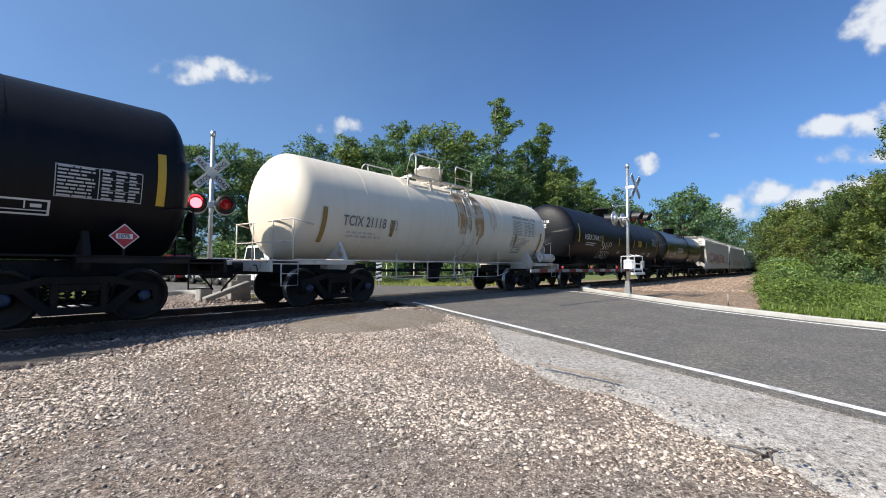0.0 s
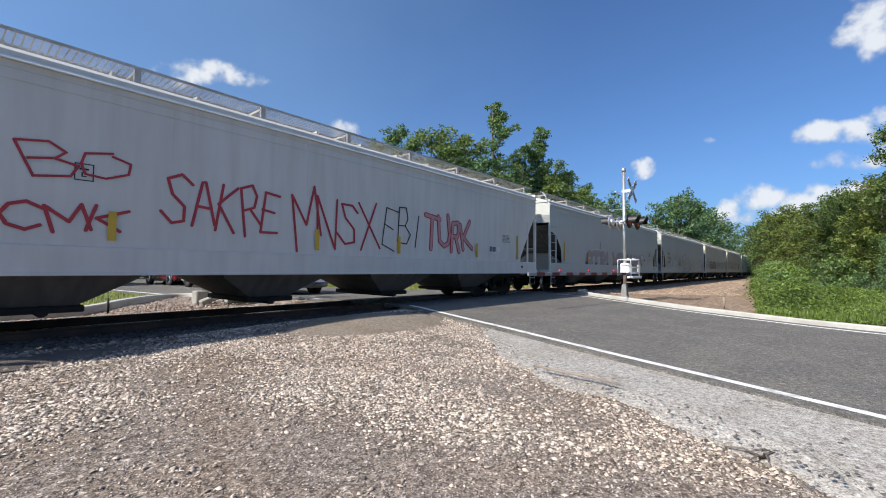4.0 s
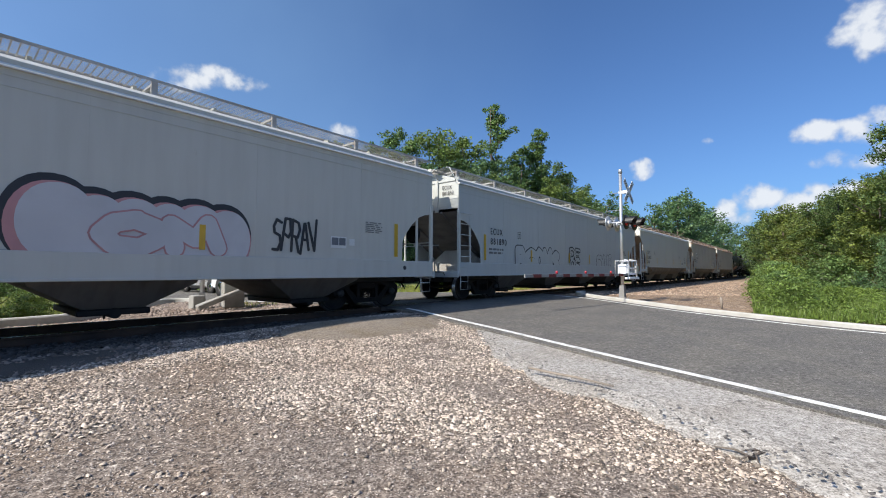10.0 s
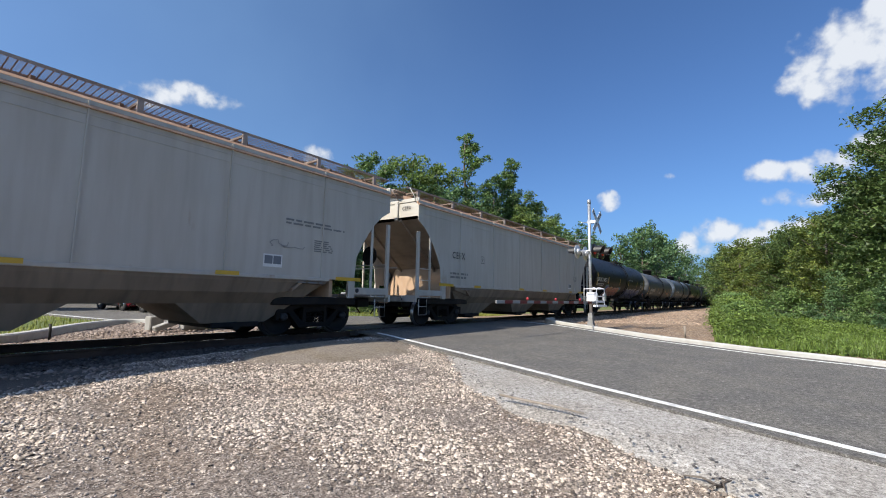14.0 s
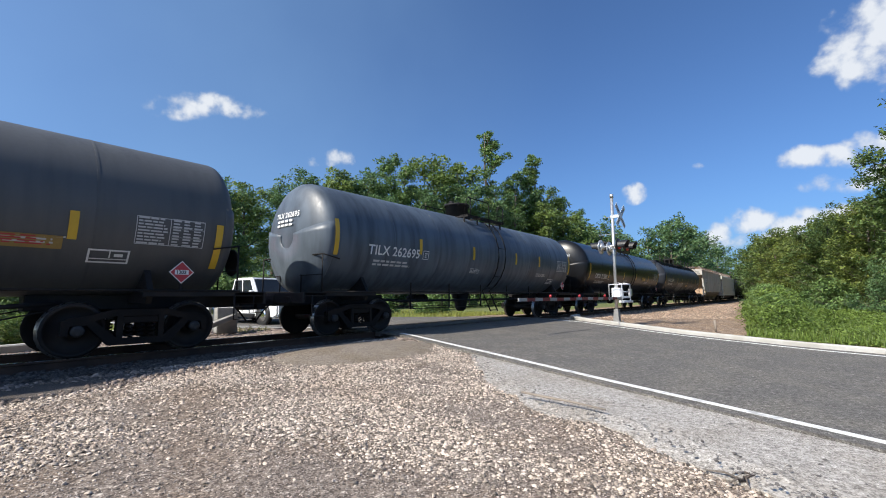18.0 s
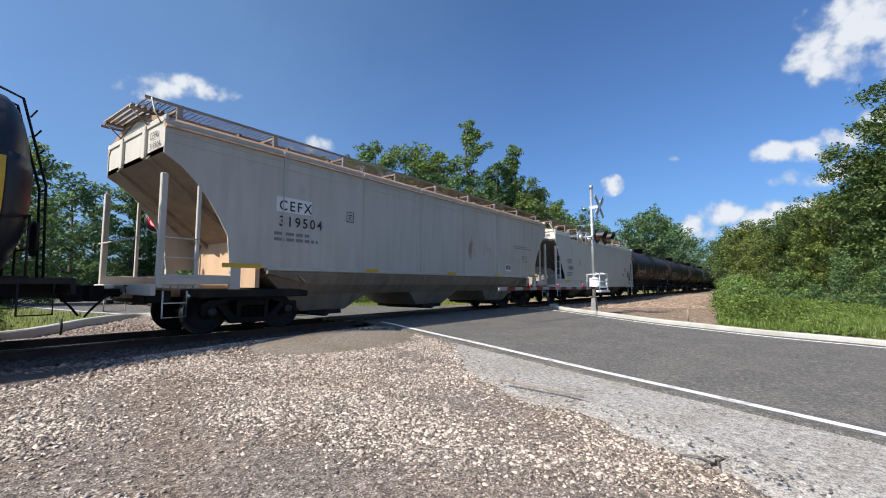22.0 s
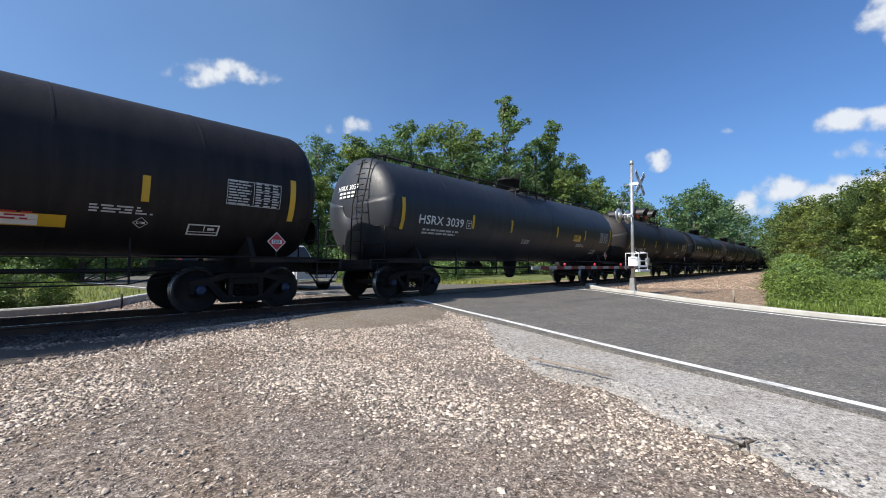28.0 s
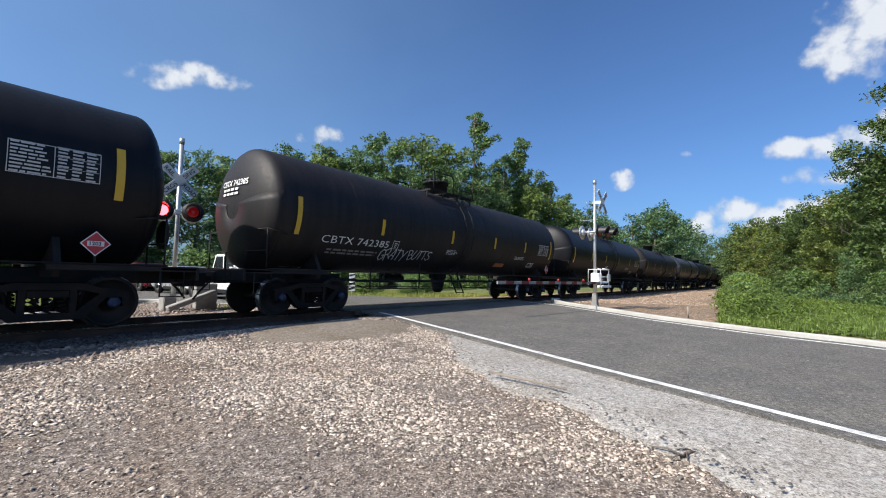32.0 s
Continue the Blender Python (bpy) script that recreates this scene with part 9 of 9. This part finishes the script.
def vehicle(name, x, y, heading, paint, label, cat, kind="suv"):
    """Nose towards local +x, on its wheels at z = 0."""
    L, W, H, hood, wheel = {"suv": (4.6, 1.85, 1.68, 0.98, 0.36), "sedan": (4.7, 1.82, 1.45, 0.88, 0.33), "pickup": (5.8, 2.0, 1.9, 1.18, 0.40)}[kind]
    th = tagged(new(name, None), label, cat, "waiting vehicles")
    th.matrix_basis = pose(x, y, road_z(y), 0, 0, heading)
    h = L / 2
    low = wheel * 0.85
    bm = bmesh.new()
    if kind == "pickup":
        prof = [(-h, low + 0.1), (-h, 1.12), (-0.75, 1.12), (-0.75, hood), (h - 0.15, hood), (h, hood - 0.22), (h, low + 0.05), (h - 0.25, low - 0.05), (-h + 0.2, low)]
    else:
        prof = [(-h, low + 0.15), (-h + 0.04, hood + 0.02), (-h + 0.5, hood + 0.05), (h - 1.4, hood), (h - 0.3, hood - 0.14), (h, hood - 0.35), (h, low + 0.05), (h - 0.25, low - 0.05), (-h + 0.2, low)]
    slab(bm, prof, -W / 2, W / 2)
    bmesh.ops.bevel(bm, geom=list(bm.edges), offset=0.06, segments=2, affect="EDGES")
    part("body", finish(bm, "body", paint, smooth=False), th)
    bm = bmesh.new()
    if kind == "pickup":
        a = [(-0.7, hood - 0.02), (-0.62, H), (0.75, H), (1.35, hood - 0.02)]
    elif kind == "suv":
        a = [(-h + 0.1, hood), (-h + 0.45, H), (0.35, H), (h - 1.35, hood - 0.02)]
    else:
        a = [(-h + 0.5, hood), (-h + 1.2, H), (0.25, H), (h - 1.45, hood - 0.02)]
    t = W / 2 - 0.16
    lo, hi = [a[0], a[3]], [a[1], a[2]]
    loft(bm, [[(lo[0][0], -W / 2 + 0.05, lo[0][1]), (lo[1][0], -W / 2 + 0.05, lo[1][1]), (lo[1][0], W / 2 - 0.05, lo[1][1]), (lo[0][0], W / 2 - 0.05, lo[0][1])],
              [(hi[0][0], -t, hi[0][1]), (hi[1][0], -t, hi[1][1]), (hi[1][0], t, hi[1][1]), (hi[0][0], t, hi[0][1])]])
    bmesh.ops.bevel(bm, geom=list(bm.edges), offset=0.05, segments=2, affect="EDGES")
    part("cabin", finish(bm, "cabin", paint), th)

    def pane(nm, pts):
        c = sum((Vector(p) for p in pts), Vector()) / len(pts)
        bm = bmesh.new()
        n = (Vector(pts[1]) - Vector(pts[0])).cross(Vector(pts[2]) - Vector(pts[0])).normalized()
        if n.dot(c - Vector((0, 0, 0.8))) < 0:
            n = -n
        loft(bm, [[Vector(p) + n * d for p in pts] for d in (-0.02, 0.012)])
        part(nm, finish(bm, nm, GLASS_DARK), th)

    def mixp(u, v, s):
        xl, xh = lo[0][0] + (lo[1][0] - lo[0][0]) * u, hi[0][0] + (hi[1][0] - hi[0][0]) * u
        yl, yh = W / 2 - 0.05, t
        return (xl + (xh - xl) * v, s * (yl + (yh - yl) * v), hood + (H - hood) * v)
    for s in (-1, 1):
        for u0, u1 in ((0.08, 0.46), (0.5, 0.9)):
            pane("side_window", [mixp(u0, 0.12, s), mixp(u1, 0.12, s), mixp(u1 * 0.98, 0.86, s), mixp(u0 + 0.02, 0.86, s)])
    for u, nm in ((1, "windscreen"), (0, "rear_window")):
        a0, a1 = mixp(u, 0.1, 1), mixp(u, 0.9, 1)
        pane(nm, [(a0[0], -a0[1] + 0.1, a0[2]), (a0[0], a0[1] - 0.1, a0[2]), (a1[0], a1[1] - 0.08, a1[2]), (a1[0], -a1[1] + 0.08, a1[2])])
    bm = bmesh.new()
    lathe(bm, [(-0.11, 0.05), (-0.11, wheel * 0.62), (-0.10, wheel * 0.95), (-0.08, wheel), (0.08, wheel), (0.10, wheel * 0.95), (0.11, wheel * 0.62), (0.11, 0.05)], 22)
    tyre = finish(bm, "tyre", RUBBER)
    bm = bmesh.new()
    lathe(bm, [(-0.118, 0.03), (-0.118, wheel * 0.3), (-0.112, wheel * 0.6), (0.112, wheel * 0.6), (0.118, wheel * 0.3), (0.118, 0.03)], 18)
    rim = finish(bm, "rim", CHROME)
    for wx in (-h + 0.95, h - 0.95):
        for s in (-1, 1):
            w = part("tyre", tyre, th, pose(wx, s * (W / 2 - 0.08), wheel))
            part("rim", rim, w)
            bm = bmesh.new()
            lathe(bm, [(-0.02, 0.02), (-0.02, wheel * 1.2), (0.006, wheel * 1.2), (0.006, 0.02)], 22)
            part("wheel_arch", finish(bm, "wheel_arch", HOOD_BLACK), th, pose(wx, s * W / 2, wheel * 1.03))
    for s in (-1, 1):
        bm = bmesh.new()
        box(bm, h - 0.12, h + 0.012, s * (W / 2 - 0.42), s * (W / 2 - 0.06), hood - 0.36, hood - 0.2, 0.03)
        part("headlight", finish(bm, "headlight", LAMP_CLEAR), th)
        bm = bmesh.new()
        box(bm, h - 1.75, h - 1.55, s * (W / 2 + 0.02), s * (W / 2 + 0.2), hood + 0.02, hood + 0.18, 0.03)
        part("door_mirror", finish(bm, "door_mirror", paint), th)
        bm = bmesh.new()
        box(bm, -h - 0.01, -h + 0.1, s * (W / 2 - 0.3), s * (W / 2 - 0.05), hood - 0.25, hood - 0.02, 0.02)
        part("tail_light", finish(bm, "tail_light", RED_PAINT), th)
    bm = bmesh.new()
    for k in range(4):
        box(bm, h - 0.05, h + 0.014, -W / 2 + 0.5, W / 2 - 0.5, hood - 0.44 + 0.07 * k, hood - 0.40 + 0.07 * k)
    part("grille", finish(bm, "grille", CHROME if kind == "pickup" else HOOD_BLACK), th)
    bm = bmesh.new()
    box(bm, h - 0.08, h + 0.006, -W / 2 + 0.44, W / 2 - 0.44, hood - 0.48, hood - 0.16, 0.01)
    part("grille_backing", finish(bm, "grille_backing", HOOD_BLACK), th)
    for s in (-1, 1):
        for wx in ((-0.62, 0.42, 1.42) if kind == "pickup" else (-0.9, 0.15, 1.1)):
            bm = bmesh.new()
            box(bm, wx - 0.008, wx + 0.008, s * W / 2 - 0.01, s * W / 2 + 0.002, low + 0.15, hood - 0.08)
            part("door_seam", finish(bm, "door_seam", HOOD_BLACK), th)
        for wx in ((-0.45, 0.58) if kind == "pickup" else (-0.72, 0.32)):
            bm = bmesh.new()
            box(bm, wx, wx + 0.2, s * (W / 2 + 0.018) - 0.012, s * (W / 2 + 0.018) + 0.012, hood - 0.22, hood - 0.18, 0.005)
            part("door_handle", finish(bm, "door_handle", paint if kind != "pickup" else CHROME), th)
        bm = bmesh.new()
        box(bm, -h + 1.5, h - 1.5, s * (W / 2 - 0.02) - 0.03, s * (W / 2 - 0.02) + 0.03, low - 0.06, low + 0.1, 0.01)
        part("side_sill", finish(bm, "side_sill", HOOD_BLACK), th)
    bm = bmesh.new()
    box(bm, h - 0.1, h + 0.05, -W / 2 + 0.08, W / 2 - 0.08, low + 0.02, low + 0.2, 0.03)
    part("front_bumper", finish(bm, "front_bumper", CHROME if kind == "pickup" else HOOD_BLACK), th)
    return th


PAINT_WHITE = mat("car_paint_white", (0.72, 0.73, 0.74), 0.25, 0, 5, 0.04, coat=0.6)
PAINT_RED = mat("car_paint_red", (0.13, 0.008, 0.014), 0.25, 0.1, 5, 0.08, coat=0.8)
PAINT_SILVER = mat("car_paint_silver", (0.52, 0.53, 0.54), 0.28, 0.5, 5, 0.05, coat=0.6)
vehicle("pickup_truck", 9.45, 17.9, -87, PAINT_WHITE, "white pickup truck waiting at the crossing", "truck", "pickup")
vehicle("white_car", 10.1, 24.7, -86, PAINT_SILVER, "pale silver car waiting behind the pickup", "car", "sedan")
vehicle("red_car", 9.95, 30.6, -84, PAINT_RED, "dark red SUV waiting in the queue", "car", "suv")

# ---------------------------------------------------------------- broken concrete by the far side of the crossing
CONC_OLD = mat("old_concrete", (0.30, 0.29, 0.265), 0.9, 0, 12, 0.25, 0.5, 50, (0.17, 0.165, 0.15))


def concrete_piece(name, x, y, z, sx, sy, sz, rx, ry, rz, label):
    bm = bmesh.new()
    box(bm, -sx / 2, sx / 2, -sy / 2, sy / 2, 0, sz, 0.025)
    for v in bm.verts:
        v.co += Vector([0.02 * noise.noise(v.co * 3 + Vector((k * 7, x, y))) for k in range(3)])
    ob = new(name, finish(bm, name, CONC_OLD))
    ob.matrix_basis = pose(x, y, z, rx, ry, rz)
    return tagged(ob, label, "concrete block", "broken concrete")


concrete_piece("concrete_block", 6.22, 13.85, 0.36, 0.62, 0.42, 0.78, 0, 0, -6, "dark weathered concrete block standing on the ballast")
concrete_piece("concrete_block", 5.30, 14.2, 0.26, 0.34, 0.34, 0.48, 0, 0, 4, "weathered grey concrete block beside the track")
concrete_piece("kerb_slab", 5.72, 13.45, 0.58, 1.42, 0.22, 0.15, 0, -19, 3, "broken kerb slab tilted against the blocks")


# ---------------------------------------------------------------- markers, stakes, sticks
def stake(x, y, h, r, material, label, cat="stake"):
    bm = bmesh.new()
    z = ground_z(x, y)
    tube(bm, [(0, 0, -0.1), (0.01, 0, h * 0.6), (0.0, 0.01, h)], [r, r, r * 0.9], 7)
    ob = new("stake", finish(bm, "stake", material))
    ob.location = (x, y, z)
    return tagged(ob, label, cat)


WOOD_GREY = mat("weathered_wood", (0.26, 0.22, 0.18), 0.9, 0, 14, 0.3, 0.5, 40)
stake(2.88, 13.5, 0.42, 0.03, STEEL_BLACK, "short dark metal stake in the ballast")
stake(18.1, 2.15, 0.42, 0.045, WOOD_GREY, "short weathered wooden stake beyond the kerb")


def object_marker(x, y, turn):
    th = tagged(new("hazard_marker", None), "black and white striped hazard marker on a post", "road sign")
    th.matrix_basis = pose(x, y, ground_z(x, y), 0, 0, turn)
    bm = bmesh.new()
    box(bm, -0.03, 0.03, 0.0, 0.04, -0.1, 1.25, 0.005)
    part("post", finish(bm, "post", ALUMINIUM), th)
    bm = bmesh.new()
    box(bm, -0.16, 0.16, -0.012, 0.0, 0.3, 1.25, 0.004)
    b = part("panel", finish(bm, "panel", SIGN_WHITE), th)
    for k in range(4):
        bm = bmesh.new()
        slab(bm, [(-0.155, 0.34 + 0.24 * k), (0.155, 0.44 + 0.24 * k), (0.155, 0.55 + 0.24 * k if k < 3 else 1.22), (-0.155, 0.45 + 0.24 * k)], -0.018, -0.0125)
        part("stripe", finish(bm, "stripe", BLACK_PAINT), b)
    return th


object_marker(15.2, 17.4, -35)


def stick():
    bm = bmesh.new()
    pts = [(5.06, 2.70), (5.05, 2.4), (5.08, 2.05), (5.04, 1.62)]
    tube(bm, [(x, y, max(ground_z(x, y), road_z(y) - 0.03) + 0.05) for x, y in pts], [0.014, 0.016, 0.015, 0.011], 7)
    return tagged(new("stick", finish(bm, "stick", WOOD_GREY)), "thin bare stick lying at the gravel's edge", "stick")


stick()


def dead_branch():
    bm = bmesh.new()
    rnd = random.Random(4)
    for k in range(5):
        x, y = 4.25 + rnd.uniform(-0.08, 0.08), 0.32 + rnd.uniform(-0.06, 0.06)
        a = rnd.uniform(0, 6.28)
        l = rnd.uniform(0.12, 0.3)
        z = ground_z(x, y) + 0.03
        tube(bm, [(x, y, z), (x + math.cos(a) * l * 0.5, y + math.sin(a) * l * 0.5, z + 0.03), (x + math.cos(a) * l, y + math.sin(a) * l, z + 0.005)], [0.012, 0.009, 0.005], 5)
    return tagged(new("dead_twigs", finish(bm, "dead_twigs", TIE)), "small tangle of dark dead twigs on the gravel", "twigs", kind="stuff")


dead_branch()


# ---------------------------------------------------------------- what moves
def motions():
    for car, s in CARS:
        walk(car, [(float(t), pose(s - SPEED * t, YT, RAIL)) for t in range(0, 33)])
    for ax, s, place in AXLES:
        # wheels roll while their car is near the crossing
        t0 = max(0.0, (s + place - 34.0) / SPEED)
        t1 = min(32.0, (s + place + 4.0) / SPEED)
        if t1 <= 0 or t0 >= 32:
            continue
        f0, f1 = int(t0 * FPS), int(t1 * FPS)

        def turn(f):
            return pose(place, 0, 0.457, 0, -math.degrees(SPEED * (f - f0) / FPS / 0.457) % 360, 0)
        rows = [] if f0 == 0 else [(0.0, turn(f0))]
        rows += [(f / FPS, turn(f)) for f in range(f0, f1 + 1)]
        if f1 < 960:
            rows.append((32.0, turn(f1)))
        walk(ax, rows)


motions()
